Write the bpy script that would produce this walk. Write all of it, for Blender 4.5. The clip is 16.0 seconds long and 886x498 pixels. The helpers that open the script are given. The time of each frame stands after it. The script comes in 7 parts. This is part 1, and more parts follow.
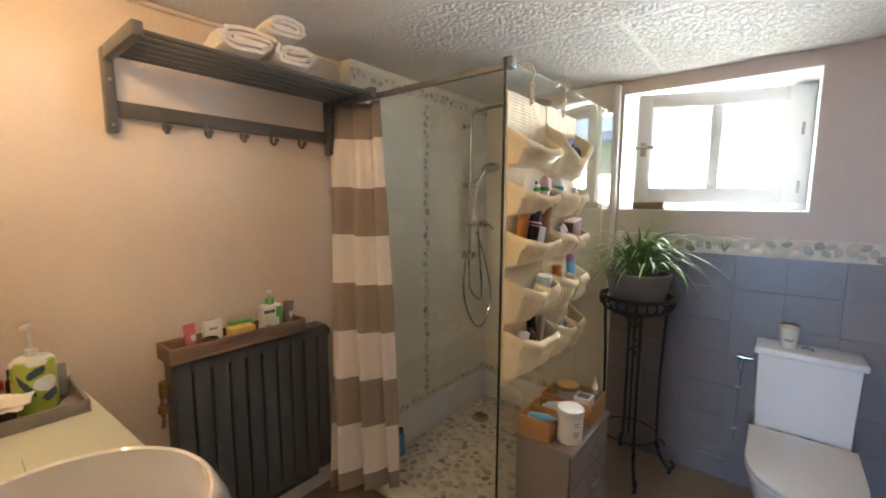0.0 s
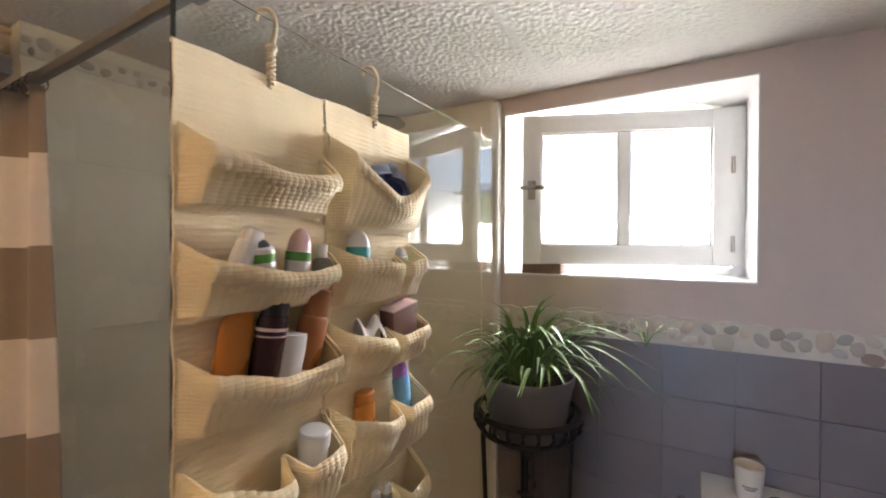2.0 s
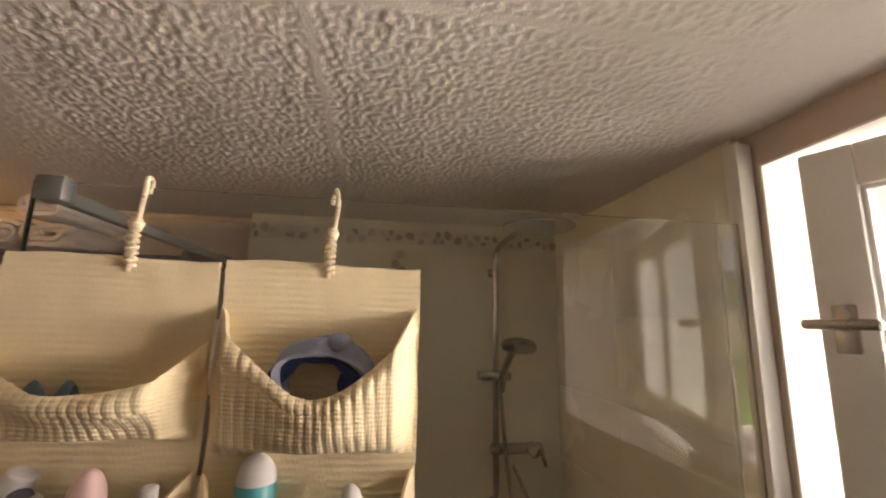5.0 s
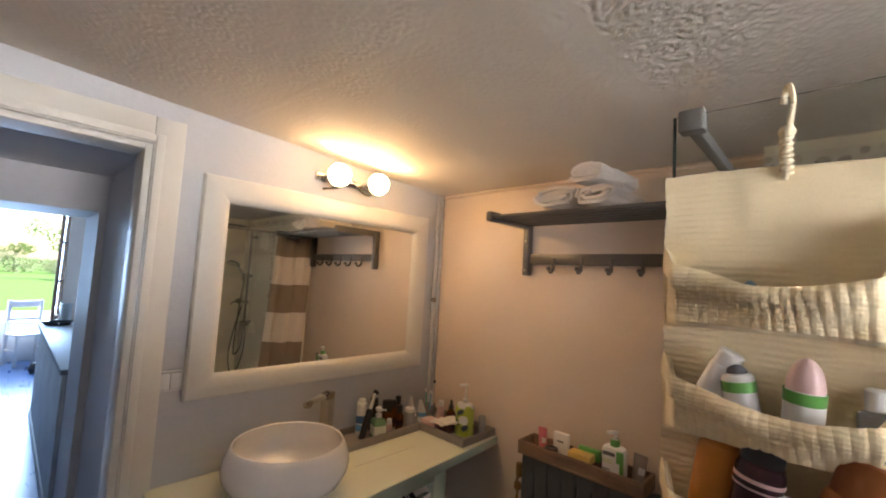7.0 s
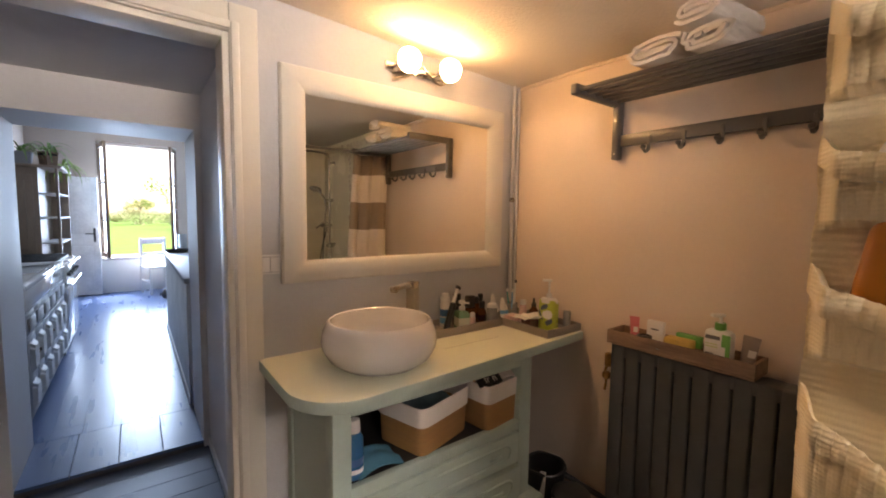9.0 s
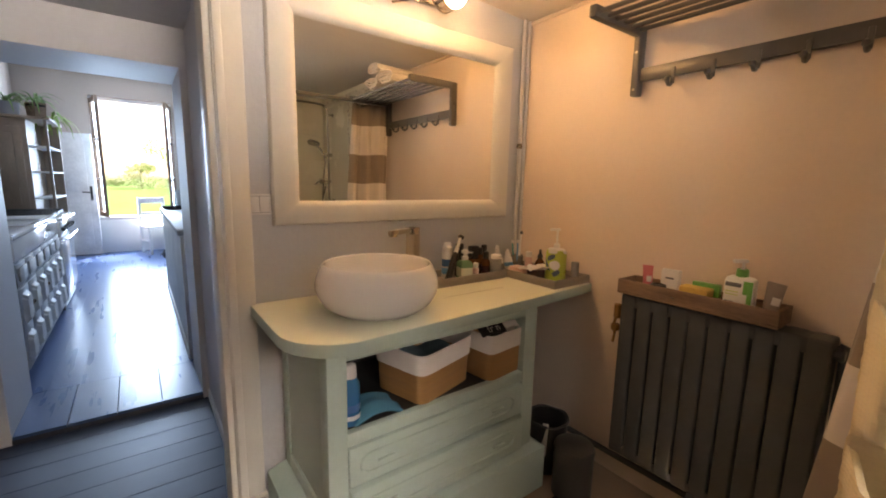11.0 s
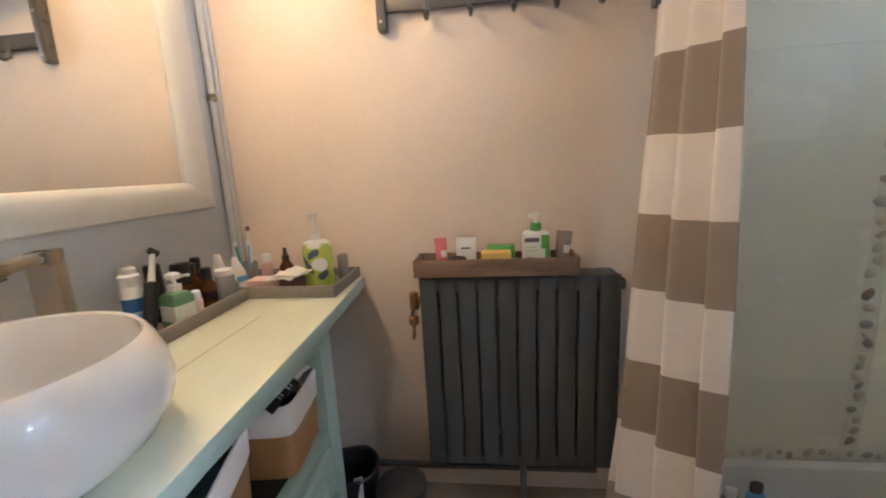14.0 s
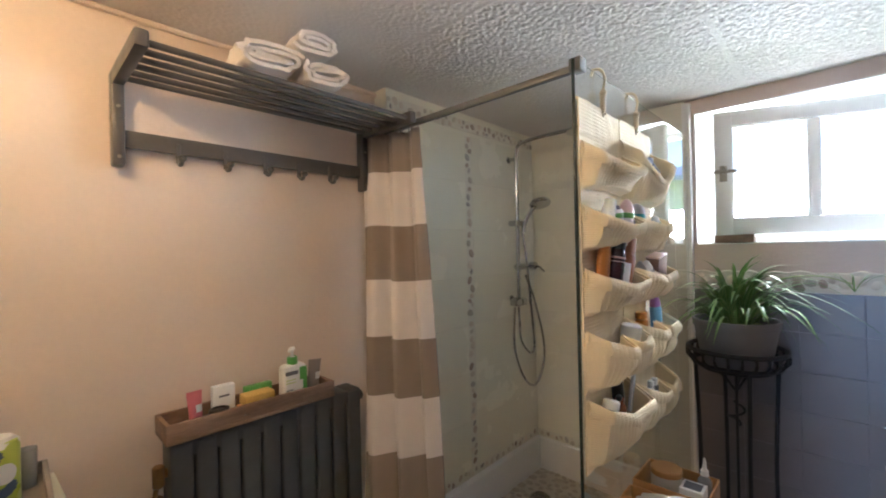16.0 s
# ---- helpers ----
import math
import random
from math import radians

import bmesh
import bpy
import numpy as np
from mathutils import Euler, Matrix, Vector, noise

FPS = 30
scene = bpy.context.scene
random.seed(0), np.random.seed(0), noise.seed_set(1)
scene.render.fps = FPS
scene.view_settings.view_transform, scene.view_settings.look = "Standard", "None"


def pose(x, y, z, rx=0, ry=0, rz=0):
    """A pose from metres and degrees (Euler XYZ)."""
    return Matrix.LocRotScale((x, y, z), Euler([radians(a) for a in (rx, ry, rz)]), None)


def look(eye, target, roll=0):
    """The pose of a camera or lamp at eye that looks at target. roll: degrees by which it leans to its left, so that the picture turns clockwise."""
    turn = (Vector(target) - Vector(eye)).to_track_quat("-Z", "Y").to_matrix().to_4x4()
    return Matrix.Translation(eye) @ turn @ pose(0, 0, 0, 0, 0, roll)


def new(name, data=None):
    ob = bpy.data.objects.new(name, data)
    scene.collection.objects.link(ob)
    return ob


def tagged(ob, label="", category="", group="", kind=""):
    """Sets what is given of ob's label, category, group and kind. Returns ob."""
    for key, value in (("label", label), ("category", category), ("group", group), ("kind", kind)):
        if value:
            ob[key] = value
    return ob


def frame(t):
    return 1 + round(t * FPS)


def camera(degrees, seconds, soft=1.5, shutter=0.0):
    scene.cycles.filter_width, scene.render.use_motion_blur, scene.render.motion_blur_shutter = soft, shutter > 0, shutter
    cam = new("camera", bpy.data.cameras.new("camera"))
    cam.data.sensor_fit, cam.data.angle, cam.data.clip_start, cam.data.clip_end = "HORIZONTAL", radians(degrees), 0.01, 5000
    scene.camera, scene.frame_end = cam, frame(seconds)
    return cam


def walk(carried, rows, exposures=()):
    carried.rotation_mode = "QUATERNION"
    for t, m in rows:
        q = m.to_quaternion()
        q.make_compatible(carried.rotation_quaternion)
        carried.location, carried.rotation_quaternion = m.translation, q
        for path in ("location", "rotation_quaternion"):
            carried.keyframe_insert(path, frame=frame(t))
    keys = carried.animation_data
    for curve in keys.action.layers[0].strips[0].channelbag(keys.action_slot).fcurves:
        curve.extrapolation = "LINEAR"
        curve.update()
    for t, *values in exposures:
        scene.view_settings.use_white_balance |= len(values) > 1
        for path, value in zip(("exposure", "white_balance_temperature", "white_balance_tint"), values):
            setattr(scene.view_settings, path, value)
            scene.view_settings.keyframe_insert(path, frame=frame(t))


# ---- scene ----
cam = camera(94.3, 16.0, 1.9, 0.15)
METRES, EYE, TILT, LEAN, TURN = 4.3, 1.453, 0.0, 0.0, 39.2
ROWS = [
    (0.0, 0.0, 0.0, 0.0, 0.03, -6.7, -0.26),
    (0.5, 0.0267, 0.0263, 0.0022, -0.53, -5.4, -0.54),
    (1.0, 0.0503, 0.0701, 0.0064, -3.52, -3.66, -0.43),
    (1.5, 0.0761, 0.1302, 0.015, -6.64, -2.08, -0.33),
    (2.0, 0.1209, 0.1794, 0.0148, -8.56, -0.4, -0.31),
    (2.5, 0.1819, 0.2296, 0.0187, -7.88, 1.0, -0.5),
    (3.0, 0.2257, 0.2852, 0.0205, -3.55, 1.9, -1.25),
    (5.5, 0.2483, 0.3309, 0.0701, 57.0, 11.03, -2.07),
    (6.0, 0.2373, 0.2941, 0.0619, 72.31, 10.04, -3.21),
    (6.5, 0.229, 0.2677, 0.0519, 85.32, 7.56, -3.7),
    (7.0, 0.2223, 0.2553, 0.0397, 93.97, 4.22, -3.24),
    (7.5, 0.2163, 0.2513, 0.0249, 98.62, 1.01, -2.28),
    (8.0, 0.2075, 0.2496, 0.0104, 101.14, -1.66, -1.4),
    (8.5, 0.2076, 0.2498, -0.0037, 102.56, -3.52, -0.93),
    (9.0, 0.2086, 0.2482, -0.0106, 103.93, -4.55, -0.82),
    (11.5, 0.1845, 0.2437, -0.0421, 103.7, -10.64, -1.4),
    (12.0, 0.1952, 0.252, -0.0502, 98.28, -12.59, -0.49),
    (12.5, 0.1907, 0.2307, -0.057, 90.91, -13.65, 0.64),
    (13.0, 0.1559, 0.1958, -0.0545, 81.42, -13.62, 1.85),
    (13.5, 0.0891, 0.1778, -0.0513, 70.37, -12.81, 2.7),
    (14.0, 0.0497, 0.1717, -0.0512, 57.26, -11.19, 2.93),
    (14.5, 0.0195, 0.1461, -0.0438, 40.05, -8.01, 2.49),
    (15.0, 0.0046, 0.1200, -0.0374, 26.16, -4.02, 1.51),
    (15.5, -0.0065, 0.0824, -0.0209, 14.75, -1.17, 1.89),
    (16.0, -0.018, 0.0652, -0.0099, 4.36, 0.07, 1.3),
]
EXPOSURES = [
    (0.0, 2.08, 6450, 12), (1.0, 2.05, 6550, 13), (1.5, 2.0, 6700, 16), (2.0, 1.75, 6850, 19), (2.5, 1.42, 6900, 22), (3.0, 0.8, 6400, 23), (5.3, 1.0, 8700, 27), (6.0, 1.28, 7200, 22), (6.5, 1.43, 6500, 16), (7.5, 1.44, 7900, 23),
    (8.5, 1.5, 8500, 25), (9.0, 1.58, 8600, 26), (11.5, 1.82, 8700, 23), (12.5, 2.05, 9000, 23), (13.0, 2.28, 7500, 17), (13.5, 2.38, 5700, 11), (14.0, 2.45, 5500, 9), (15.0, 2.4, 5100, 8), (16.0, 2.05, 5800, 12),
]
walk(cam, [(t, pose(0, 0, EYE, TILT, LEAN, TURN) @ pose(METRES * x, METRES * y, METRES * z, 90 + pitch, roll, yaw)) for t, x, y, z, yaw, pitch, roll in ROWS], EXPOSURES)

# ---- world, sun, window light ----
world = bpy.data.worlds.new("sky")
scene.world = world
world.use_nodes = True
wn = world.node_tree.nodes
sky = wn.new("ShaderNodeTexSky")
sky.sky_type, sky.sun_disc = "NISHITA", False
SUN_DIR = Vector((0.35, 0.75, -1.45)).normalized()
sky.sun_elevation = math.asin(-SUN_DIR.z)
sky.sun_rotation = math.atan2(-SUN_DIR.x, -SUN_DIR.y)
world.node_tree.links.new(sky.outputs[0], wn["Background"].inputs[0])
wn["Background"].inputs[1].default_value = 0.15
sun = new("sun", bpy.data.lights.new("sun", "SUN"))
sun.data.energy, sun.data.angle, sun.data.color = 5.0, radians(0.5), (1.0, 0.95, 0.88)
sun.matrix_world = look((0, -4, 9), Vector((0, -4, 9)) + SUN_DIR)


def window_light(name, x, y, z, sx, sy, watts, aim, color=(0.91, 0.955, 1.0)):
    """An area lamp added for the daylight that enters by a window opening."""
    lamp = new(name, bpy.data.lights.new(name, "AREA"))
    lamp.data.shape, lamp.data.size, lamp.data.size_y = "RECTANGLE", sx, sy
    lamp.data.energy, lamp.data.color = watts, color
    lamp.matrix_world = look((x, y, z), aim)
    return lamp


window_light("skylight_bathroom_high", -0.31, 4.9, 3.25, 2.6, 1.0, 135, (-0.31, 1.8, 1.1))
# Added lamp in place of light bounced up off the sunlit ground.
window_light("ground_bounce_bathroom", -0.31, 4.7, 1.5, 2.6, 0.5, 115, (-0.31, 1.2, 2.1))
window_light("skylight_kitchen_window", -0.08, -7.55, 1.6, 1.0, 1.8, 80, (-0.08, -3.0, 0.9), (0.34, 0.61, 1.0))


# ---- materials ----
def mat(name, col, rough=0.5, metal=0.0, var=0.1, scale=5.0, fine=140.0, bump=0.15, depth=0.002, rnd=0.0,
        trans=0.0, ior=1.45, coat=0.0, stretch=(1, 1, 1), spec=0.5, sheen=0.0, emit=0.0, sss=0.0, rvar=0.08):
    """A surface with colour variation at a broad and a fine scale, roughness wear and a fine relief."""
    m = bpy.data.materials.new(name)
    m.use_nodes = True
    t, n = m.node_tree, m.node_tree.nodes
    b = n["Principled BSDF"]
    co = n.new("ShaderNodeTexCoord")
    mp = n.new("ShaderNodeMapping")
    mp.inputs["Scale"].default_value = stretch
    t.links.new(co.outputs["Object"], mp.inputs[0])
    big, small = n.new("ShaderNodeTexNoise"), n.new("ShaderNodeTexNoise")
    big.inputs["Scale"].default_value, big.inputs["Detail"].default_value = scale, 4
    small.inputs["Scale"].default_value, small.inputs["Detail"].default_value = fine, 3
    for q in (big, small):
        t.links.new(mp.outputs[0], q.inputs["Vector"])
    add = n.new("ShaderNodeMath")
    add.operation = "MULTIPLY_ADD"
    t.links.new(small.outputs["Fac"], add.inputs[0])
    add.inputs[1].default_value = 0.45
    t.links.new(big.outputs["Fac"], add.inputs[2])
    val = n.new("ShaderNodeMapRange")
    val.inputs["From Min"].default_value, val.inputs["From Max"].default_value = 0.35, 1.1
    val.inputs["To Min"].default_value, val.inputs["To Max"].default_value = 1 - var, 1 + var
    t.links.new(add.outputs[0], val.inputs[0])
    last = val.outputs[0]
    if rnd:
        info = n.new("ShaderNodeObjectInfo")
        rr = n.new("ShaderNodeMapRange")
        rr.inputs["To Min"].default_value, rr.inputs["To Max"].default_value = 1 - rnd, 1 + rnd
        t.links.new(info.outputs["Random"], rr.inputs[0])
        mul = n.new("ShaderNodeMath")
        mul.operation = "MULTIPLY"
        t.links.new(last, mul.inputs[0])
        t.links.new(rr.outputs[0], mul.inputs[1])
        last = mul.outputs[0]
        shift = n.new("ShaderNodeVectorMath")
        shift.operation = "SCALE"
        shift.inputs[0].default_value = (37.0, 53.0, 29.0)
        t.links.new(info.outputs["Random"], shift.inputs["Scale"])
        t.links.new(shift.outputs[0], mp.inputs["Location"])
    vm = n.new("ShaderNodeVectorMath")
    vm.operation = "SCALE"
    vm.inputs[0].default_value = col
    t.links.new(last, vm.inputs["Scale"])
    t.links.new(vm.outputs[0], b.inputs["Base Color"])
    rg = n.new("ShaderNodeMapRange")
    rg.inputs["From Min"].default_value, rg.inputs["From Max"].default_value = 0.3, 0.7
    rg.inputs["To Min"].default_value, rg.inputs["To Max"].default_value = max(rough - rvar, 0.01), min(rough + rvar, 1)
    t.links.new(big.outputs["Fac"], rg.inputs[0])
    t.links.new(rg.outputs[0], b.inputs["Roughness"])
    b.inputs["Metallic"].default_value = metal
    b.inputs["IOR"].default_value = ior
    b.inputs["Transmission Weight"].default_value = trans
    b.inputs["Coat Weight"].default_value = coat
    b.inputs["Specular IOR Level"].default_value = spec
    b.inputs["Sheen Weight"].default_value = sheen
    if sss:
        b.inputs["Subsurface Weight"].default_value = sss
        b.inputs["Subsurface Radius"].default_value = (0.02, 0.015, 0.01)
    if emit:
        b.inputs["Emission Color"].default_value = (*col, 1)
        b.inputs["Emission Strength"].default_value = emit
    if bump:
        bp = n.new("ShaderNodeBump")
        bp.inputs["Strength"].default_value, bp.inputs["Distance"].default_value = bump, depth
        t.links.new(small.outputs["Fac"], bp.inputs["Height"])
        t.links.new(bp.outputs[0], b.inputs["Normal"])
    return m


def knit(name, col, rib=26.0, row=52.0, k=0.25, j=1.0):
    """Rib-knitted cotton: rows of stitches in relief."""
    m = mat(name, col, 0.9, var=0.1, scale=9, fine=260, bump=0.0, sheen=0.3)
    t, n = m.node_tree, m.node_tree.nodes
    co = n.new("ShaderNodeTexCoord")
    ribs, rows = n.new("ShaderNodeTexWave"), n.new("ShaderNodeTexWave")
    for w, axis, s in ((ribs, "Y", rib), (rows, "Z", row)):
        w.bands_direction = axis
        w.inputs["Scale"].default_value, w.inputs["Distortion"].default_value = s, 2.2
        w.inputs["Detail"].default_value, w.inputs["Detail Scale"].default_value = 1, 1.5
        t.links.new(co.outputs["Object"], w.inputs["Vector"])
    mul = n.new("ShaderNodeMath")
    mul.operation = "MULTIPLY_ADD"
    t.links.new(rows.outputs["Fac"], mul.inputs[0])
    mul.inputs[1].default_value = k
    t.links.new(ribs.outputs["Fac"], mul.inputs[2])
    bp = n.new("ShaderNodeBump")
    bp.inputs["Strength"].default_value, bp.inputs["Distance"].default_value = 0.4, 0.002
    top = n.new("ShaderNodeMath")
    top.operation = "MULTIPLY"
    top.inputs[1].default_value = j
    t.links.new(ribs.outputs["Fac"], top.inputs[0])
    t.links.new(top.outputs[0], mul.inputs[2])
    t.links.new(mul.outputs[0], bp.inputs["Height"])
    t.links.new(bp.outputs[0], n["Principled BSDF"].inputs["Normal"])
    return m


PINK = mat("pink_beige_wall_paint", (0.70, 0.59, 0.50), 0.6, var=0.06, scale=2.5, fine=60, bump=0.25, depth=0.003)
GREYW = mat("grey_taupe_wall_paint", (0.54, 0.55, 0.565), 0.6, var=0.06, scale=2.5, fine=60, bump=0.25, depth=0.003)
NORTHW = mat("mauve_taupe_wall_paint", (0.59, 0.49, 0.43), 0.65, var=0.06, scale=2.5, fine=60, bump=0.25, depth=0.003)
WHITEP = mat("white_paint", (0.78, 0.77, 0.74), 0.4, var=0.04, scale=6, fine=90, bump=0.12)
CREAMP = mat("cream_door_paint", (0.66, 0.64, 0.58), 0.45, var=0.05, scale=6, fine=80, bump=0.15)
HALLW = mat("grey_hall_paint", (0.62, 0.62, 0.63), 0.55, var=0.08, scale=2, fine=50, bump=0.2, depth=0.003)
BED = mat("dark_grey_joint_filler", (0.06, 0.062, 0.07), 0.8, var=0.1, bump=0.2)
CLOTHG = mat("dull_teal_cloth", (0.16, 0.25, 0.29), 0.9, var=0.2, scale=30, fine=400, bump=0.5)
SHMORTAR = mat("pale_shower_mortar", (0.70, 0.675, 0.58), 0.8, var=0.1, scale=20, bump=0.4)
CEIL = mat("roughcast_ceiling_paint", (0.74, 0.70, 0.65), 0.75, var=0.05, scale=3, fine=300, bump=0.3, depth=0.002)
LINO = mat("brown_floor_covering", (0.285, 0.215, 0.155), 0.5, var=0.08, scale=3, fine=200, bump=0.1)
TILE = mat("grey_wall_tile", (0.212, 0.187, 0.185), 0.3, var=0.05, scale=6, fine=60, bump=0.04, rnd=0.06, rvar=0.02)
GROUT = mat("grey_grout", (0.195, 0.178, 0.182), 0.7, var=0.1, bump=0.3)
SHTILE = mat("pale_shower_tile", (0.79, 0.765, 0.64), 0.24, var=0.025, scale=4, fine=40, bump=0.05, rnd=0.03)
SHGROUT = mat("pale_grout", (0.76, 0.74, 0.62), 0.7, var=0.06, bump=0.3)
MORTAR = mat("cream_mortar", (0.62, 0.58, 0.50), 0.8, var=0.12, scale=20, bump=0.4)
PEB = [mat("pebble_" + k, c, 0.45, var=0.2, scale=25, fine=150, bump=0.2, rnd=0.25) for k, c in
       (("cream", (0.58, 0.52, 0.43)), ("tan", (0.51, 0.43, 0.34)), ("brown", (0.32, 0.25, 0.20)), ("grey", (0.40, 0.375, 0.335)), ("olive", (0.49, 0.455, 0.365)))]
RACKM = mat("grey_painted_wood_rack", (0.105, 0.10, 0.095), 0.35, var=0.12, scale=20, fine=120, bump=0.1)
RADM = mat("anthracite_radiator_paint", (0.062, 0.066, 0.067), 0.45, var=0.15, scale=14, fine=90, bump=0.25)
SAGE = mat("sage_green_furniture_paint", (0.42, 0.54, 0.49), 0.5, var=0.08, scale=7, fine=70, bump=0.15)
SAGETOP = mat("pale_green_counter_paint", (0.64, 0.67, 0.55), 0.35, var=0.06, scale=5, fine=70, bump=0.1, stretch=(0.4, 1, 1))
CERAM = mat("white_glazed_ceramic", (0.82, 0.80, 0.78), 0.1, var=0.02, bump=0.0, coat=0.5, rvar=0.03)
CHROME = mat("chrome", (0.52, 0.52, 0.52), 0.14, metal=1.0, var=0.03, bump=0.0, rvar=0.05)
STEEL = mat("brushed_nickel", (0.42, 0.38, 0.32), 0.3, metal=1.0, var=0.06, fine=300, bump=0.05)
RODM = mat("dark_grey_rod_metal", (0.17, 0.168, 0.16), 0.5, metal=0.35, var=0.08, bump=0.05)
BRASS = mat("worn_brass", (0.35, 0.2, 0.08), 0.4, metal=1.0, var=0.2, scale=40)
MIRROR = mat("mirror_silver", (0.86, 0.87, 0.85), 0.015, metal=1.0, var=0.0, bump=0.0, rvar=0.0)
GLASS = mat("clear_glass", (0.93, 0.97, 0.95), 0.02, trans=1.0, ior=1.45, var=0.0, bump=0.0, rvar=0.01)
FROST = mat("frosted_window_glass", (0.97, 0.98, 1.0), 0.42, trans=1.0, ior=1.12, var=0.0, bump=0.0, rvar=0.02)
GEDGE = mat("dark_glass_edge", (0.03, 0.045, 0.04), 0.2, var=0.05, bump=0.0)
KNIT = knit("cream_knitted_cotton", (0.87, 0.73, 0.47), 70.0, 50.0, 0.5, 0.2)
KNITB = knit("cream_knitted_rows", (0.85, 0.71, 0.46), 90.0, 30.0, 0.5, 0.15)
CORD = mat("cream_twisted_cord", (0.70, 0.60, 0.42), 0.9, var=0.15, scale=60, fine=500, bump=0.5)
CLOTHW = mat("white_curtain_cloth", (0.74, 0.68, 0.64), 0.85, var=0.05, scale=10, fine=500, bump=0.2, sheen=0.2)
CLOTHT = mat("taupe_curtain_cloth", (0.29, 0.235, 0.19), 0.85, var=0.07, scale=10, fine=500, bump=0.2, sheen=0.2)
TOWEL = mat("white_terry_cloth", (0.74, 0.69, 0.64), 0.95, var=0.08, scale=30, fine=420, bump=0.7, depth=0.004, sheen=0.4)
IRON = mat("black_wrought_iron", (0.03, 0.03, 0.032), 0.5, metal=0.3, var=0.2, scale=40, bump=0.3)
POT = mat("grey_plant_pot", (0.22, 0.22, 0.23), 0.55, var=0.1, scale=12, bump=0.15)
SOIL = mat("dark_potting_soil", (0.035, 0.025, 0.018), 0.95, var=0.3, scale=60, bump=0.8, depth=0.006)
LEAF = mat("striped_green_leaf", (0.10, 0.23, 0.055), 0.5, var=0.3, scale=9, fine=50, bump=0.1)
LEAFP = mat("pale_leaf_stripe", (0.27, 0.36, 0.13), 0.5, var=0.2, scale=9, fine=50, bump=0.1)
TAUPEF = mat("taupe_chest_paint", (0.27, 0.23, 0.205), 0.5, var=0.08, scale=8, bump=0.12)
BAMBOO = mat("bamboo_wood", (0.50, 0.27, 0.10), 0.4, var=0.15, scale=9, fine=90, bump=0.1, stretch=(1, 0.25, 3))
OLDWOOD = mat("brown_weathered_wood", (0.21, 0.135, 0.09), 0.75, var=0.55, scale=9, fine=80, bump=0.4, stretch=(3, 0.5, 4))
GREYWOOD = mat("grey_washed_wood", (0.27, 0.24, 0.21), 0.7, var=0.2, scale=9, fine=80, bump=0.3, stretch=(0.5, 2, 4))
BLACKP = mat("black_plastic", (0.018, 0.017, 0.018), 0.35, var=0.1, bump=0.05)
WHITEPL = mat("white_plastic", (0.75, 0.75, 0.74), 0.35, var=0.03, bump=0.0)
DARKPL = mat("dark_grey_bin_metal", (0.05, 0.048, 0.045), 0.4, var=0.1, bump=0.05)
MARK = mat("grey_print", (0.12, 0.12, 0.14), 0.6, var=0.02, bump=0.0)


def plastic(name, col, rough=0.3, trans=0.0):
    return mat(name, col, rough, var=0.04, bump=0.0, trans=trans, coat=0.1)


LIME = plastic("lime_green_label", (0.46, 0.55, 0.09))
GREENP = plastic("bright_green_plastic", (0.12, 0.38, 0.09))
TEALP = plastic("teal_plastic", (0.05, 0.36, 0.38))
BLUEP = plastic("blue_plastic", (0.04, 0.14, 0.36))
SKYP = plastic("sky_blue_plastic", (0.16, 0.42, 0.70))
PURPLE = plastic("violet_plastic", (0.42, 0.22, 0.62))
PINKP = plastic("pink_plastic", (0.62, 0.17, 0.2))
PALEPINK = plastic("pale_pink_plastic", (0.72, 0.5, 0.48))
ORANGE = plastic("orange_brown_plastic", (0.52, 0.19, 0.03))
COPPER = plastic("brown_sun_lotion_plastic", (0.30, 0.10, 0.03))
MAROON = plastic("dark_maroon_plastic", (0.035, 0.012, 0.016), 0.2)
AMBER = plastic("amber_glass", (0.10, 0.035, 0.01), 0.1)
AMBERR = plastic("red_brown_glass", (0.16, 0.035, 0.012), 0.08)
REDP = plastic("red_plastic", (0.45, 0.02, 0.02))
GREENLIQ = plastic("green_soap", (0.16, 0.30, 0.18), 0.12)
CLEARP = plastic("clear_plastic", (0.72, 0.74, 0.74), 0.12, 0.6)
SPONGEY = mat("yellow_sponge", (0.62, 0.42, 0.12), 0.95, var=0.15, scale=60, fine=300, bump=0.6)
NAVY = mat("navy_cloth", (0.06, 0.10, 0.26), 0.9, var=0.2, fine=400, bump=0.4)
DENIM = mat("blue_grey_knotted_cloth", (0.34, 0.38, 0.50), 0.9, var=0.25, scale=30, fine=400, bump=0.5)
WICKER = mat("woven_bamboo_basket", (0.40, 0.22, 0.09), 0.6, var=0.15, scale=20, fine=160, bump=0.5, stretch=(0.3, 0.3, 4))
TISSUE = mat("white_paper", (0.78, 0.75, 0.72), 0.9, var=0.04, scale=30, bump=0.3)
BROWNBOX = plastic("brown_card_box", (0.19, 0.10, 0.075), 0.5)
CUPM = mat("cream_ceramic_cup", (0.66, 0.62, 0.53), 0.4, var=0.05, bump=0.05)
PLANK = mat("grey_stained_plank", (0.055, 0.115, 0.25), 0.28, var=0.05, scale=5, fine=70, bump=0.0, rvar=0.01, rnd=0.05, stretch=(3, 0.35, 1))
PLANKX = mat("grey_stained_plank_cross", (0.06, 0.076, 0.115), 0.4, var=0.15, scale=5, fine=70, bump=0.15, rnd=0.06, stretch=(0.35, 3, 1))
KWALL = mat("kitchen_wall_paint", (0.78, 0.77, 0.75), 0.7, var=0.05, scale=2, fine=40, bump=0.2)
KBROWN = mat("kitchen_taupe_wall", (0.38, 0.30, 0.25), 0.7, var=0.06, scale=2, fine=40, bump=0.2)
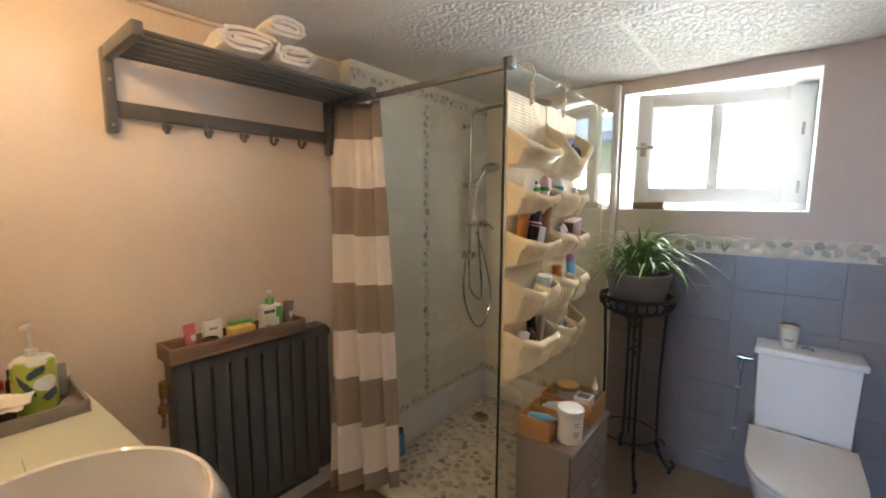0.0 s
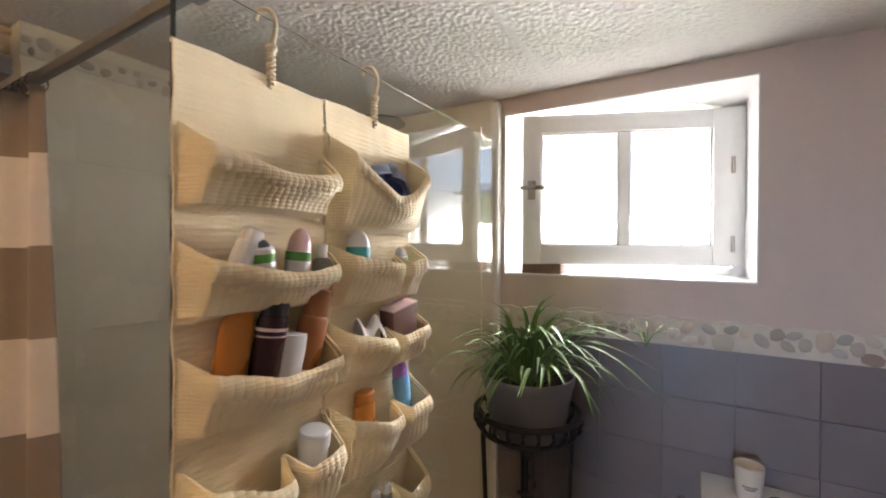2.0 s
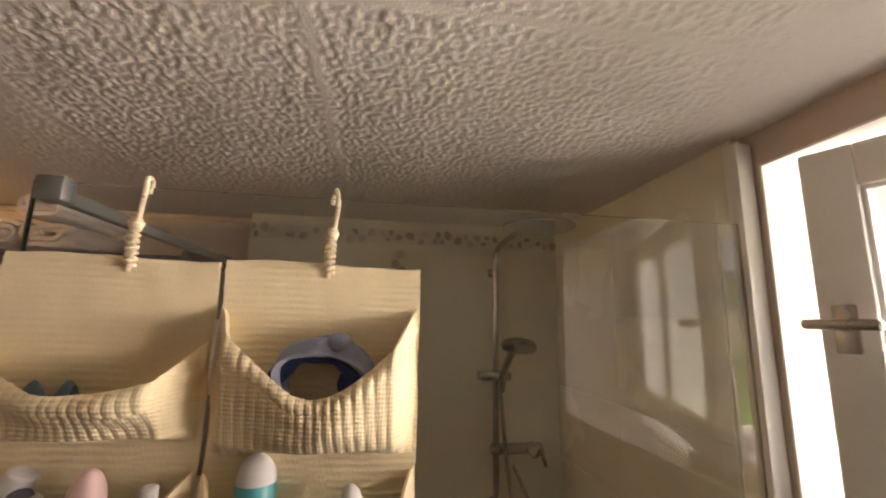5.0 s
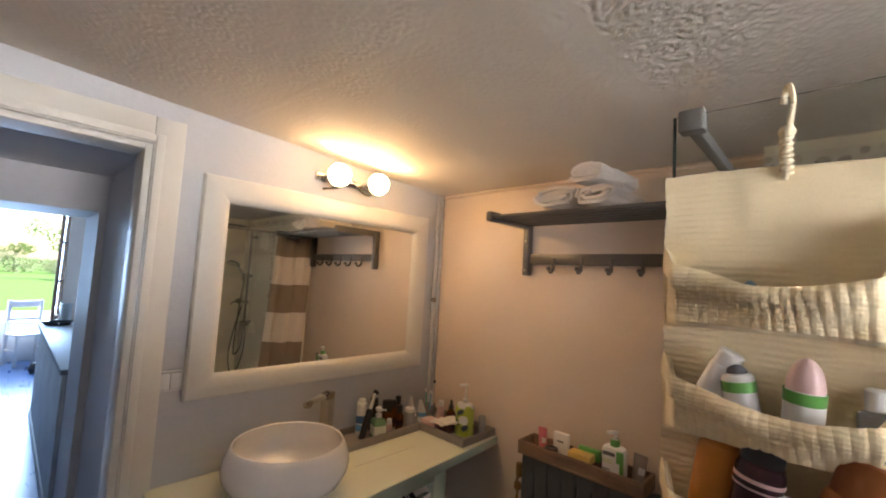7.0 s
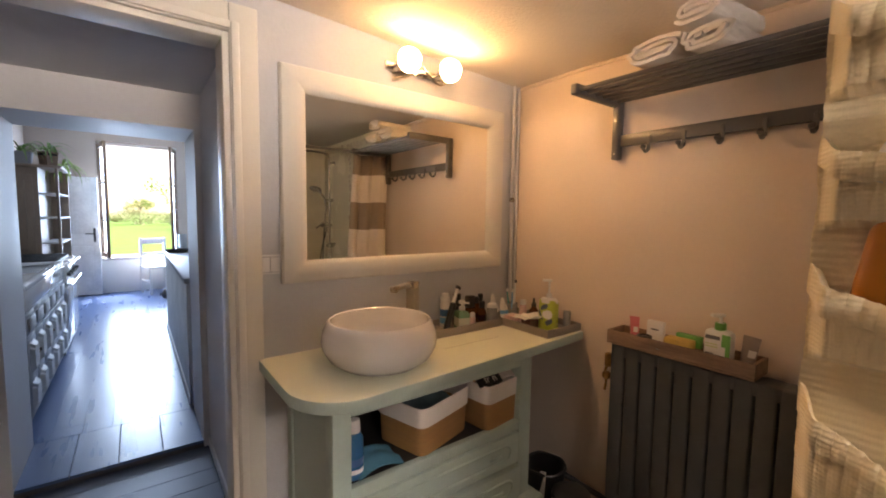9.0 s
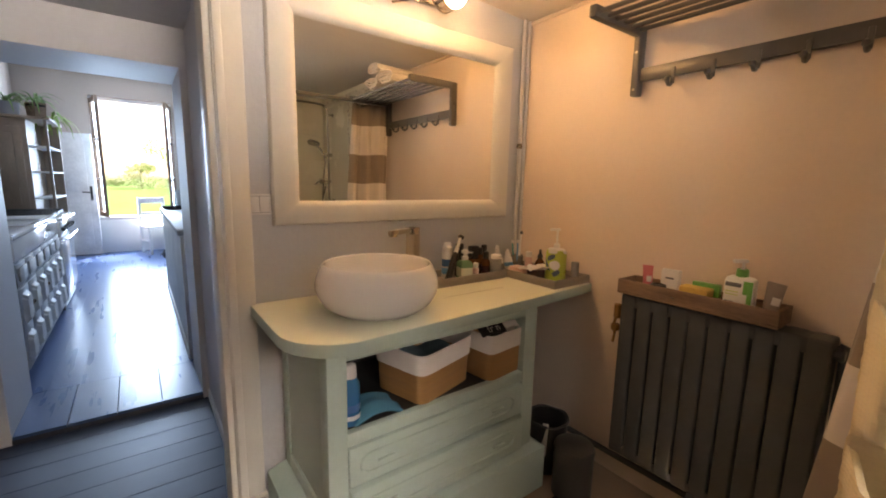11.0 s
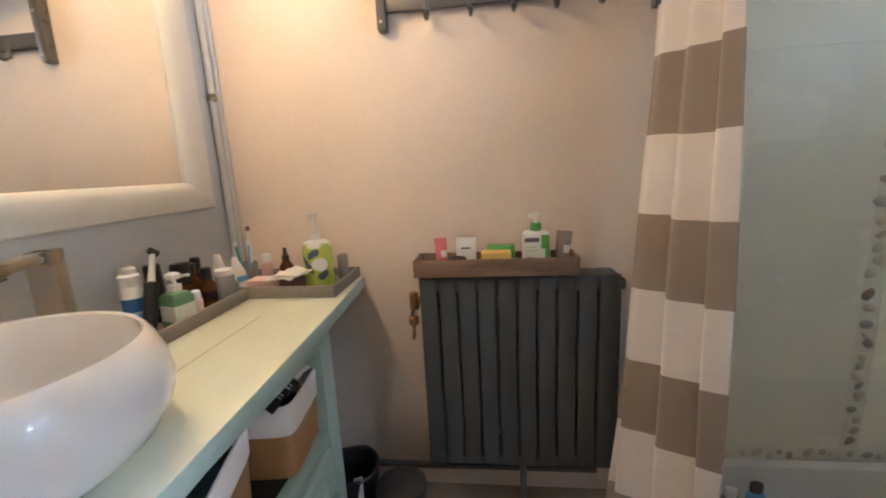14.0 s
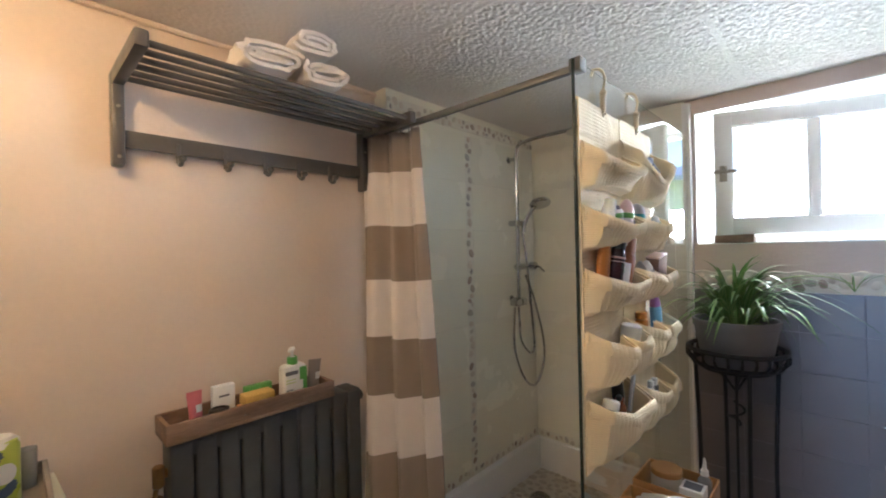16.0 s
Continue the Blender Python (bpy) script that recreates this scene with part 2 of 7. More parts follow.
DISTRESS = mat("distressed_white_paint", (0.70, 0.70, 0.68), 0.6, var=0.25, scale=4, fine=30, bump=0.2)
GREYCAB = mat("grey_white_cabinet_paint", (0.42, 0.44, 0.46), 0.5, var=0.12, scale=8, bump=0.15)
DARKWOOD = mat("dark_brown_wood", (0.24, 0.17, 0.12), 0.5, var=0.25, scale=8, fine=80, bump=0.2, stretch=(1, 1, 0.3))
FRAMEW = mat("brown_window_wood", (0.20, 0.12, 0.08), 0.5, var=0.2, scale=10, bump=0.2)
GRASS = mat("garden_grass", (0.08, 0.23, 0.03), 0.9, var=0.35, scale=0.8, fine=20, bump=0.3, depth=0.03)
TREEL = mat("tree_leaf", (0.24, 0.40, 0.11), 0.7, var=0.4, scale=4, fine=30, bump=0.2)
# Paler leaf colour for the low shrubs.
PALELEAF = mat("pale_shrub_leaf", (0.50, 0.54, 0.36), 0.8, var=0.3, scale=4, fine=30, bump=0.2)
PRINTB = mat("dark_blue_print", (0.07, 0.11, 0.16), 0.5, var=0.1, bump=0.0)
BARK = mat("tree_bark", (0.10, 0.075, 0.05), 0.9, var=0.3, scale=10, bump=0.6, depth=0.01)
PLASTER = mat("pale_outside_render", (0.62, 0.58, 0.52), 0.85, var=0.1, scale=2, bump=0.3, depth=0.006)
GRAVEL = mat("white_gravel_terrace", (0.60, 0.57, 0.52), 0.9, var=0.2, scale=20, fine=200, bump=0.5, depth=0.01)


def lamp_glass():
    m = bpy.data.materials.new("lit_globe_bulb")
    m.use_nodes = True
    n = m.node_tree.nodes
    e = n.new("ShaderNodeEmission")
    e.inputs[0].default_value, e.inputs[1].default_value = (1.0, 0.64, 0.30, 1), BULB
    m.node_tree.links.new(e.outputs[0], n["Material Output"].inputs[0])
    return m


BULB = 29.0
BULBM = lamp_glass()

# ---- mesh helpers ----
ORIGIN = {}


def thing(name, at, label, category, group="", kind=""):
    """A top-level thing: an empty at its base."""
    ob = new(name)
    ob.location, ob.empty_display_size = at, 0.05
    ORIGIN[ob] = Vector(at)
    return tagged(ob, label, category, group, kind)


def part(name, bm, material, parent, label="", sharp=35):
    """Links a bmesh, given in world metres, as one mesh object under a thing or a part."""
    o = ORIGIN[parent]
    bmesh.ops.translate(bm, verts=bm.verts, vec=-o)
    ob = finish(name, bm, material, sharp)
    ob.parent = parent
    ORIGIN[ob] = o
    return tagged(ob, label)


def finish(name, bm, material, sharp=35):
    bmesh.ops.recalc_face_normals(bm, faces=bm.faces)
    me = bpy.data.meshes.new(name)
    bm.to_mesh(me)
    bm.free()
    for m in (material if isinstance(material, (list, tuple)) else [material]):
        me.materials.append(m)
    me.polygons.foreach_set("use_smooth", [True] * len(me.polygons))
    me.set_sharp_from_angle(angle=radians(sharp))
    return new(name, me)


def single(name, at, bm, material, label, category, group="", kind="", sharp=35):
    """A thing that is one mesh."""
    bmesh.ops.translate(bm, verts=bm.verts, vec=-Vector(at))
    ob = finish(name, bm, material, sharp)
    ob.location = at
    ORIGIN[ob] = Vector(at)
    return tagged(ob, label, category, group, kind)


def box(x0, x1, y0, y1, z0, z1, bev=0.0, bm=None, seg=2):
    own = bmesh.new()
    bmesh.ops.create_cube(own, size=1)
    for v in own.verts:
        v.co = ((x0 + x1) / 2 + v.co.x * (x1 - x0), (y0 + y1) / 2 + v.co.y * (y1 - y0), (z0 + z1) / 2 + v.co.z * (z1 - z0))
    if bev:
        bmesh.ops.bevel(own, geom=own.edges[:], offset=bev, segments=seg, affect="EDGES", profile=0.5)
    return merge(bm, own)


def merge(bm, own):
    if bm is None:
        return own
    me = bpy.data.meshes.new("t")
    own.to_mesh(me)
    own.free()
    bm.from_mesh(me)
    bpy.data.meshes.remove(me)
    return bm


def lathe(profile, c, seg=32, bm=None, sx=1.0, sy=1.0, axis=None):
    """Turns (radius, height) pairs about an upright axis through c, or about another axis."""
    own = bmesh.new()
    rings = []
    for r, h in profile:
        if r < 1e-6:
            rings.append([own.verts.new((0, 0, h))])
        else:
            rings.append([own.verts.new((sx * r * math.cos(2 * math.pi * k / seg), sy * r * math.sin(2 * math.pi * k / seg), h)) for k in range(seg)])
    for a, b in zip(rings, rings[1:]):
        for k in range(seg):
            j = (k + 1) % seg
            if len(a) == 1 and len(b) == 1:
                continue
            if len(a) == 1:
                own.faces.new((a[0], b[k], b[j]))
            elif len(b) == 1:
                own.faces.new((a[k], a[j], b[0]))
            else:
                own.faces.new((a[k], a[j], b[j], b[k]))
    m = Matrix.Translation(c)
    if axis is not None:
        m = m @ Vector(axis).to_track_quat("Z", "Y").to_matrix().to_4x4()
    bmesh.ops.transform(own, matrix=m, verts=own.verts)
    return merge(bm, own)


def cyl(p, q, r, seg=16, bm=None, r2=None, bev=0.0):
    p, q = Vector(p), Vector(q)
    h = (q - p).length
    r2 = r if r2 is None else r2
    prof = [(0, 0), (r - bev, 0), (r, bev), (r2, h - bev), (r2 - bev, h), (0, h)] if bev else [(0, 0), (r, 0), (r2, h), (0, h)]
    return lathe(prof, p, seg, bm, axis=q - p)


def smooth_path(pts, n=8):
    """A Catmull-Rom line through points."""
    pts = [Vector(p) for p in pts]
    ext = [pts[0] * 2 - pts[1], *pts, pts[-1] * 2 - pts[-2]]
    out = []
    for a, b, c, d in zip(ext, ext[1:], ext[2:], ext[3:]):
        for k in range(n):
            t = k / n
            out.append(0.5 * (2 * b + (c - a) * t + (2 * a - 5 * b + 4 * c - d) * t * t + (3 * b - a - 3 * c + d) * t ** 3))
    return out + [pts[-1]]


def tube(pts, r, seg=8, bm=None, flat=None, closed=False, taper=None):
    """A round or flattened rod along a line. flat: (half width, half height)."""
    own = bmesh.new()
    pts = [Vector(p) for p in pts]
    rings = []
    up = Vector((0, 0, 1))
    for i, p in enumerate(pts):
        a, b = pts[max(i - 1, 0)], pts[min(i + 1, len(pts) - 1)]
        if closed:
            a, b = pts[i - 1], pts[(i + 1) % len(pts)]
        d = (b - a).normalized()
        side = d.cross(up)
        if side.length < 0.05:
            side = d.cross(Vector((0.3, 1, 0)))
        side.normalize()
        top = side.cross(d)
        ra, rb = flat or (r, r)
        k = taper(i / (len(pts) - 1)) if taper else 1
        rings.append([own.verts.new(p + k * (side * ra * math.cos(2 * math.pi * s / seg) + top * rb * math.sin(2 * math.pi * s / seg))) for s in range(seg)])
    pairs = list(zip(rings, rings[1:])) + ([(rings[-1], rings[0])] if closed else [])
    for a, b in pairs:
        for k in range(seg):
            j = (k + 1) % seg
            own.faces.new((a[k], a[j], b[j], b[k]))
    if not closed:
        own.faces.new(rings[0][::-1])
        own.faces.new(rings[-1])
    return merge(bm, own)


def sheet(f, nu, nv, bm=None, thick=0.0, close_u=False):
    """A surface f(u, v), with thickness along its normal when given."""
    own = bmesh.new()
    cols = nu if close_u else nu + 1
    g = [[own.verts.new(f(i / nu, j / nv)) for j in range(nv + 1)] for i in range(cols)]
    for i in range(nu):
        for j in range(nv):
            k = (i + 1) % cols
            own.faces.new((g[i][j], g[k][j], g[k][j + 1], g[i][j + 1]))
    if thick:
        bmesh.ops.recalc_face_normals(own, faces=own.faces)
        bmesh.ops.solidify(own, geom=own.faces[:], thickness=thick)
    return merge(bm, own)


def turned(bm, m):
    bmesh.ops.transform(bm, matrix=m, verts=bm.verts)
    return bm


def prism(outline, z0, z1, bev=0.0, bm=None):
    """An outline in plan, raised from z0 to z1."""
    own = bmesh.new()
    lo = [own.verts.new((x, y, z0)) for x, y in outline]
    hi = [own.verts.new((x, y, z1)) for x, y in outline]
    n = len(outline)
    own.faces.new(lo[::-1])
    own.faces.new(hi)
    for k in range(n):
        own.faces.new((lo[k], lo[(k + 1) % n], hi[(k + 1) % n], hi[k]))
    if bev:
        bmesh.ops.recalc_face_normals(own, faces=own.faces)
        rim = [e for e in own.edges if abs(e.verts[0].co.z - e.verts[1].co.z) < 1e-6]
        bmesh.ops.bevel(own, geom=rim, offset=bev, segments=2, affect="EDGES", profile=0.5)
    return merge(bm, own)


# ---- the structure ----
XW, XE, YS, YN, ZC = -1.715, 0.86, -0.236, 2.50, 2.12
TOP = 2.75


def structure(name, bm, material, label, category, sharp=35):
    return single(name, (0, 0, 0), bm, material, label, category, kind="structure", sharp=sharp)


def ceiling_height(x, y):
    return ZC + 0.07 * max(0.0, (x + 1.7) / 1.3) * max(0.0, (1.05 - y) / 1.3)


structure("floor", box(XW - 0.2, XE + 0.2, YS - 0.1, YN + 0.02, -0.2, 0.0), LINO, "plain brown smooth bathroom floor covering", "floor")
structure("wall_west", box(XW - 0.2, XW, YS - 0.1, 2.9, -0.2, TOP), PINK, "pink-beige painted plaster wall behind the radiator", "wall")
structure("wall_east", box(XE, XE + 0.2, YS - 0.1, 2.9, -0.2, TOP), NORTHW, "plain taupe painted bathroom wall", "wall")

# South wall with the doorway
DX0, DX1, DZ = -0.262, 0.56, 2.03
sw = box(XW, DX0, YS - 0.1, YS, -0.2, TOP)
box(DX1, XE, YS - 0.1, YS, -0.2, TOP, bm=sw)
box(DX0, DX1, YS - 0.1, YS, DZ, TOP, bm=sw)
wall_south = structure("wall_south", sw, GREYW, "cool grey painted wall with an open doorway", "wall")

# North wall, thick, with the window opening
WX0, WX1, WZ0, WZ1, WTH = -0.725, 0.105, 1.405, 2.05, 0.42
nw = box(XW, WX0, YN, YN + WTH, -0.2, TOP)
box(WX1, XE, YN, YN + WTH, -0.2, TOP, bm=nw)
box(WX0, WX1, YN, YN + WTH, -0.2, WZ0, bm=nw)
box(WX0, WX1, YN, YN + WTH, WZ1, TOP, bm=nw)
wall_north = structure("wall_north", nw, NORTHW, "mauve-taupe painted wall with a deep window opening", "wall")

# White lining of the window reveal
rv = box(WX0 - 0.0, WX0 + 0.004, YN - 0.003, YN + 0.36, WZ0, WZ1)
box(WX1 - 0.004, WX1, YN - 0.003, YN + 0.36, WZ0, WZ1, bm=rv)
box(WX0 + 0.004, WX1 - 0.004, YN - 0.003, YN + 0.36, WZ1 - 0.004, WZ1, bm=rv)
box(WX0 + 0.004, WX1 - 0.004, YN - 0.006, YN + 0.36, WZ0, WZ0 + 0.006, bm=rv)
structure("window_reveal", rv, WHITEP, "white painted deep window reveal and sill", "window reveal")


def make_ceiling():
    """Roughcast ceiling panels: an uneven skin in real relief, with smoother filled joints and a slab above."""
    step = 0.0043
    nx, ny = int((XE - XW) / step), int((YN - YS) / step)
    xs, ys = np.linspace(XW, XE, nx + 1), np.linspace(YS, YN, ny + 1)
    verts = []
    for x in xs:
        for y in ys:
            p = Vector((x, y, 0.0))
            q = p * 118 + noise.noise_vector(p * 75) * 1.1
            r = noise.noise(q) * 0.75 + noise.noise(p * 225 + Vector((3, 1, 4))) * 0.42
            crest = min(1.0, max(0.0, 3.0 * r + 0.30))
            crest = crest * crest * (3 - 2 * crest)
            joint = min(abs(y - 1.665 + 0.006 * noise.noise(p * 6)), abs(y - 1.125 + 0.006 * noise.noise(p * 5)), abs(y - 0.40) + 0.004,
                        abs(x + 0.515 + 0.008 * noise.noise(p * 5)) if y < 1.125 or y > 1.665 else 9.0)
            k = min(1.0, max(0.04, (joint - 0.0085) / 0.005))
            verts.append((x, y, ceiling_height(x, y) - 0.0023 * crest * k * (1.0 if y > 1.125 else 0.52 if y > 0.40 else 0.36) - (0.0013 if y > 1.125 else 0.0007) * (1 - k) + 0.004 * noise.noise(p * 2.2)))
    w = ny + 1
    faces = [(i * w + j, (i + 1) * w + j, (i + 1) * w + j + 1, i * w + j + 1) for i in range(nx) for j in range(ny)]
    me = bpy.data.meshes.new("ceiling")
    n0 = len(verts)
    verts += [(XW, YS, TOP - 0.1), (XE, YS, TOP - 0.1), (XE, YN, TOP - 0.1), (XW, YN, TOP - 0.1), (XW, YS, TOP), (XE, YS, TOP), (XE, YN, TOP), (XW, YN, TOP)]
    faces += [(n0, n0 + 1, n0 + 2, n0 + 3), (n0 + 4, n0 + 5, n0 + 6, n0 + 7)]
    me.from_pydata(verts, [], faces)
    me.materials.append(CEIL)
    me.polygons.foreach_set("use_smooth", [True] * len(me.polygons))
    return tagged(new("ceiling", me), "pale roughcast ceiling panels with filled joints", "ceiling", kind="structure")


make_ceiling()
single("nail_head", (-0.545, 1.14, ZC - 0.004), lathe([(0, -0.002), (0.004, -0.0015), (0.005, 0.004), (0, 0.006)], (-0.545, 1.14, ceiling_height(-0.545, 1.14) - 0.006), 10), BLACKP, "small dark nail head in the ceiling joint", "nail")

# Thin uneven cornice bead where the ceiling meets the west wall
bead = tube([(XW + 0.008, y, ceiling_height(XW, y) - 0.012 + 0.003 * math.sin(9 * y)) for y in np.linspace(YS + 0.02, 1.30, 24)], 0.009, 8)
structure("trim", bead, PINK, "thin painted bead under the ceiling", "trim")

# Door casing
cs = None
for x0, x1 in ((DX0 - 0.092, DX0), (DX1, DX1 + 0.092)):
    cs = box(x0, x1, YS, YS + 0.022, 0.0, DZ + 0.095, 0.004, bm=cs)
box(DX0 + 0.0005, DX1 - 0.0005, YS, YS + 0.0217, DZ, DZ + 0.095, 0.004, bm=cs)
for x0, x1 in ((DX0 - 0.03, DX0 - 0.004), (DX1 + 0.004, DX1 + 0.03)):
    box(x0, x1, YS + 0.019, YS + 0.034, 0.0, DZ + 0.03, 0.004, bm=cs)
box(DX0 - 0.003, DX1 + 0.003, YS + 0.019, YS + 0.0335, DZ + 0.004, DZ + 0.0295, 0.004, bm=cs)
door_frame = structure("door_1", cs, CREAMP, "cream painted wooden door casing, doorway open", "door frame")
jl = box(DX0 - 0.006, DX0 + 0.02, YS - 0.14, YS + 0.002, 0.0, DZ, 0.003)
box(DX1 - 0.02, DX1 + 0.006, YS - 0.14, YS + 0.002, 0.0, DZ, 0.003, bm=jl)
box(DX0 + 0.02, DX1 - 0.02, YS - 0.14, YS + 0.002, DZ - 0.02, DZ + 0.006, 0.003, bm=jl)
part("jamb_lining", jl, CREAMP, door_frame)
for x0, x1 in ((DX0 - 0.098, DX0 + 0.004), (DX1 - 0.004, DX1 + 0.098)):
    part("plinth_block", box(x0, x1, YS + 0.001, YS + 0.042, 0.0, 0.115, 0.006), CREAMP, door_frame)

# Passage in the thick wall between bathroom and kitchen
HY, KY = -1.35, -1.86
ps = box(-0.55, -0.302, HY, YS - 0.1, -0.2, TOP)
box(0.60, 0.86, HY, YS - 0.1, -0.2, TOP, bm=ps)
box(-0.302, 0.60, HY, YS - 0.1, 2.07, TOP, bm=ps)
structure("wall_passage", ps, HALLW, "grey painted walls and soffit of the short passage", "wall")
OX0, OX1, OZ = -0.268, 0.535, 1.875
kw = box(-2.6, OX0, KY, HY, -0.2, 2.9)
box(OX1, 1.5, KY, HY, -0.2, 2.9, bm=kw)
box(OX0, OX1, KY, HY, OZ, 2.9, bm=kw)
structure("wall_kitchen_north", kw, HALLW, "grey painted thick wall with a low opening to the kitchen", "wall")
structure("baseboard", box(-0.302, -0.292, HY + 0.003, YS - 0.14, 0.0, 0.06, 0.002), HALLW, "grey painted passage baseboard", "baseboard")
hf = box(-0.302, 0.60, HY - 0.02, YS - 0.1, -0.2, -0.004)
hall_floor = structure("floor_passage", hf, BED, "dark bed under the passage floor planks", "floor")
kf = box(-2.6, 1.5, -7.5, KY, -0.2, 0.032)
kitchen_floor = structure("floor_kitchen", kf, BED, "dark bed under the kitchen floorboards", "floor")
th = box(OX0, OX1, KY, HY, -0.2, 0.032)
threshold = structure("threshold", th, BED, "dark step bed in the kitchen opening", "threshold")

# Kitchen shell
structure("wall_kitchen_east", box(1.3, 1.5, -7.5, KY, -0.2, 2.9), KBROWN, "taupe painted kitchen wall behind the cabinets", "wall")
structure("wall_kitchen_west", box(-2.6, -2.4, -7.5, KY, -0.2, 2.9), KWALL, "plain white kitchen wall", "wall")
KX0, KX1, KZ0, KZ1 = -0.62, 0.47, 0.64, 2.55
ks = box(-2.6, KX0, -7.75, -7.4, -0.2, 2.9)
box(KX1, 1.5, -7.75, -7.4, -0.2, 2.9, bm=ks)
box(KX0, KX1, -7.75, -7.4, -0.2, KZ0, bm=ks)
box(KX0, KX1, -7.75, -7.4, KZ1, 2.9, bm=ks)
structure("wall_kitchen_south", ks, KBROWN, "taupe kitchen wall with a tall open window", "wall")
structure("window_apron", box(KX0 - 0.02, KX1 + 0.02, -7.4, -7.388, 0.05, KZ0 - 0.04, 0.003), WHITEP, "white panelled apron under the kitchen window", "panel")
structure("ceiling_kitchen", box(-2.6, 1.5, -7.75, HY, 2.9, 3.05), KWALL, "white kitchen ceiling", "ceiling")
# Unseen slab, added so that no sky light leaks into the rooms.
structure("sky_blocking_slab", box(-2.7, 1.6, -7.8, 3.0, 3.06, 3.2), KWALL, "unseen slab added over the rooms to shut out the sky", "roof")

# ---- window ----
def make_window():
    w = thing("window_1", (WX0, YN + 0.3, WZ0), "white wooden window, sash ajar, frosted panes", "window", kind="structure")
    y0, y1 = YN + 0.30, YN + 0.355
    for nm, b in (("window_frame", (WX0 + 0.005, WX0 + 0.045, WZ0 + 0.006, WZ1 - 0.004)), ("window_frame", (WX1 - 0.045, WX1 - 0.005, WZ0 + 0.006, WZ1 - 0.004)),
                  ("window_frame", (WX0 + 0.045, WX1 - 0.045, WZ0 + 0.006, WZ0 + 0.035)), ("window_frame", (WX0 + 0.045, WX1 - 0.045, WZ1 - 0.035, WZ1 - 0.004))):
        part(nm, box(b[0], b[1], y0, y1, b[2], b[3], 0.004), WHITEP, w)
    part("window_sill", prism([(WX0, YN + 0.36), (WX1, YN + 0.36), (WX1 + 0.03, YN + 0.5), (WX0 - 0.03, YN + 0.5)], WZ0 - 0.05, WZ0 + 0.004, 0.004), PLASTER, w)
    # Sash, hinged at its east edge and swung into the room
    hx, hy, width, th = 0.093, 2.80, 0.80, 0.042
    ang = math.atan2(2.495 - hy, -0.662 - hx)
    z0, z1 = 1.448, 2.03
    m = Matrix.Translation((hx, hy, 0)) @ Matrix.Rotation(ang, 4, "Z")

    def bar(u0, u1, za, zb, t0=-th / 2, t1=th / 2, bev=0.004):
        return turned(box(u0, u1, t0, t1, za, zb, bev), m)

    s = part("sash", bar(0, 0.11, z0, z1), WHITEP, w)
    part("stile", bar(width - 0.07, width, z0, z1), WHITEP, s)
    part("rail", bar(0.11, width - 0.07, z0, z0 + 0.075), WHITEP, s)
    part("rail", bar(0.11, width - 0.07, z1 - 0.07, z1), WHITEP, s)
    mid = (0.11 + width - 0.07) / 2
    part("glazing_bar", bar(mid - 0.018, mid + 0.018, z0 + 0.075, z1 - 0.07, -0.014, 0.014), WHITEP, s)
    for a, b in ((0.11, mid - 0.018), (mid + 0.018, width - 0.07)):
        pane = part("pane", bar(a - 0.004, b + 0.004, z0 + 0.071, z1 - 0.066, -0.002, 0.002, 0), FROST, s, "frosted glass pane")
        pane.visible_shadow = False
        bead = bar(a, a + 0.008, z0 + 0.075, z1 - 0.07, 0.002, 0.012, 0.002)
        for q in (bar(b - 0.008, b, z0 + 0.075, z1 - 0.07, 0.002, 0.012, 0.002), bar(a, b, z0 + 0.075, z0 + 0.083, 0.002, 0.012, 0.002), bar(a, b, z1 - 0.078, z1 - 0.07, 0.002, 0.012, 0.002)):
            merge(bead, q)
        part("glazing_bead", bead, WHITEP, s)
    hd = bar(width - 0.048, width - 0.018, 1.70, 1.775, 0.02, 0.028, 0.003)
    merge(hd, turned(cyl((width - 0.033, 0.026, 1.742), (width - 0.033, 0.05, 1.742), 0.008), m))
    merge(hd, turned(cyl((width + 0.012, 0.052, 1.744), (width - 0.08, 0.052, 1.744), 0.0085, bev=0.003), m))
    part("handle", hd, STEEL, s, "dull metal window handle")
    for hz in (1.53, 1.82):
        part("hinge", turned(cyl((0.045, 0.026, hz - 0.03), (0.045, 0.026, hz + 0.03), 0.006), m), STEEL, s)


make_window()
blk = box(-0.655, -0.50, 2.515, 2.60, WZ0 + 0.006, WZ0 + 0.045, 0.003)
single("wooden_block", (-0.58, 2.55, WZ0 + 0.006), blk, OLDWOOD, "small brown wooden block on the window sill", "wedge")


# ---- shower ----
SX = -1.63   # tiled face of the shower, west


def make_shower_shell():
    b = box(XW, SX - 0.006, 1.30, YN, 0.0, ZC + 0.02)
    structure("wall_shower_west", b, SHGROUT, "pale grouted shower wall beside the curtain", "wall")
    b = box(SX - 0.006, -0.765, YN - 0.022, YN, 0.0, ZC + 0.02)
    return structure("wall_shower_north", b, SHGROUT, "pale grouted shower wall under the ceiling", "wall")


make_shower_shell()
SYN = YN - 0.022
curb = box(SX + 0.035, -0.80, 1.36, SYN - 0.036, 0.0, 0.03, 0.006)
shower_tray = structure("shower_floor", curb, MORTAR, "cream mortar bed of the pebble shower floor", "shower floor")
up = box(SX - 0.004, SX + 0.036, 1.40, SYN, 0.0, 0.215, 0.006)
box(SX + 0.036, -0.765, SYN - 0.036, SYN - 0.001, 0.0, 0.215, 0.006, bm=up)
structure("shower_upstand", up, WHITEP, "white painted upstand round the shower floor", "shower base")
kerb = box(-1.70, -0.735, 1.27, 1.36, 0.0, 0.045, 0.008)
structure("shower_kerb", kerb, SHTILE, "low pale kerb at the shower entrance", "shower kerb")
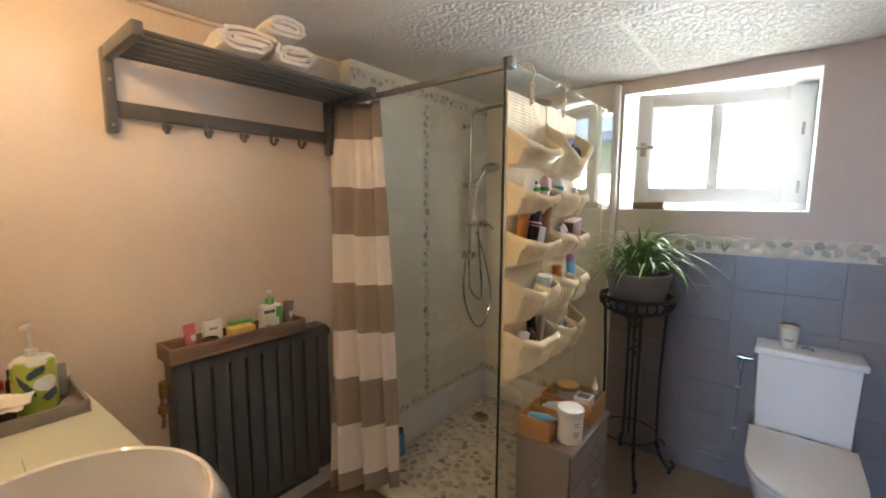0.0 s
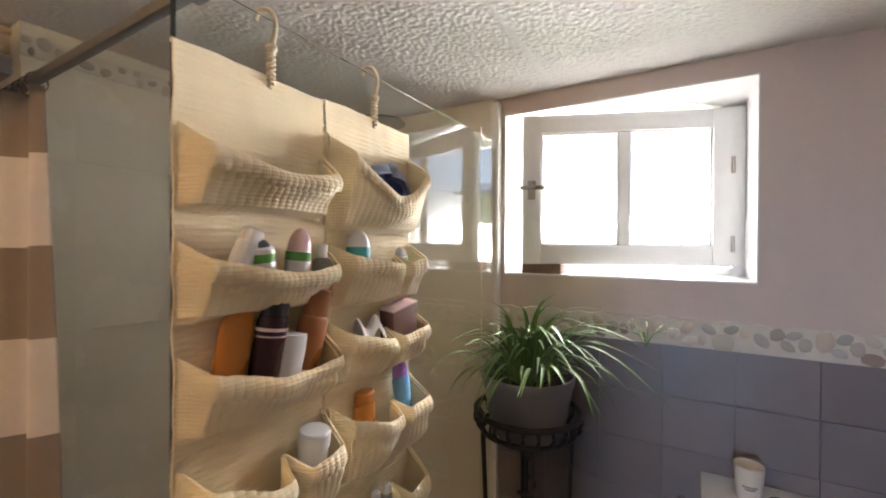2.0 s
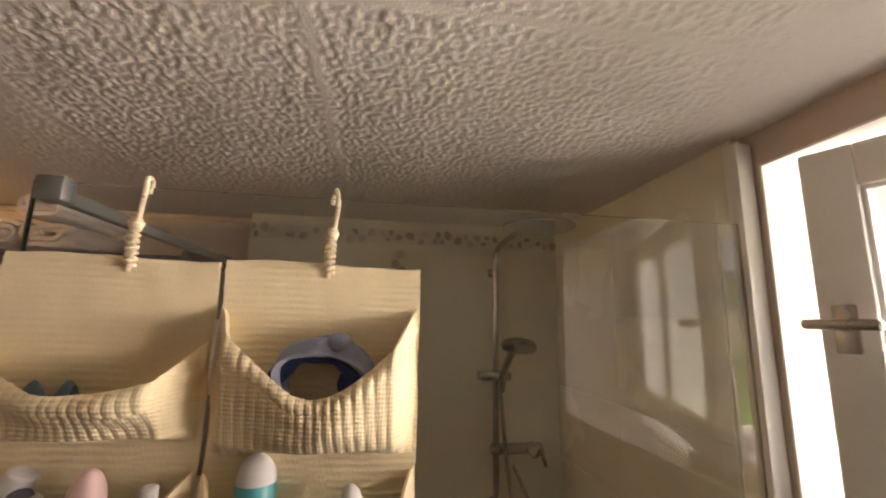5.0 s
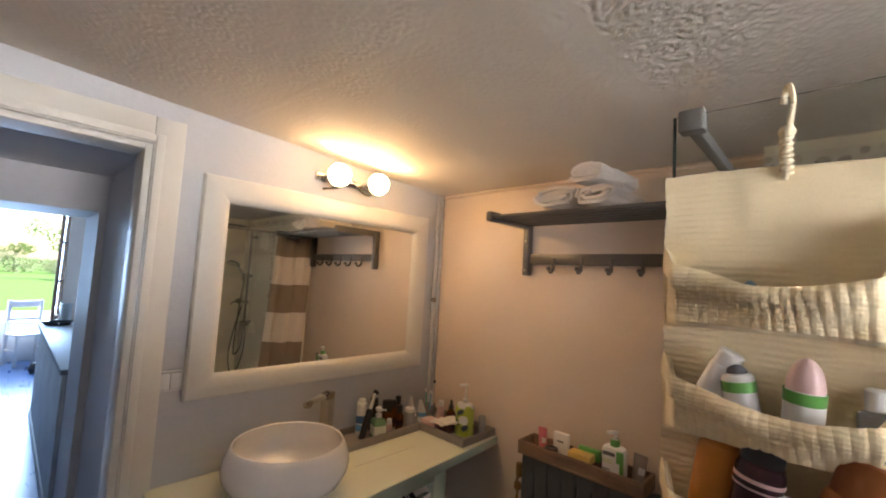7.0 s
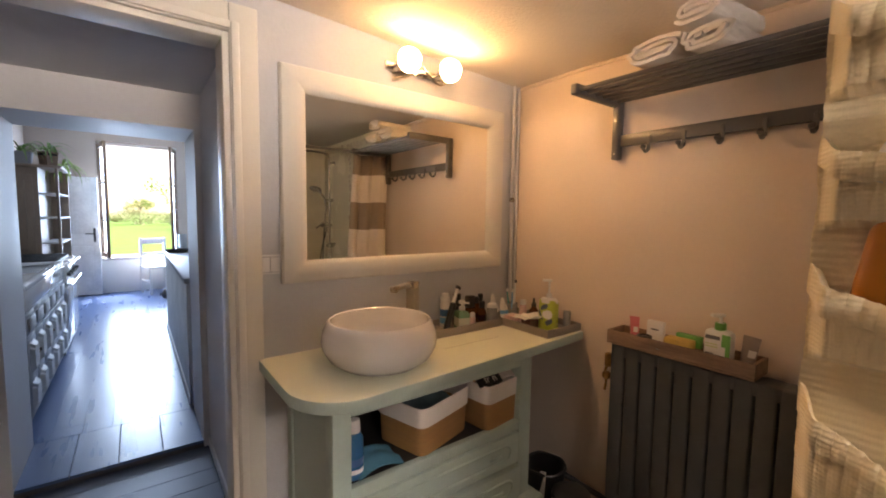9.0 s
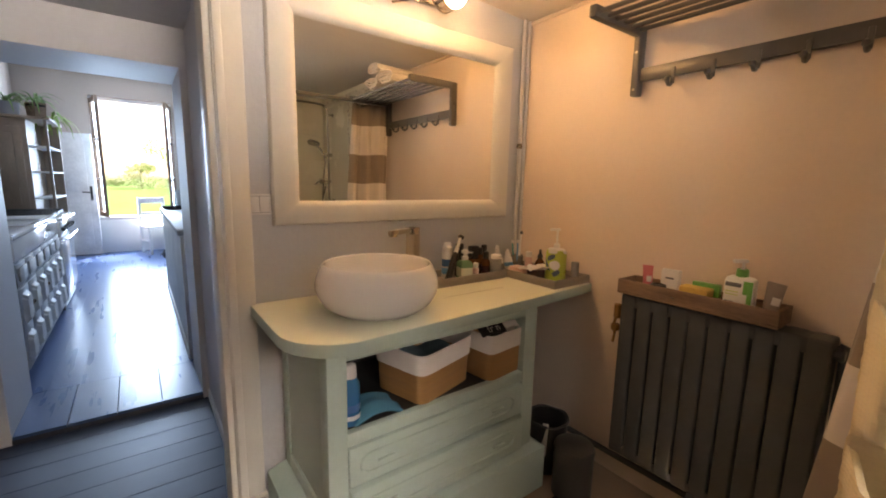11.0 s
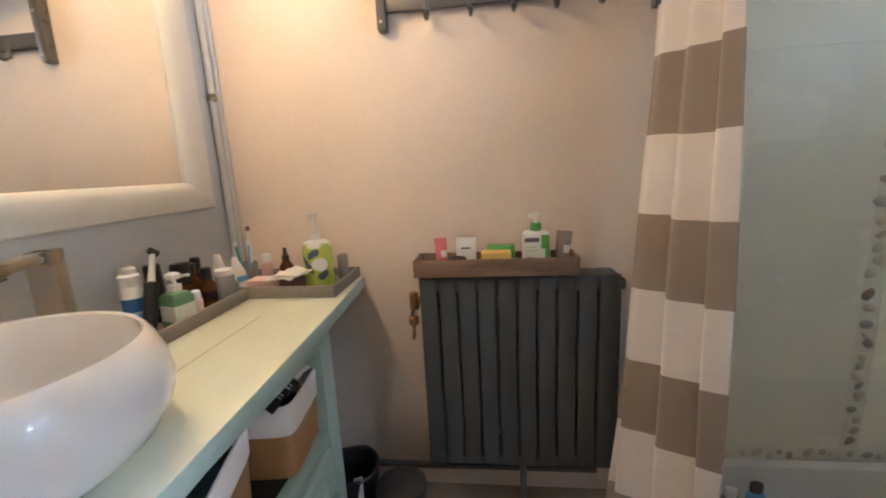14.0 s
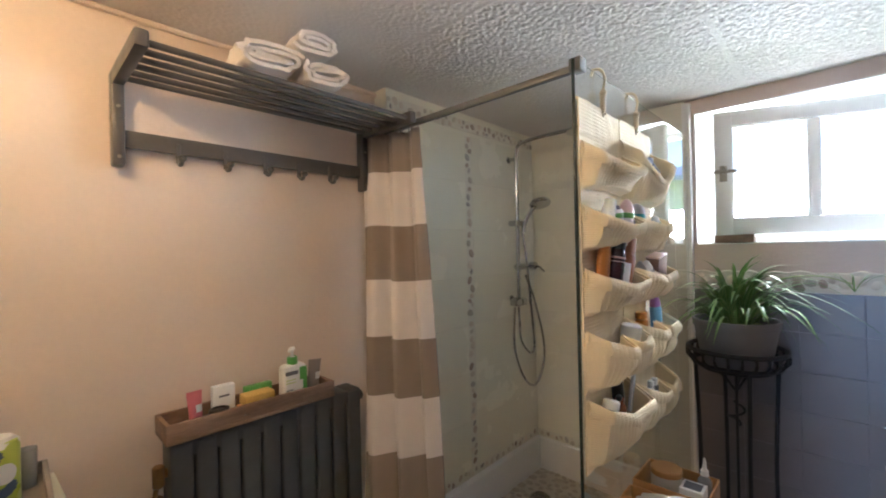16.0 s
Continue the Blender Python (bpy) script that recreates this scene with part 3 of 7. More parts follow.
drain = thing("floor_drain", (-1.43, 2.15, 0.03), "round dark metal drain in the pebble shower floor", "drain")
part("grate", lathe([(0, 0.045), (0.05, 0.045), (0.056, 0.04), (0.058, 0.028), (0, 0.028)], (-1.43, 2.15, 0), 24), STEEL, drain)
for k in range(6):
    part("slot", box(-1.465 + 0.012 * k, -1.461 + 0.012 * k, 2.115, 2.185, 0.0452, 0.0462), BLACKP, drain)


def make_glass():
    g = thing("glass_screen", (-0.755, 1.25, 0.0), "clear glass shower screen with a dark front edge", "shower screen")
    pane = part("pane", box(-0.759, -0.751, 1.256, 2.462, 0.035, 1.935), GLASS, g, "clear glass pane")
    pane.visible_shadow = False
    part("edge_strip", box(-0.7592, -0.7508, 1.252, 1.256, 0.03, 1.9355), GEDGE, g, "dark edge of the glass")
    part("wall_profile", box(-0.772, -0.738, 2.462, SYN + 0.02, 0.03, 2.10, 0.003), WHITEP, g, "white wall channel")
    part("clamp", box(-0.773, -0.737, 1.262, 1.302, 1.903, 1.942, 0.004), RODM, g, "metal corner clamp")
    part("rail_bottom", box(-0.768, -0.742, 1.256, 2.462, 0.0, 0.036, 0.003), STEEL, g)


make_glass()
rod = thing("curtain_rod", (-0.77, 1.28, 1.915), "square grey metal bar between glass and wall", "curtain rod")
part("bar", box(XW + 0.002, -0.776, 1.272, 1.292, 1.905, 1.927, 0.003), RODM, rod)
part("wall_flange", box(XW, XW + 0.012, 1.255, 1.309, 1.89, 1.945, 0.003), STEEL, rod)


def make_curtain():
    marks = [1.895, 1.733, 1.511, 1.291, 1.065, 0.841, 0.62, 0.40, 0.18, 0.10]
    rows = []
    for k, (a, b) in enumerate(zip(marks, marks[1:])):
        n = 7
        rows += [(a + (b - a) * j / n, k % 2) for j in range(n)]
    rows.append((marks[-1], 0))
    nu = 120
    own = bmesh.new()
    grid = []
    for z, _ in rows:
        d = (1.9 - z) / 1.8
        x0, x1 = -1.705 + 0.155 * d, -1.425 + 0.12 * d
        line = []
        for i in range(nu + 1):
            u = i / nu
            fold = 0.034 * math.sin(2 * math.pi * (2.9 * u + 0.12 * math.sin(3 * d))) * (0.55 + 0.6 * d) + 0.004 * math.sin(2 * math.pi * (9.1 * u + 0.3 * d) + 1)
            line.append(own.verts.new((x0 + (x1 - x0) * (u + 0.03 * math.sin(2 * math.pi * 2.9 * u + 1.5)), 1.262 + 0.035 * u - (0.045 + 0.015 * d) * (1 - u) + fold - 0.15 * d * (1 - u), z + 0.004 * math.sin(7 * u))))
        grid.append(line)
    for j in range(len(rows) - 1):
        for i in range(nu):
            f = own.faces.new((grid[j][i], grid[j][i + 1], grid[j + 1][i + 1], grid[j + 1][i]))
            f.material_index = rows[j][1]
    c = thing("shower_curtain", (-1.55, 1.27, 0.1), "drawn-back shower curtain with broad taupe and white bands", "curtain")
    ob = part("cloth", own, [CLOTHT, CLOTHW], c, sharp=80)
    so = ob.modifiers.new("thickness", "SOLIDIFY")
    so.thickness = 0.0015
    for x in (-1.69, -1.645, -1.595, -1.545, -1.495, -1.44):
        part("ring", tube([(x, 1.282 + 0.021 * math.cos(a), 1.908 + 0.024 * math.sin(a)) for a in np.linspace(0, 2 * math.pi, 15)[:-1]], 0.0022, 6, closed=True), CHROME, c)


make_curtain()


def make_shower_set():
    s = thing("shower_column", (SX, 2.21, 0.95), "chrome shower column with hand shower and hose", "shower")
    yx = 2.21
    rx = SX + 0.055
    part("riser", cyl((rx, yx, 1.07), (rx, yx, 1.96), 0.011), CHROME, s)
    arm = smooth_path([(rx, yx, 1.955), (rx + 0.012, yx, 1.998), (rx + 0.055, yx, 2.018), (rx + 0.2, yx, 2.026), (rx + 0.42, yx, 2.024)], 6)
    part("arm", tube(arm, 0.010, 10), CHROME, s)
    part("rain_head", lathe([(0, 0.012), (0.02, 0.012), (0.03, 0.004), (0.10, 0.002), (0.102, -0.006), (0, -0.008)], (rx + 0.43, yx, 2.008), 32), CHROME, s)
    for z in (1.93, 1.11):
        part("bracket", cyl((SX, yx, z), (rx, yx, z), 0.010), CHROME, s)
        part("rosette", cyl((SX, yx, z), (SX + 0.008, yx, z), 0.02, bev=0.002), CHROME, s)
    part("slider", box(rx - 0.018, rx + 0.04, yx - 0.07, yx + 0.05, 1.535, 1.567, 0.010), CHROME, s)
    hp = [(rx + 0.035, yx + 0.01, 1.50), (rx + 0.045, yx + 0.015, 1.56), (rx + 0.085, yx + 0.03, 1.63), (rx + 0.105, yx + 0.04, 1.655)]
    h = part("hand_shower", tube(smooth_path(hp, 5), 0.0125, 12), CHROME, s)
    part("spray_face", lathe([(0, 0.022), (0.03, 0.018), (0.055, 0.008), (0.062, -0.006), (0.056, -0.016), (0, -0.017)], (rx + 0.125, yx + 0.045, 1.665), 28, axis=(-0.32, 0.18, 1)), CHROME, h)
    part("mixer_body", cyl((rx, yx - 0.02, 1.30), (rx, yx + 0.17, 1.30), 0.019, 20, bev=0.004), CHROME, s)
    part("mixer_lever", tube([(rx, yx + 0.15, 1.30), (rx + 0.05, yx + 0.15, 1.295), (rx + 0.085, yx + 0.15, 1.265)], 0.007, 8), CHROME, s)
    part("mixer_knob", cyl((rx, yx + 0.13, 1.30), (rx + 0.04, yx + 0.13, 1.30), 0.024, 20, bev=0.004), CHROME, s)
    part("lower_fitting", box(rx - 0.028, rx + 0.025, yx - 0.055, yx + 0.055, 1.075, 1.115, 0.008), CHROME, s)
    hose = smooth_path([(rx + 0.03, yx + 0.008, 1.50), (rx + 0.045, yx + 0.02, 1.32), (rx + 0.05, yx + 0.055, 1.02), (rx + 0.05, yx + 0.075, 0.83), (rx + 0.05, yx + 0.03, 0.80),
                        (rx + 0.03, yx - 0.03, 0.88), (rx + 0.02, yx - 0.03, 1.0), (rx + 0.01, yx - 0.02, 1.07)], 8)
    part("hose", tube(hose, 0.0072, 8), CHROME, s)
    hose2 = smooth_path([(rx + 0.01, yx + 0.06, 1.25), (rx + 0.03, yx + 0.14, 1.05), (rx + 0.05, yx + 0.19, 0.78), (rx + 0.05, yx + 0.10, 0.61), (rx + 0.05, yx - 0.03, 0.66), (rx + 0.03, yx - 0.10, 0.85), (rx + 0.01, yx - 0.06, 1.07)], 8)
    part("hose", tube(hose2, 0.0072, 8), CHROME, s)


make_shower_set()


# ---- rack, towels, pipes ----
def make_rack():
    r = thing("hat_rack", (XW, 0.79, 1.66), "grey wall-mounted hat rack with slats and five hooks", "coat rack")
    ya, yb, xf = 0.365, 1.225, -1.365
    for y in (ya, yb - 0.03):
        part("side_post", box(XW + 0.002, XW + 0.045, y, y + 0.03, 1.665, 1.93, 0.006), RACKM, r)
        part("arm", box(XW + 0.045, xf, y, y + 0.03, 1.888, 1.93, 0.006), RACKM, r)
    part("hook_rail", box(XW + 0.01, XW + 0.03, ya + 0.03, yb - 0.03, 1.72, 1.77, 0.003), RACKM, r)
    for k in range(6):
        x = XW + 0.055 + k * 0.054
        part("slat", cyl((x, ya + 0.028, 1.908), (x, yb - 0.028, 1.908), 0.0085, 10), RACKM, r)
    for y in (0.525, 0.66, 0.79, 0.915, 1.045):
        hk = box(XW + 0.03, XW + 0.036, y - 0.007, y + 0.007, 1.690, 1.750, 0.002)
        tube(smooth_path([(XW + 0.034, y, 1.702), (XW + 0.046, y, 1.686), (XW + 0.064, y, 1.684), (XW + 0.075, y, 1.696)], 5), 0.0066, 8, bm=hk)
        lathe([(0, -0.011), (0.009, -0.006), (0.011, 0), (0.009, 0.006), (0, 0.011)], (XW + 0.077, y, 1.699), 10, bm=hk)
        part("hook", hk, RACKM, r)
    for y in (ya + 0.015, yb - 0.015):
        for z in (1.69, 1.83):
            part("screw", cyl((XW + 0.045, y, z), (XW + 0.0465, y, z), 0.005, 10), STEEL, r)


make_rack()


def towel_mesh(L, rx, rz, turns, c, yaw, ph):
    """A towel rolled up: a flattened spiral of thick cloth along its length."""
    n, nl = 150, 26

    def f(u, v):
        a = 2 * math.pi * turns * u + ph
        k = 1.0 - 0.86 * u ** 0.95
        lump = 1 + 0.15 * noise.noise(Vector((2.2 * math.cos(a), 2.2 * math.sin(a), 4 * v + ph))) + 0.05 * noise.noise(Vector((9 * math.cos(a), 9 * math.sin(a), 14 * v + ph)))
        end = 0.022 * noise.noise(Vector((6 * u, v * 5, ph)))
        c_, s_ = math.cos(a), math.sin(a)
        fx = math.copysign(abs(c_) ** 0.8, c_) * (rx - 0.95 * rz * (1 - k))
        return Vector((fx * lump, (v - 0.5) * L + end, rz * k * math.copysign(abs(s_) ** 0.8, s_) * lump + rz))
    b = sheet(f, n, nl, thick=0.012)
    return turned(b, Matrix.Translation(c) @ Matrix.Rotation(yaw, 4, "Z"))


for c, ax, az, yaw, ph in (((-1.51, 0.700, 1.918), 0.094, 0.045, 1.42, 0.4), ((-1.49, 0.86, 1.918), 0.076, 0.043, 1.50, 2.6), ((-1.50, 0.83, 2.004), 0.074, 0.041, 1.45, 3.4)):
    t = towel_mesh(0.28, ax, az, 2.3, c, yaw, ph)
    single("rolled_towel", c, t, TOWEL, "rolled white terry towel stacked on the hat rack", "towel", group="towels on the rack", sharp=70)

for x in (-1.668, -1.700):
    p = cyl((x, YS + 0.016, 0.0), (x, YS + 0.016, ceiling_height(x, YS) - 0.004), 0.0105, 14)
    single("heating_pipe", (x, YS + 0.016, 0.0), p, GREYW, "grey painted heating pipe in the corner", "pipe", group="corner pipes")
clip = tube([(-1.668 + 0.013 * math.cos(a), YS + 0.016 + 0.013 * math.sin(a), 1.50) for a in np.linspace(0, 2 * math.pi, 13)[:-1]], 0.004, 6, closed=True)
merge(clip, cyl((-1.668, YS + 0.016, 1.49), (-1.668, YS + 0.016, 1.515), 0.0135, 14))
single("pipe_clip", (-1.668, YS, 1.49), clip, STEEL, "small metal clip on a heating pipe", "pipe clip")


# ---- radiator ----
def make_radiator():
    r = thing("radiator", (-1.62, 0.79, 0.0), "old anthracite cast-iron column radiator under the wooden tray", "radiator")
    n, w = 10, 0.0635
    y0 = 0.462
    for k in range(n):
        y = y0 + k * w
        sec = box(-1.672, -1.575, y + 0.0022, y + w - 0.0022, 0.20, 0.885, 0.009, seg=3)
        part("section", sec, RADM, r)
    for z0, z1 in ((0.202, 0.24), (0.835, 0.883)):
        part("header", box(-1.668, -1.5765, y0 + 0.004, y0 + n * w - 0.004, z0, z1, 0.006), RADM, r)
    for z in (0.26, 0.83):
        part("joining_pipe", cyl((-1.624, y0 + 0.01, z), (-1.624, y0 + n * w - 0.01, z), 0.024, 14), RADM, r)
    for y in (y0 + 0.33,):
        part("foot", box(-1.60, -1.572, y - 0.012, y + 0.012, 0.0, 0.21, 0.004), RADM, r)
    part("supply_pipe", tube(smooth_path([(-1.66, 0.0, 0.13), (-1.655, 0.4, 0.13), (-1.64, 0.7, 0.145), (-1.63, 1.05, 0.155)], 6), 0.013, 10), RADM, r, "dark heating pipe along the wall base")
    part("return_pipe", tube(smooth_path([(-1.64, y0 + n * w - 0.01, 0.85), (-1.645, y0 + n * w + 0.008, 0.85), (-1.65, y0 + n * w + 0.014, 0.80), (-1.65, y0 + n * w + 0.014, 0.16)], 6), 0.011, 10), RADM, r)
    part("end_plug", cyl((-1.61, y0 + n * w - 0.004, 0.845), (-1.61, y0 + n * w + 0.022, 0.845), 0.020, 8, bev=0.004), RADM, r)
    v = part("valve", cyl((-1.61, 0.462, 0.80), (-1.61, 0.432, 0.80), 0.013, 12), BRASS, r, "worn brass valve with chain")
    part("valve_knob", cyl((-1.60, 0.44, 0.77), (-1.60, 0.44, 0.83), 0.015, 10, bev=0.004), BRASS, v)
    part("valve_knob", cyl((-1.60, 0.435, 0.715), (-1.60, 0.435, 0.745), 0.017, 8, bev=0.005), BRASS, v)
    part("chain", tube(smooth_path([(-1.60, 0.437, 0.78), (-1.597, 0.43, 0.74), (-1.60, 0.434, 0.70), (-1.598, 0.43, 0.665)], 5), 0.006, 6), BRASS, v)


make_radiator()


def make_wood_tray():
    t = thing("wooden_tray", (-1.62, 0.71, 0.888), "worn brown wooden tray lying on the radiator", "tray")
    x0, x1, y0, y1, z0, z1 = -1.69, -1.56, 0.452, 0.972, 0.888, 0.944
    part("base", box(x0, x1, y0, y1, z0, z0 + 0.010, 0.002), OLDWOOD, t)
    for b in ((x1 - 0.012, x1, y0, y1), (x0, x0 + 0.012, y0, y1), (x0 + 0.012, x1 - 0.012, y0, y0 + 0.012), (x0 + 0.012, x1 - 0.012, y1 - 0.012, y1)):
        part("side_board", box(*b, z0 + 0.010, z1, 0.002), OLDWOOD, t)
    part("staple", tube([(x1 + 0.001, 0.655, 0.915), (x1 + 0.005, 0.662, 0.918), (x1 + 0.001, 0.67, 0.912)], 0.0016, 6), CHROME, t)


make_wood_tray()


# ---- washstand ----
def make_vanity():
    v = thing("washstand", (-0.87, 0.03, 0.0), "sage-green painted wooden washstand with open shelf and two drawers", "washstand")
    xl, xr, yf, yb = -0.432, -1.322, 0.255, YS + 0.02
    zt = 0.812
    part("corner_post", box(xl - 0.062, xl, yf - 0.06, yf, 0.2, zt, 0.004), SAGE, v)
    part("corner_post", box(xr, xr + 0.07, yf - 0.06, yf, 0.2, zt, 0.004), SAGE, v)
    sp = box(xl - 0.03, xl - 0.012, yb, yf - 0.06, 0.2, zt)
    box(xl - 0.012, xl - 0.003, yb, yb + 0.05, 0.2, zt, 0.002, bm=sp)
    box(xl - 0.012, xl - 0.003, yb + 0.05, yf - 0.06, 0.2, 0.27, 0.002, bm=sp)
    part("side_panel", sp, SAGE, v)
    part("side_panel", box(xr + 0.01, xr + 0.03, yb, yf - 0.06, 0.2, zt), SAGE, v)
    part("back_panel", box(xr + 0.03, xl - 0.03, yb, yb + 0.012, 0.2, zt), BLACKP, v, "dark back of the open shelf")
    part("top_rail", box(xr + 0.07, xl - 0.062, yf - 0.03, yf, 0.785, zt, 0.003), SAGE, v)
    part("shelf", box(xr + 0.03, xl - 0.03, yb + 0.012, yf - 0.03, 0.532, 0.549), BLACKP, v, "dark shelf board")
    part("front_rail", box(xr + 0.07, xl - 0.062, yf - 0.03, yf - 0.003, 0.508, 0.551, 0.003), SAGE, v)
    # Black sheet behind the drawers paints the shade in their gaps.
    part("drawer_gap_shade", box(xr + 0.069, xl - 0.061, yf - 0.036, yf - 0.031, 0.217, 0.506), BLACKP, v, "black sheet painting the shade round the drawers")
    for z0, z1, out in ((0.372, 0.503, 0.004), (0.222, 0.363, 0.018)):
        d = part("drawer", box(xr + 0.073, xl - 0.065, yf - 0.03, yf + out, z0, z1, 0.005), SAGE, v)
        xa, xb, zc, hh = xr + 0.16, xl - 0.14, (z0 + z1) / 2, 0.032
        loop = []
        for cx, s in ((xa, math.pi / 2), (xb, -math.pi / 2)):
            for a in np.linspace(s, s + math.pi, 9):
                loop.append((cx + hh * math.cos(a) * 1.2, yf + out + 0.001, zc + hh * math.sin(a)))
        part("raised_moulding", tube(loop, 0.006, 8, closed=True), SAGE, d)
        for kx in (xa + 0.05, xb - 0.05):
            kb = tube(smooth_path([(kx - 0.03, yf + out + 0.002, zc - 0.004), (kx - 0.012, yf + out + 0.012, zc + 0.004), (kx + 0.012, yf + out + 0.012, zc + 0.004), (kx + 0.03, yf + out + 0.002, zc - 0.004)], 4), 0.005, 8)
            part("pull", kb, SAGE, d)
    part("plinth", box(xr - 0.055, xl + 0.07, yb, yf + 0.04, 0.0, 0.195, 0.006), SAGE, v)
    led = bmesh.new()
    lo = [(xr - 0.05, yb), (xl + 0.065, yb), (xl + 0.065, yf + 0.035), (xr - 0.05, yf + 0.035)]
    hi = [(xr - 0.005, yb), (xl + 0.005, yb), (xl + 0.005, yf - 0.004), (xr - 0.005, yf - 0.004)]
    a = [led.verts.new((x, y, 0.194)) for x, y in lo]
    b = [led.verts.new((x, y, 0.216)) for x, y in hi]
    led.faces.new(a[::-1]), led.faces.new(b)
    for k in range(4):
        led.faces.new((a[k], a[(k + 1) % 4], b[(k + 1) % 4], b[k]))
    part("plinth_moulding", led, SAGE, v)
    # Worktop: rounded front corner by the door, narrow end to the corner
    arc = [(-0.335 - 0.19 + 0.19 * math.cos(t), 0.115 + 0.19 * math.sin(t)) for t in np.linspace(0, math.pi / 2, 10)]
    outline = [(-0.335, YS + 0.004), *arc, (-0.56, 0.302), (-1.325, 0.262), (XW + 0.004, 0.238), (XW + 0.004, YS + 0.004)]
    w = thing("worktop", (-1.0, 0.03, 0.812), "pale green painted wooden worktop with a rounded corner", "worktop")
    bd = prism(outline, 0.818, 0.86, 0.006)
    bd.normal_update()
    for f in bd.faces:
        f.material_index = 0 if f.normal.z > 0.5 else 1
    part("board", bd, [SAGETOP, SAGE], w)
    inner = [(x + (0.012 if x < -1 else -0.012), y - 0.012 if y > 0 else y) for x, y in outline]
    part("edge_moulding", prism(inner, 0.812, 0.8185), SAGE, w)
    seams = box(-1.30, -0.98, 0.071, 0.0725, 0.8598, 0.8606)
    part("board_joint", seams, GREYWOOD, w)


make_vanity()


def make_basin():
    c = (-0.698, 0.055, 0.86)
    b = thing("vessel_basin", c, "round white ceramic vessel basin on the worktop", "basin")
    prof = [(0, 0.012), (0.10, 0.004), (0.125, 0.0), (0.15, 0.004), (0.185, 0.03), (0.205, 0.065), (0.209, 0.09), (0.204, 0.12), (0.192, 0.145), (0.185, 0.157), (0.181, 0.160), (0.177, 0.157),
            (0.184, 0.135), (0.193, 0.10), (0.189, 0.075), (0.165, 0.045), (0.12, 0.026), (0.05, 0.02), (0, 0.02)]
    prof = [(r * 1.02, h * 1.05) for r, h in prof]
    part("bowl", lathe(prof, c, 64), CERAM, b, sharp=60)
    part("waste", lathe([(0, 0.026), (0.02, 0.026), (0.024, 0.0225), (0.0245, 0.02)], c, 24), CHROME, b, "chrome waste")


make_basin()
fa = thing("basin_faucet", (-0.935, -0.09, 0.86), "tall square brushed-nickel basin faucet", "faucet")
part("foot_plate", box(-0.972, -0.898, -0.125, -0.055, 0.86, 0.866, 0.002), STEEL, fa)
part("body", turned(box(-0.024, 0.026, -0.021, 0.021, 0.866, 1.125, 0.005), Matrix.Translation((-0.935, -0.09, 0)) @ Matrix.Rotation(0.5, 4, "Z")), STEEL, fa)
SPOUT = Matrix.Translation((-0.935, -0.09, 1.107)) @ Matrix.Rotation(0.5, 4, "Z")
part("spout", turned(box(0.0, 0.17, -0.013, 0.013, 0.0, 0.018, 0.003), SPOUT), STEEL, fa)
part("aerator", turned(box(0.14, 0.165, -0.011, 0.011, -0.006, 0.001, 0.002), SPOUT), STEEL, fa)
part("lever", cyl((-0.95, -0.09, 0.92), (-0.985, -0.09, 0.92), 0.006, 12), STEEL, fa)


# ---- mirror, lamp, switch ----
def make_mirror():
    m = thing("wall_mirror", (-1.0, YS, 1.14), "large mirror in a broad cream painted frame", "mirror")
    x0, x1, z0, z1 = -1.585, -0.425, 1.14, 1.965
    a0, a1, b0, b1 = -1.478, -0.522, 1.228, 1.868
    for nm, o, i in (("frame_rail", ((x0, z0), (x1, z0)), ((a0, b0), (a1, b0))), ("frame_rail", ((x1, z1), (x0, z1)), ((a1, b1), (a0, b1))),
                     ("frame_stile", ((x1, z0), (x1, z1)), ((a1, b0), (a1, b1))), ("frame_stile", ((x0, z1), (x0, z0)), ((a0, b1), (a0, b0)))):
        bm = bmesh.new()
        rings = []
        for (ox, oz), (ix, iz) in zip(o, i):
            ring = []
            for t, y in ((0, YS + 0.001), (0, YS + 0.022), (0.06, YS + 0.03), (0.35, YS + 0.036), (0.75, YS + 0.034), (0.92, YS + 0.026), (1, YS + 0.014), (1, YS + 0.001)):
                ring.append(bm.verts.new((ox + (ix - ox) * t, y, oz + (iz - oz) * t)))
            rings.append(ring)
        n = len(rings[0])
        for k in range(n):
            bm.faces.new((rings[0][k], rings[0][(k + 1) % n], rings[1][(k + 1) % n], rings[1][k]))
        bm.faces.new(rings[0]), bm.faces.new(rings[1][::-1])
        part(nm, bm, CREAMP, m)
    part("mirror_glass", box(a0 - 0.004, a1 + 0.004, YS + 0.008, YS + 0.012, b0 - 0.004, b1 + 0.004), MIRROR, m, "silvered mirror glass")


make_mirror()


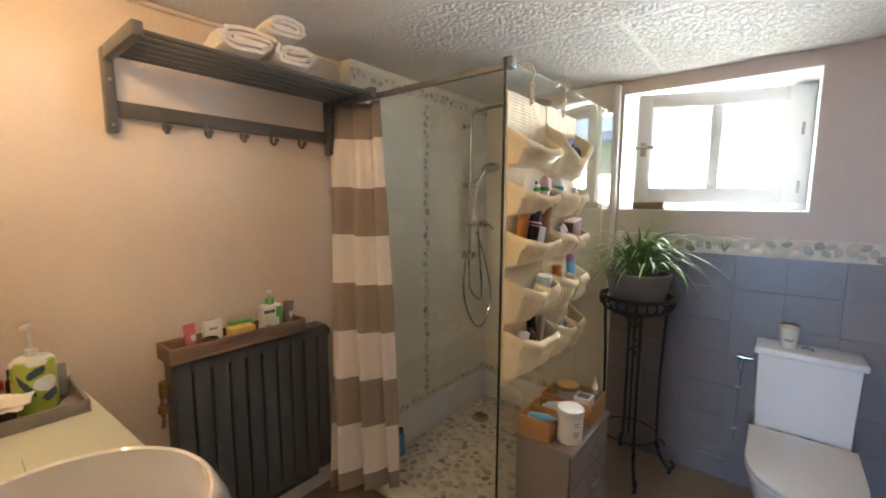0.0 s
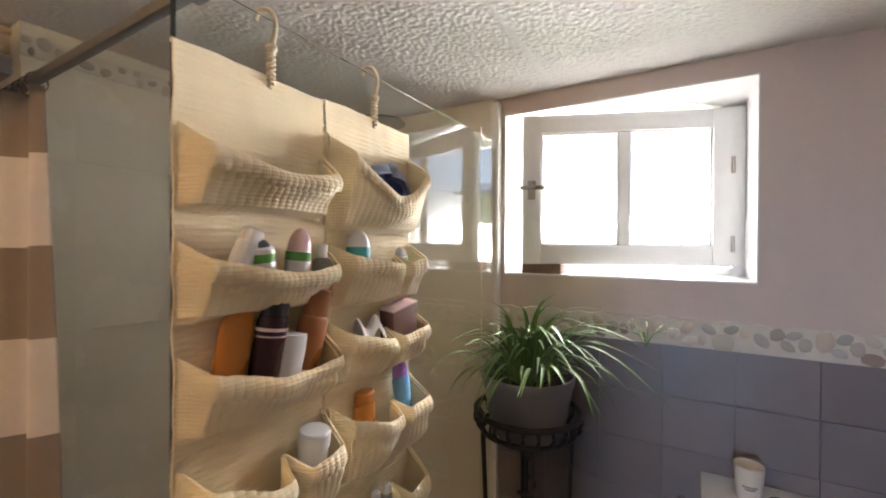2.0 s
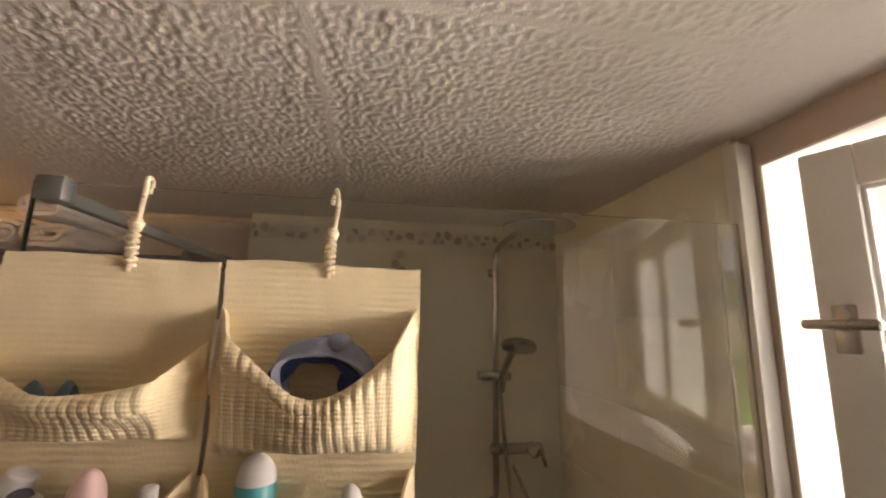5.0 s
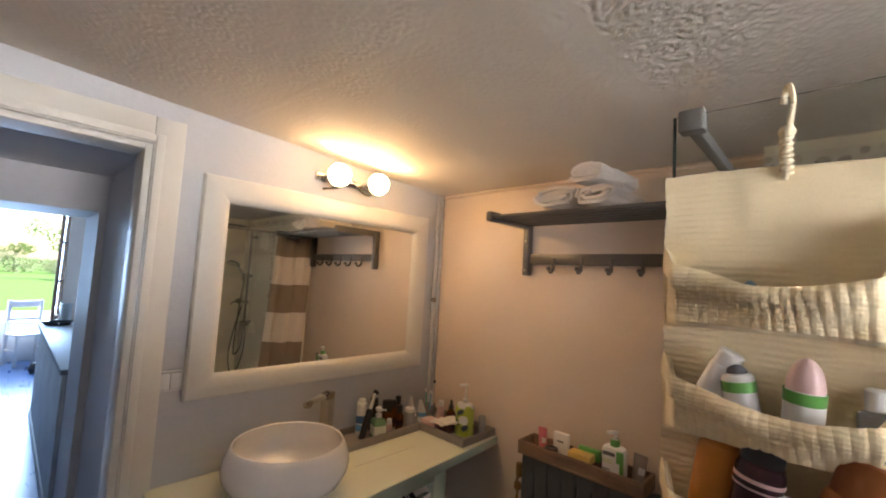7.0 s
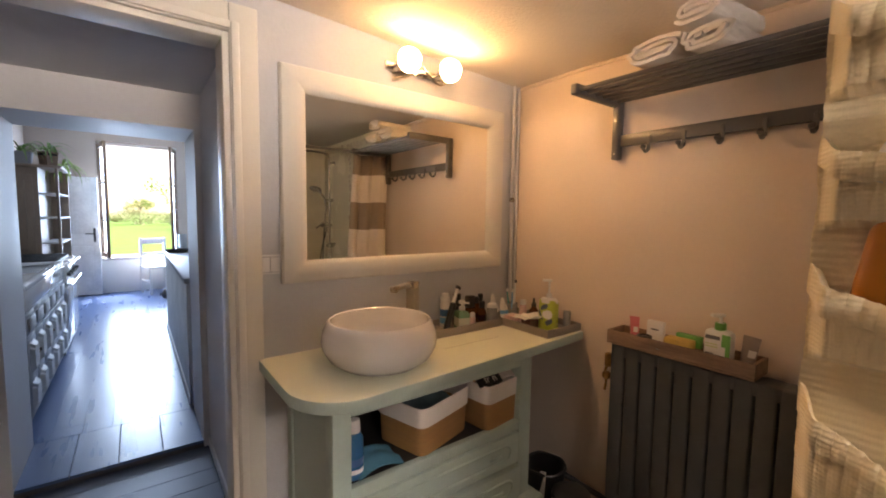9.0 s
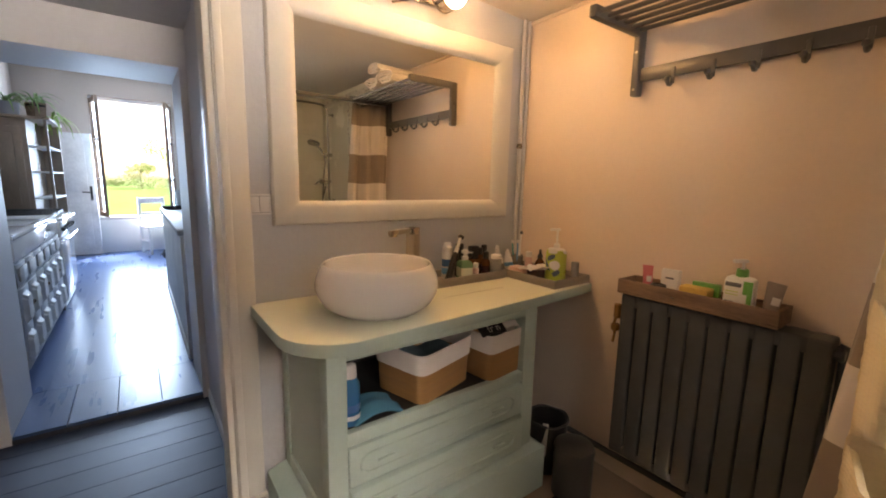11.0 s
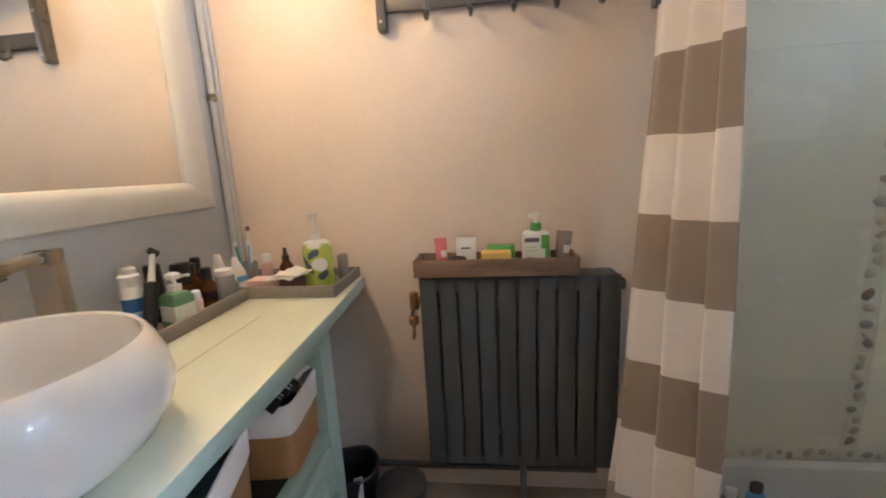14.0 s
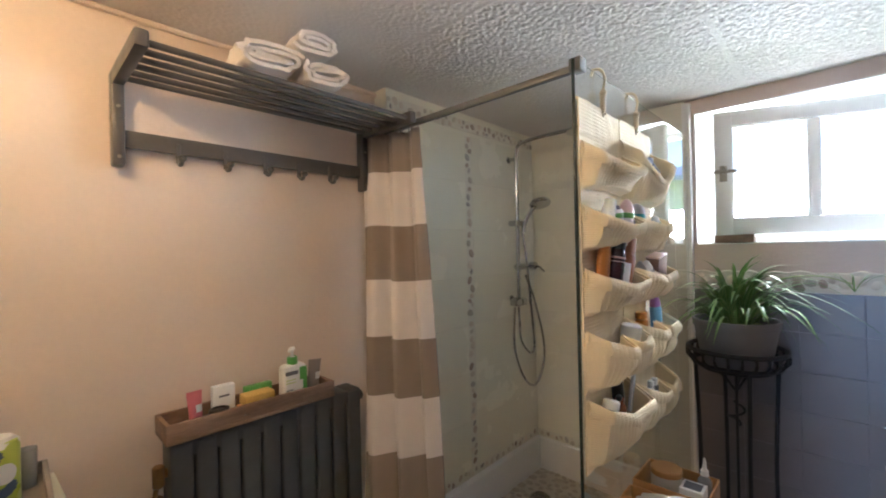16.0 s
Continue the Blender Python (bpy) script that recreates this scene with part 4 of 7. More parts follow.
def make_lamp():
    l = thing("wall_lamp", (-1.02, YS, 2.07), "lit two-globe wall lamp with curled metal arm", "wall lamp")
    part("back_plate", box(-1.20, -0.87, YS + 0.001, YS + 0.016, 2.038, 2.076, 0.006), CHROME, l)
    for x, z in ((-0.92, 2.054), (-1.135, 2.057)):
        g = part("socket", cyl((x, YS + 0.016, z), (x, YS + 0.085, z), 0.017, 16, bev=0.003), CHROME, l)
        part("cup", lathe([(0.0545 * math.sin(a), -0.0545 * math.cos(a)) for a in np.linspace(0.3, 1.45, 9)] + [(0.052 * math.sin(a), -0.052 * math.cos(a)) for a in np.linspace(1.45, 0.3, 9)], (x, YS + 0.128, z), 28, axis=(0, 1, 0)), CHROME, g, "polished metal cup behind the bulb")
        part("globe", lathe([(0.05 * math.sin(a), -0.05 * math.cos(a)) for a in np.linspace(0, math.pi, 17)], (x, YS + 0.128, z), 28), BULBM, g, "glowing warm globe bulb")
    curl = smooth_path([(-0.90, YS + 0.03, 2.0), (-0.96, YS + 0.07, 2.014), (-1.01, YS + 0.08, 2.06), (-1.04, YS + 0.085, 2.035), (-1.08, YS + 0.08, 2.012), (-1.13, YS + 0.06, 2.008), (-1.19, YS + 0.04, 2.04)], 6)
    part("curled_arm", tube(curl, 0.0055, 8), CHROME, l)


make_lamp()
sw = thing("wall_switch", (-0.383, YS, 1.18), "white double rocker switch beside the mirror", "switch")
part("frame", box(-0.4235, -0.342, YS + 0.001, YS + 0.010, 1.180, 1.253, 0.003), WHITEPL, sw)
# Dark plate that paints in the shade line round each rocker.
part("shadow_gap", box(-0.4165, -0.349, YS + 0.010, YS + 0.0106, 1.187, 1.246), MARK, sw)
for x0 in (-0.4155, -0.3823):
    part("rocker", box(x0, x0 + 0.0318, YS + 0.0106, YS + 0.015, 1.1885, 1.2445, 0.0015), WHITEPL, sw)


# ---- toilet ----
def rounded(x0, x1, y0, y1, rf, n=8):
    """A plan outline with a round front (low y)."""
    w = x1 - x0
    pts = [(x0, y1), (x0, y0 + rf)]
    pts += [((x0 + x1) / 2 - w / 2 * math.cos(a), y0 + rf - rf * math.sin(a)) for a in np.linspace(0, math.pi, 2 * n + 1)[1:-1]]
    return pts + [(x1, y0 + rf), (x1, y1)]


def make_toilet():
    t = thing("toilet", (0.145, 2.2, 0.0), "white ceramic close-coupled toilet with closed lid", "toilet")
    tank = bmesh.new()
    zs = [(0.40, 0.168, 2.315), (0.55, 0.172, 2.312), (0.768, 0.178, 2.308)]
    rings = []
    for z, hw, yf in zs:
        o = [(-hw, 2.488), (-hw, yf + 0.03), (-hw + 0.008, yf + 0.008), (-hw + 0.03, yf), (hw - 0.03, yf), (hw - 0.008, yf + 0.008), (hw, yf + 0.03), (hw, 2.488)]
        rings.append([tank.verts.new((0.145 + x, y, z)) for x, y in o])
    for a, b in zip(rings, rings[1:]):
        for k in range(8):
            tank.faces.new((a[k], a[(k + 1) % 8], b[(k + 1) % 8], b[k]))
    tank.faces.new(rings[0][::-1]), tank.faces.new(rings[-1])
    part("cistern", tank, CERAM, t)
    part("cistern_lid", box(-0.042, 0.332, 2.298, 2.489, 0.769, 0.80, 0.009, seg=3), CERAM, t)
    part("flush_button", lathe([(0, 0.006), (0.018, 0.006), (0.022, 0.003), (0.023, 0)], (0.145, 2.40, 0.80), 24), CHROME, t, "chrome flush button")
    bowl = bmesh.new()
    rings = []
    for z, k, yo in ((0.0, 0.62, 0.10), (0.05, 0.60, 0.10), (0.18, 0.66, 0.07), (0.30, 0.88, 0.02), (0.37, 0.98, 0.0), (0.395, 0.98, 0.0)):
        o = rounded(-0.178 * k, 0.178 * k, 1.79 + yo, 2.32, 0.26 * k)
        rings.append([bowl.verts.new((0.145 + x, y, z)) for x, y in o])
    n = len(rings[0])
    for a, b in zip(rings, rings[1:]):
        for k in range(n):
            bowl.faces.new((a[k], a[(k + 1) % n], b[(k + 1) % n], b[k]))
    bowl.faces.new(rings[0][::-1]), bowl.faces.new(rings[-1])
    part("bowl", bowl, CERAM, t)
    part("seat", prism(rounded(-0.035, 0.325, 1.775, 2.285, 0.25), 0.397, 0.414, 0.005), WHITEPL, t)
    part("seat_lid", prism(rounded(-0.037, 0.327, 1.77, 2.29, 0.25), 0.416, 0.438, 0.008), WHITEPL, t)
    for x in (0.06, 0.23):
        part("hinge", cyl((x - 0.025, 2.297, 0.425), (x + 0.025, 2.297, 0.425), 0.009, 10), CHROME, t)


make_toilet()
fp = thing("water_pipe", (-0.09, YN, 0.1), "thin painted water pipe and chrome valve beside the toilet", "pipe")
part("pipe", tube(smooth_path([(-0.36, YN - 0.018, 0.125), (-0.16, YN - 0.018, 0.12), (-0.115, YN - 0.018, 0.13), (-0.105, YN - 0.018, 0.2), (-0.092, YN - 0.018, 0.62)], 6), 0.007, 8), TILE, fp)
part("valve", cyl((-0.092, YN - 0.018, 0.62), (-0.092, YN - 0.018, 0.70), 0.010, 12, bev=0.002), CHROME, fp, "chrome stop valve")
part("valve_outlet", cyl((-0.11, YN - 0.025, 0.685), (-0.045, YN - 0.025, 0.685), 0.009, 12), CHROME, fp)
for z in (0.30, 0.52):
    part("clip", box(-0.108, -0.085, YN - 0.028, YN - 0.010, z, z + 0.012, 0.002), STEEL, fp)
cu = thing("cup", (0.075, 2.39, 0.80), "cream ceramic cup with dark print on the cistern", "cup")
part("body", lathe([(0, 0.004), (0.029, 0.0), (0.031, 0.004), (0.038, 0.092), (0.0365, 0.094), (0.035, 0.092), (0.029, 0.01), (0, 0.009)], (0.075, 2.39, 0.80), 28), CUPM, cu)
for dz, hw in ((0.040, 0.5), (0.033, 0.35)):
    part("print", sheet(lambda u, v: Vector((0.075 + (0.0337 + (dz + v * 0.004) * 0.075 + 0.0003) * math.sin((u - 0.5) * 2 * hw), 2.39 - (0.0312 + (dz + v * 0.004) * 0.076 + 0.0003) * math.cos((u - 0.5) * 2 * hw), 0.80 + dz + v * 0.004)), 10, 1), MARK, cu)

# ---- hanging organizer on the glass ----
GX = -0.748


def ease(a, b, x):
    t = min(1.0, max(0.0, (x - a) / (b - a)))
    return t * t * (3 - 2 * t)


def make_organizer(y0, y1, rows, hook_y, label):
    """A knitted wall organizer. rows: rim height, bottom height, depth, sag, and where a seam parts the pocket."""
    o = thing("hanging_organizer", (GX, (y0 + y1) / 2, rows[0][0]), label, "organizer", group="organizers on the glass")
    ztop, zbot = 1.82, rows[-1][1] - 0.01

    def back(u, v):
        z = ztop + (zbot - ztop) * v
        y = y0 + (y1 - y0) * u + 0.004 * noise.noise(Vector((5 * v * 3, u * 2, y0)))
        row = abs(math.sin(math.pi * (ztop - z) / 0.0105)) ** 0.6
        stitch = 0.6 + 0.4 * abs(math.sin(math.pi * (y / 0.0075 + 0.5 * (int((ztop - z) / 0.0105) % 2))))
        return Vector((GX + 0.0065 + 0.0015 * row * stitch + 0.002 * noise.noise(Vector((8 * u, 14 * v, 1))), y, z + 0.004 * math.sin(5 * u) - 0.003 * math.sin(math.pi * u)))
    part("back_panel", sheet(back, 110, 330, thick=-0.004), KNITB, o, sharp=70)
    edge = [back(u, 0.0) for u in np.linspace(0, 1, 30)]
    part("top_binding", tube(edge, 0.0045, 8, taper=lambda q: 1 + 0.15 * math.sin(160 * q)), KNITB, o)
    for k, (rz, bz, d, sag, seam) in enumerate(rows):
        def plan(u):
            """How far the pocket stands out: a steep gusset at each side and a flat front."""
            if seam is None:
                return (0.60 * ease(0, 0.09, u) + 0.40 * ease(0, 0.45, u)) * ease(0, 0.12, 1 - u)
            a = (0.60 * ease(0, 0.09, u) + 0.40 * ease(0, 0.36, u)) * (0.42 + 0.58 * ease(0, 0.10, seam - u)) if u < seam else ease(0, 0.10, 1 - u) * (0.42 + 0.58 * ease(0, 0.09, u - seam))
            return a

        def pouch(u, v, rz=rz, bz=bz, d=d, sag=sag, k=k, plan=plan):
            p = plan(u)
            s = math.sin(math.pi * u)
            rim = rz - sag * ((0.70 * p + 0.30 * s) if sag < 0.1 else (0.15 * p + 0.85 * s ** 0.9)) + 0.005 * noise.noise(Vector((3.5 * u, 5 * k, y0)))
            z = rim + (bz - rim) * v + 0.006 * s * v
            wedge = (1 - 0.52 * v ** 1.4) * (1 - 0.8 * ease(0.86, 1.0, v))
            belly = 0.10 * math.sin(math.pi * v) * p
            wob = 0.012 * noise.noise(Vector((3.2 * u + 7 * k, 2.6 * v, y0 * 9))) * p
            fold = 0.006 * math.sin(2 * math.pi * (1.6 * u + 0.3 * v + 0.2 * k)) * p * math.sin(math.pi * v)
            rib = abs(math.sin(math.pi * 21 * u)) ** 0.75
            knot = 0.6 + 0.4 * abs(math.sin(math.pi * (rz - z) / 0.0062))
            return Vector((GX + 0.011 + d * p * wedge + d * belly + wob + fold + 0.0029 * rib * knot * (0.75 + 0.5 * noise.noise(Vector((6 * u, 5 * v, k + y0)))) * min(1, 3 * s + 0.2),
                           y0 + 0.003 + (y1 - y0 - 0.006) * (u + 0.035 * math.sin(2 * math.pi * u) * (1 - v)), z))
        pk = part("pocket", sheet(pouch, 168, 64, thick=-0.004), KNIT, o, sharp=80)
        fall = 0.036 / max(rz - bz, 0.05)

        def cuff(u, v, f=pouch, fall=fall, k=k):
            hang = fall * (1 + 0.28 * noise.noise(Vector((9 * u, k, y0))) + 0.10 * abs(math.sin(math.pi * 21 * u)))
            p = f(u, hang * v)
            return Vector((p.x + 0.0105 * math.sin(math.pi * min(1, 0.15 + 0.60 * v)), p.y, p.z + 0.004 * (1 - v)))
        part("cuff", sheet(cuff, 168, 14, thick=-0.004), KNIT, pk, sharp=80)
    hk = smooth_path([(GX + 0.012, hook_y, 1.80), (GX + 0.012, hook_y + 0.004, 1.87), (GX + 0.016, hook_y + 0.010, 1.915), (GX + 0.006, hook_y + 0.006, 1.945), (GX - 0.018, hook_y, 1.950), (GX - 0.026, hook_y - 0.004, 1.93)], 6)
    part("hook", tube(hk, 0.0042, 8), CORD, o, "cord-wrapped hook")
    wrap = [(GX + 0.0125 + 0.006 * math.cos(a), hook_y + 0.002 + 0.006 * math.sin(a), 1.808 + 0.062 * a / 44.0) for a in np.linspace(0, 44, 150)]
    part("cord_wrapping", tube(wrap, 0.0034, 6), CORD, o)
    part("knot", lathe([(0, -0.010), (0.008, -0.007), (0.0115, 0), (0.008, 0.008), (0, 0.011)], (GX + 0.013, hook_y + 0.003, 1.872), 12), CORD, o)
    return o


ROWS_A = [(1.695, 1.565, 0.075, 0.062, None), (1.520, 1.395, 0.078, 0.055, None), (1.345, 1.215, 0.085, 0.05, None), (1.175, 1.005, 0.088, 0.055, 0.58), (0.985, 0.790, 0.09, 0.05, None)]
ROWS_B = [(1.750, 1.540, 0.085, 0.120, None), (1.520, 1.380, 0.075, 0.05, 0.66), (1.350, 1.215, 0.08, 0.05, 0.50), (1.170, 0.995, 0.085, 0.05, 0.60), (0.975, 0.785, 0.085, 0.06, 0.60)]
make_organizer(1.245, 1.535, ROWS_A, 1.407, "cream knitted hanging organizer, its pockets full of toiletries")
make_organizer(1.542, 1.842, ROWS_B, 1.694, "cream knitted hanging organizer holding cloths and toiletries")


def container(name, label, category, at, prof, body, cap=None, cap_m=None, bands=(), flat=(1, 1), rot=(0, 0, 0), group="", seg=24):
    """A turned bottle, jar or tube with its cap and printed bands."""
    c = thing(name, at, label, category, group)
    part("body", lathe(prof, at, seg, sx=flat[0], sy=flat[1]), body, c)
    if cap:
        part("cap", lathe(cap, at, seg, sx=flat[0], sy=flat[1]), cap_m, c)
    for z0, z1, r, m in bands:
        part("band", lathe([(r - 0.001, z0), (r, z0 + 0.0005), (r, z1 - 0.0005), (r - 0.001, z1)], at, seg, sx=flat[0], sy=flat[1]), m, c)
    c.rotation_euler = [radians(a) for a in rot]
    return c


def flask(r, h, neck=0.4, sh=0.85):
    return [(0, 0), (r * 0.93, 0), (r, 0.004), (r, h * sh), (r * 0.92, h * (sh + 0.06)), (r * neck, h * 0.98), (r * neck, h), (0, h)]


def stopper(r, z0, z1):
    return [(0, z0), (r, z0), (r, z1 - 0.003), (r - 0.003, z1), (0, z1)]


def dome(r, z0, z1):
    return [(0, z0), (r, z0)] + [(r * math.cos(a), z0 + (z1 - z0) * math.sin(a)) for a in np.linspace(0.15, math.pi / 2 - 0.1, 7)] + [(0, z1)]


IX = GX + 0.052
A, B = 1.39, 1.69
# first row
single("folded_cloth", (IX - 0.02, 1.31, 1.60), sheet(lambda u, v: Vector((IX - 0.042 + 0.032 * v, 1.315 + 0.06 * u, 1.595 + 0.042 * math.sin(2.6 * v) + 0.012 * math.sin(9 * u))), 12, 10, thick=0.008), CLOTHG, "folded dull teal cloth in a knitted pocket", "cloth", sharp=70)
def headband(r, wide, dx, dy, dz, seed, m, label):
    """A broad, creased cloth band bent into a loop and twisted at its top."""
    def f(u, v):
        a = -0.55 + (math.pi + 1.1) * u
        crease = 0.010 * noise.noise(Vector((5 * u, 2.5 * v, seed))) + 0.006 * math.sin(9 * v + 3 * u + seed)
        q = r + crease + 0.016 * (v - 0.5) * math.cos(2.2 * a)
        pinch = 1 - 0.55 * math.exp(-((u - 0.42) / 0.07) ** 2)
        return Vector((IX - 0.014 + dx + (v - 0.5) * wide * pinch + 0.006 * noise.noise(Vector((6 * u, seed, v))), B + 0.012 + dy + q * math.cos(a) * 1.12, 1.640 + dz + q * math.sin(a)))
    b = sheet(f, 48, 14, thick=0.004)
    lathe([(0, -0.016), (0.010, -0.013), (0.015, -0.003), (0.012, 0.008), (0.006, 0.016), (0, 0.018)], (IX - 0.012 + dx, B + 0.03 + dy, 1.640 + dz + r), 10, bm=b, axis=(0.2, 1, 0.4))
    single("headband", (IX, B + dy, 1.58), b, m, label, "headband", group="headbands", sharp=70)


headband(0.058, 0.050, 0.006, 0.0, 0.006, 1.0, DENIM, "creased pale blue-grey cloth headband in a knitted pocket")
headband(0.046, 0.036, -0.004, -0.012, 0.0, 4.0, NAVY, "creased dark blue cloth headband in a knitted pocket")
# second row
container("deodorant_stick", "white roll-on lying tilted in a knitted pocket", "deodorant", (IX, 1.31, 1.455), flask(0.019, 0.075, 0.8, 0.9), WHITEPL, stopper(0.017, 0.072, 0.095), WHITEPL, rot=(-25, 0, 0))
container("deodorant_roller", "open roll-on with green band and grey ball", "deodorant", (IX + 0.005, 1.365, 1.445), flask(0.021, 0.07, 0.8, 0.9), WHITEPL, dome(0.014, 0.068, 0.082), MARK, [(0.045, 0.06, 0.0215, GREENP)], rot=(8, 4, 0))
container("deodorant_roller", "white roll-on with green band and pale pink dome", "deodorant", (IX + 0.008, 1.425, 1.440), flask(0.022, 0.068, 0.9, 0.92), WHITEPL, dome(0.021, 0.067, 0.108), PALEPINK, [(0.05, 0.066, 0.0228, GREENP)], rot=(-4, 4, 0))
container("small_flacon", "small clear flacon with a white cap", "bottle", (IX, 1.495, 1.435), flask(0.018, 0.06), CLEARP, stopper(0.011, 0.058, 0.085), WHITEPL)
container("deodorant_roller", "teal roll-on with a white dome cap", "deodorant", (IX - 0.020, 1.62, 1.445), flask(0.027, 0.07, 0.9, 0.92), TEALP, dome(0.0265, 0.069, 0.105), WHITEPL)
container("deodorant_roller", "small white roll-on with green cap band", "deodorant", (IX, 1.765, 1.43), flask(0.017, 0.065, 0.8, 0.9), WHITEPL, dome(0.014, 0.064, 0.085), WHITEPL, [(0.05, 0.06, 0.0176, GREENP)], rot=(12, 0, 0))
# third row
for y, h, m, r, lean, lab in ((1.315, 0.168, ORANGE, 0.023, -9, "orange-brown lotion bottle in a knitted pocket"), (1.452, 0.150, COPPER, 0.026, -15, "brown sun-lotion bottle in a knitted pocket"), (1.480, 0.172, ORANGE, 0.021, -12, "orange lotion bottle with rounded shoulders")):
    container("lotion_bottle", lab, "bottle", (IX - (0.004 if m is COPPER else 0.020), y, 1.288), flask(r, h - 0.05, 0.85, 0.9), m, stopper(r * 0.86, h - 0.055, h), m, flat=(0.75, 1.25), rot=(lean, 3, 0))
container("hair_bottle", "glossy dark maroon bottle in a knitted pocket", "bottle", (IX - 0.004, 1.368, 1.285), flask(0.025, 0.115, 0.9, 0.9), MAROON, stopper(0.022, 0.112, 0.148), BLACKP, [(0.088, 0.094, 0.0256, PALEPINK), (0.078, 0.081, 0.0256, PALEPINK)], flat=(0.8, 1.15), rot=(-8, 5, 0))
container("cream_tube", "silver-white cream tube in a knitted pocket", "tube", (IX + 0.001, 1.410, 1.255), [(0, 0), (0.021, 0), (0.022, 0.01), (0.022, 0.08), (0.020, 0.105), (0, 0.106)], WHITEPL, flat=(0.6, 1.2), rot=(-8, 6, 0))
single("paper_tissue", (IX, 1.63, 1.30), sheet(lambda u, v: Vector((IX - 0.03 + 0.05 * v, 1.60 + 0.075 * u, 1.315 + 0.03 * math.sin(3 * v) + 0.014 * math.sin(8 * u + 3 * v))), 14, 10, thick=0.003), TISSUE, "crumpled white tissue in a knitted pocket", "tissue", sharp=70)
bb = thing("card_box", (IX, 1.755, 1.28), "small brown card box in a knitted pocket", "box")
part("carton", box(IX - 0.025, IX + 0.018, 1.705, 1.80, 1.275, 1.375, 0.002), BROWNBOX, bb)
part("flap", box(IX - 0.026, IX + 0.019, 1.704, 1.801, 1.372, 1.377, 0.001), PALEPINK, bb)
bb.rotation_euler = (radians(10), radians(6), 0)
# fourth row
container("cream_jar", "white screw-lid cream jar in a knitted pocket", "jar", (IX - 0.004, 1.474, 1.090), flask(0.028, 0.05, 0.95, 0.95), WHITEPL, stopper(0.030, 0.048, 0.078), WHITEPL, rot=(0, 8, 0))
container("spray_bottle", "sky-blue bottle with violet top in a knitted pocket", "bottle", (IX - 0.012, 1.785, 1.095), flask(0.024, 0.10, 0.7, 0.85), SKYP, dome(0.022, 0.098, 0.14), PURPLE, flat=(0.8, 1.1), rot=(10, 0, 0))
container("lotion_bottle", "orange lotion bottle deep in a knitted pocket", "bottle", (IX - 0.018, 1.64, 1.085), flask(0.026, 0.08), ORANGE, stopper(0.024, 0.078, 0.10), ORANGE, flat=(0.75, 1.2))
# fifth row
container("clear_jar", "small clear jar with white lid in a knitted pocket", "jar", (IX - 0.016, 1.325, 0.895), flask(0.022, 0.055, 0.9, 0.95), CLEARP, stopper(0.023, 0.054, 0.078), WHITEPL, rot=(-15, 6, 0))
container("brown_bottle", "glossy red-brown bottle in a knitted pocket", "bottle", (IX - 0.010, 1.395, 0.880), flask(0.026, 0.085, 0.6, 0.7), AMBERR, stopper(0.010, 0.082, 0.098), BLACKP, flat=(0.8, 1.2), rot=(10, 6, 0))
container("black_tube", "black cosmetic tube in a knitted pocket", "tube", (IX - 0.022, 1.44, 0.915), flask(0.018, 0.10, 0.9, 0.95), BLACKP, rot=(4, -4, 0))
single("hair_brush", (IX + 0.01, 1.47, 0.90), turned(box(IX - 0.010, IX + 0.002, 1.463, 1.481, 0.90, 1.055, 0.005), Matrix.Translation((IX, 1.47, 0.9)) @ Matrix.Rotation(-0.35, 4, "X") @ Matrix.Translation((-IX, -1.47, -0.9))), WHITEPL, "white plastic hair brush standing in a knitted pocket", "brush")
for y in (1.66, 1.70):
    container("small_flacon", "tiny white-capped flacon in a knitted pocket", "bottle", (IX, y, 0.88), flask(0.013, 0.05), CLEARP, stopper(0.010, 0.048, 0.07), WHITEPL, group="tiny flacons")


# ---- chest of drawers and what stands on it ----
def make_chest():
    c = thing("small_chest", (-0.625, 1.56, 0.0), "small taupe painted chest of drawers beside the glass", "chest of drawers")
    x0, x1, y0, y1, zt = -0.735, -0.505, 1.365, 1.765, 0.55
    part("carcass", box(x0, x1 - 0.016, y0, y1, 0.02, zt - 0.018, 0.003), TAUPEF, c)
    part("top", box(x0 - 0.004, x1 + 0.004, y0 - 0.005, y1 + 0.005, zt - 0.018, zt, 0.004), TAUPEF, c)
    for k in range(4):
        z0 = 0.03 + k * 0.125
        d = part("drawer", box(x1 - 0.014, x1, y0 + 0.012, y1 - 0.012, z0, z0 + 0.118, 0.004), TAUPEF, c)
        pl = tube(smooth_path([(x1 + 0.001, 1.53, z0 + 0.07), (x1 + 0.018, 1.535, z0 + 0.058), (x1 + 0.02, 1.565, z0 + 0.054), (x1 + 0.018, 1.595, z0 + 0.058), (x1 + 0.001, 1.60, z0 + 0.07)], 4), 0.004, 8)
        part("pull", pl, STEEL, d)
    for x in (x0 + 0.02, x1 - 0.04):
        for y in (y0 + 0.02, y1 - 0.02):
            part("foot", cyl((x, y, 0.0), (x, y, 0.021), 0.014, 10), TAUPEF, c)


make_chest()


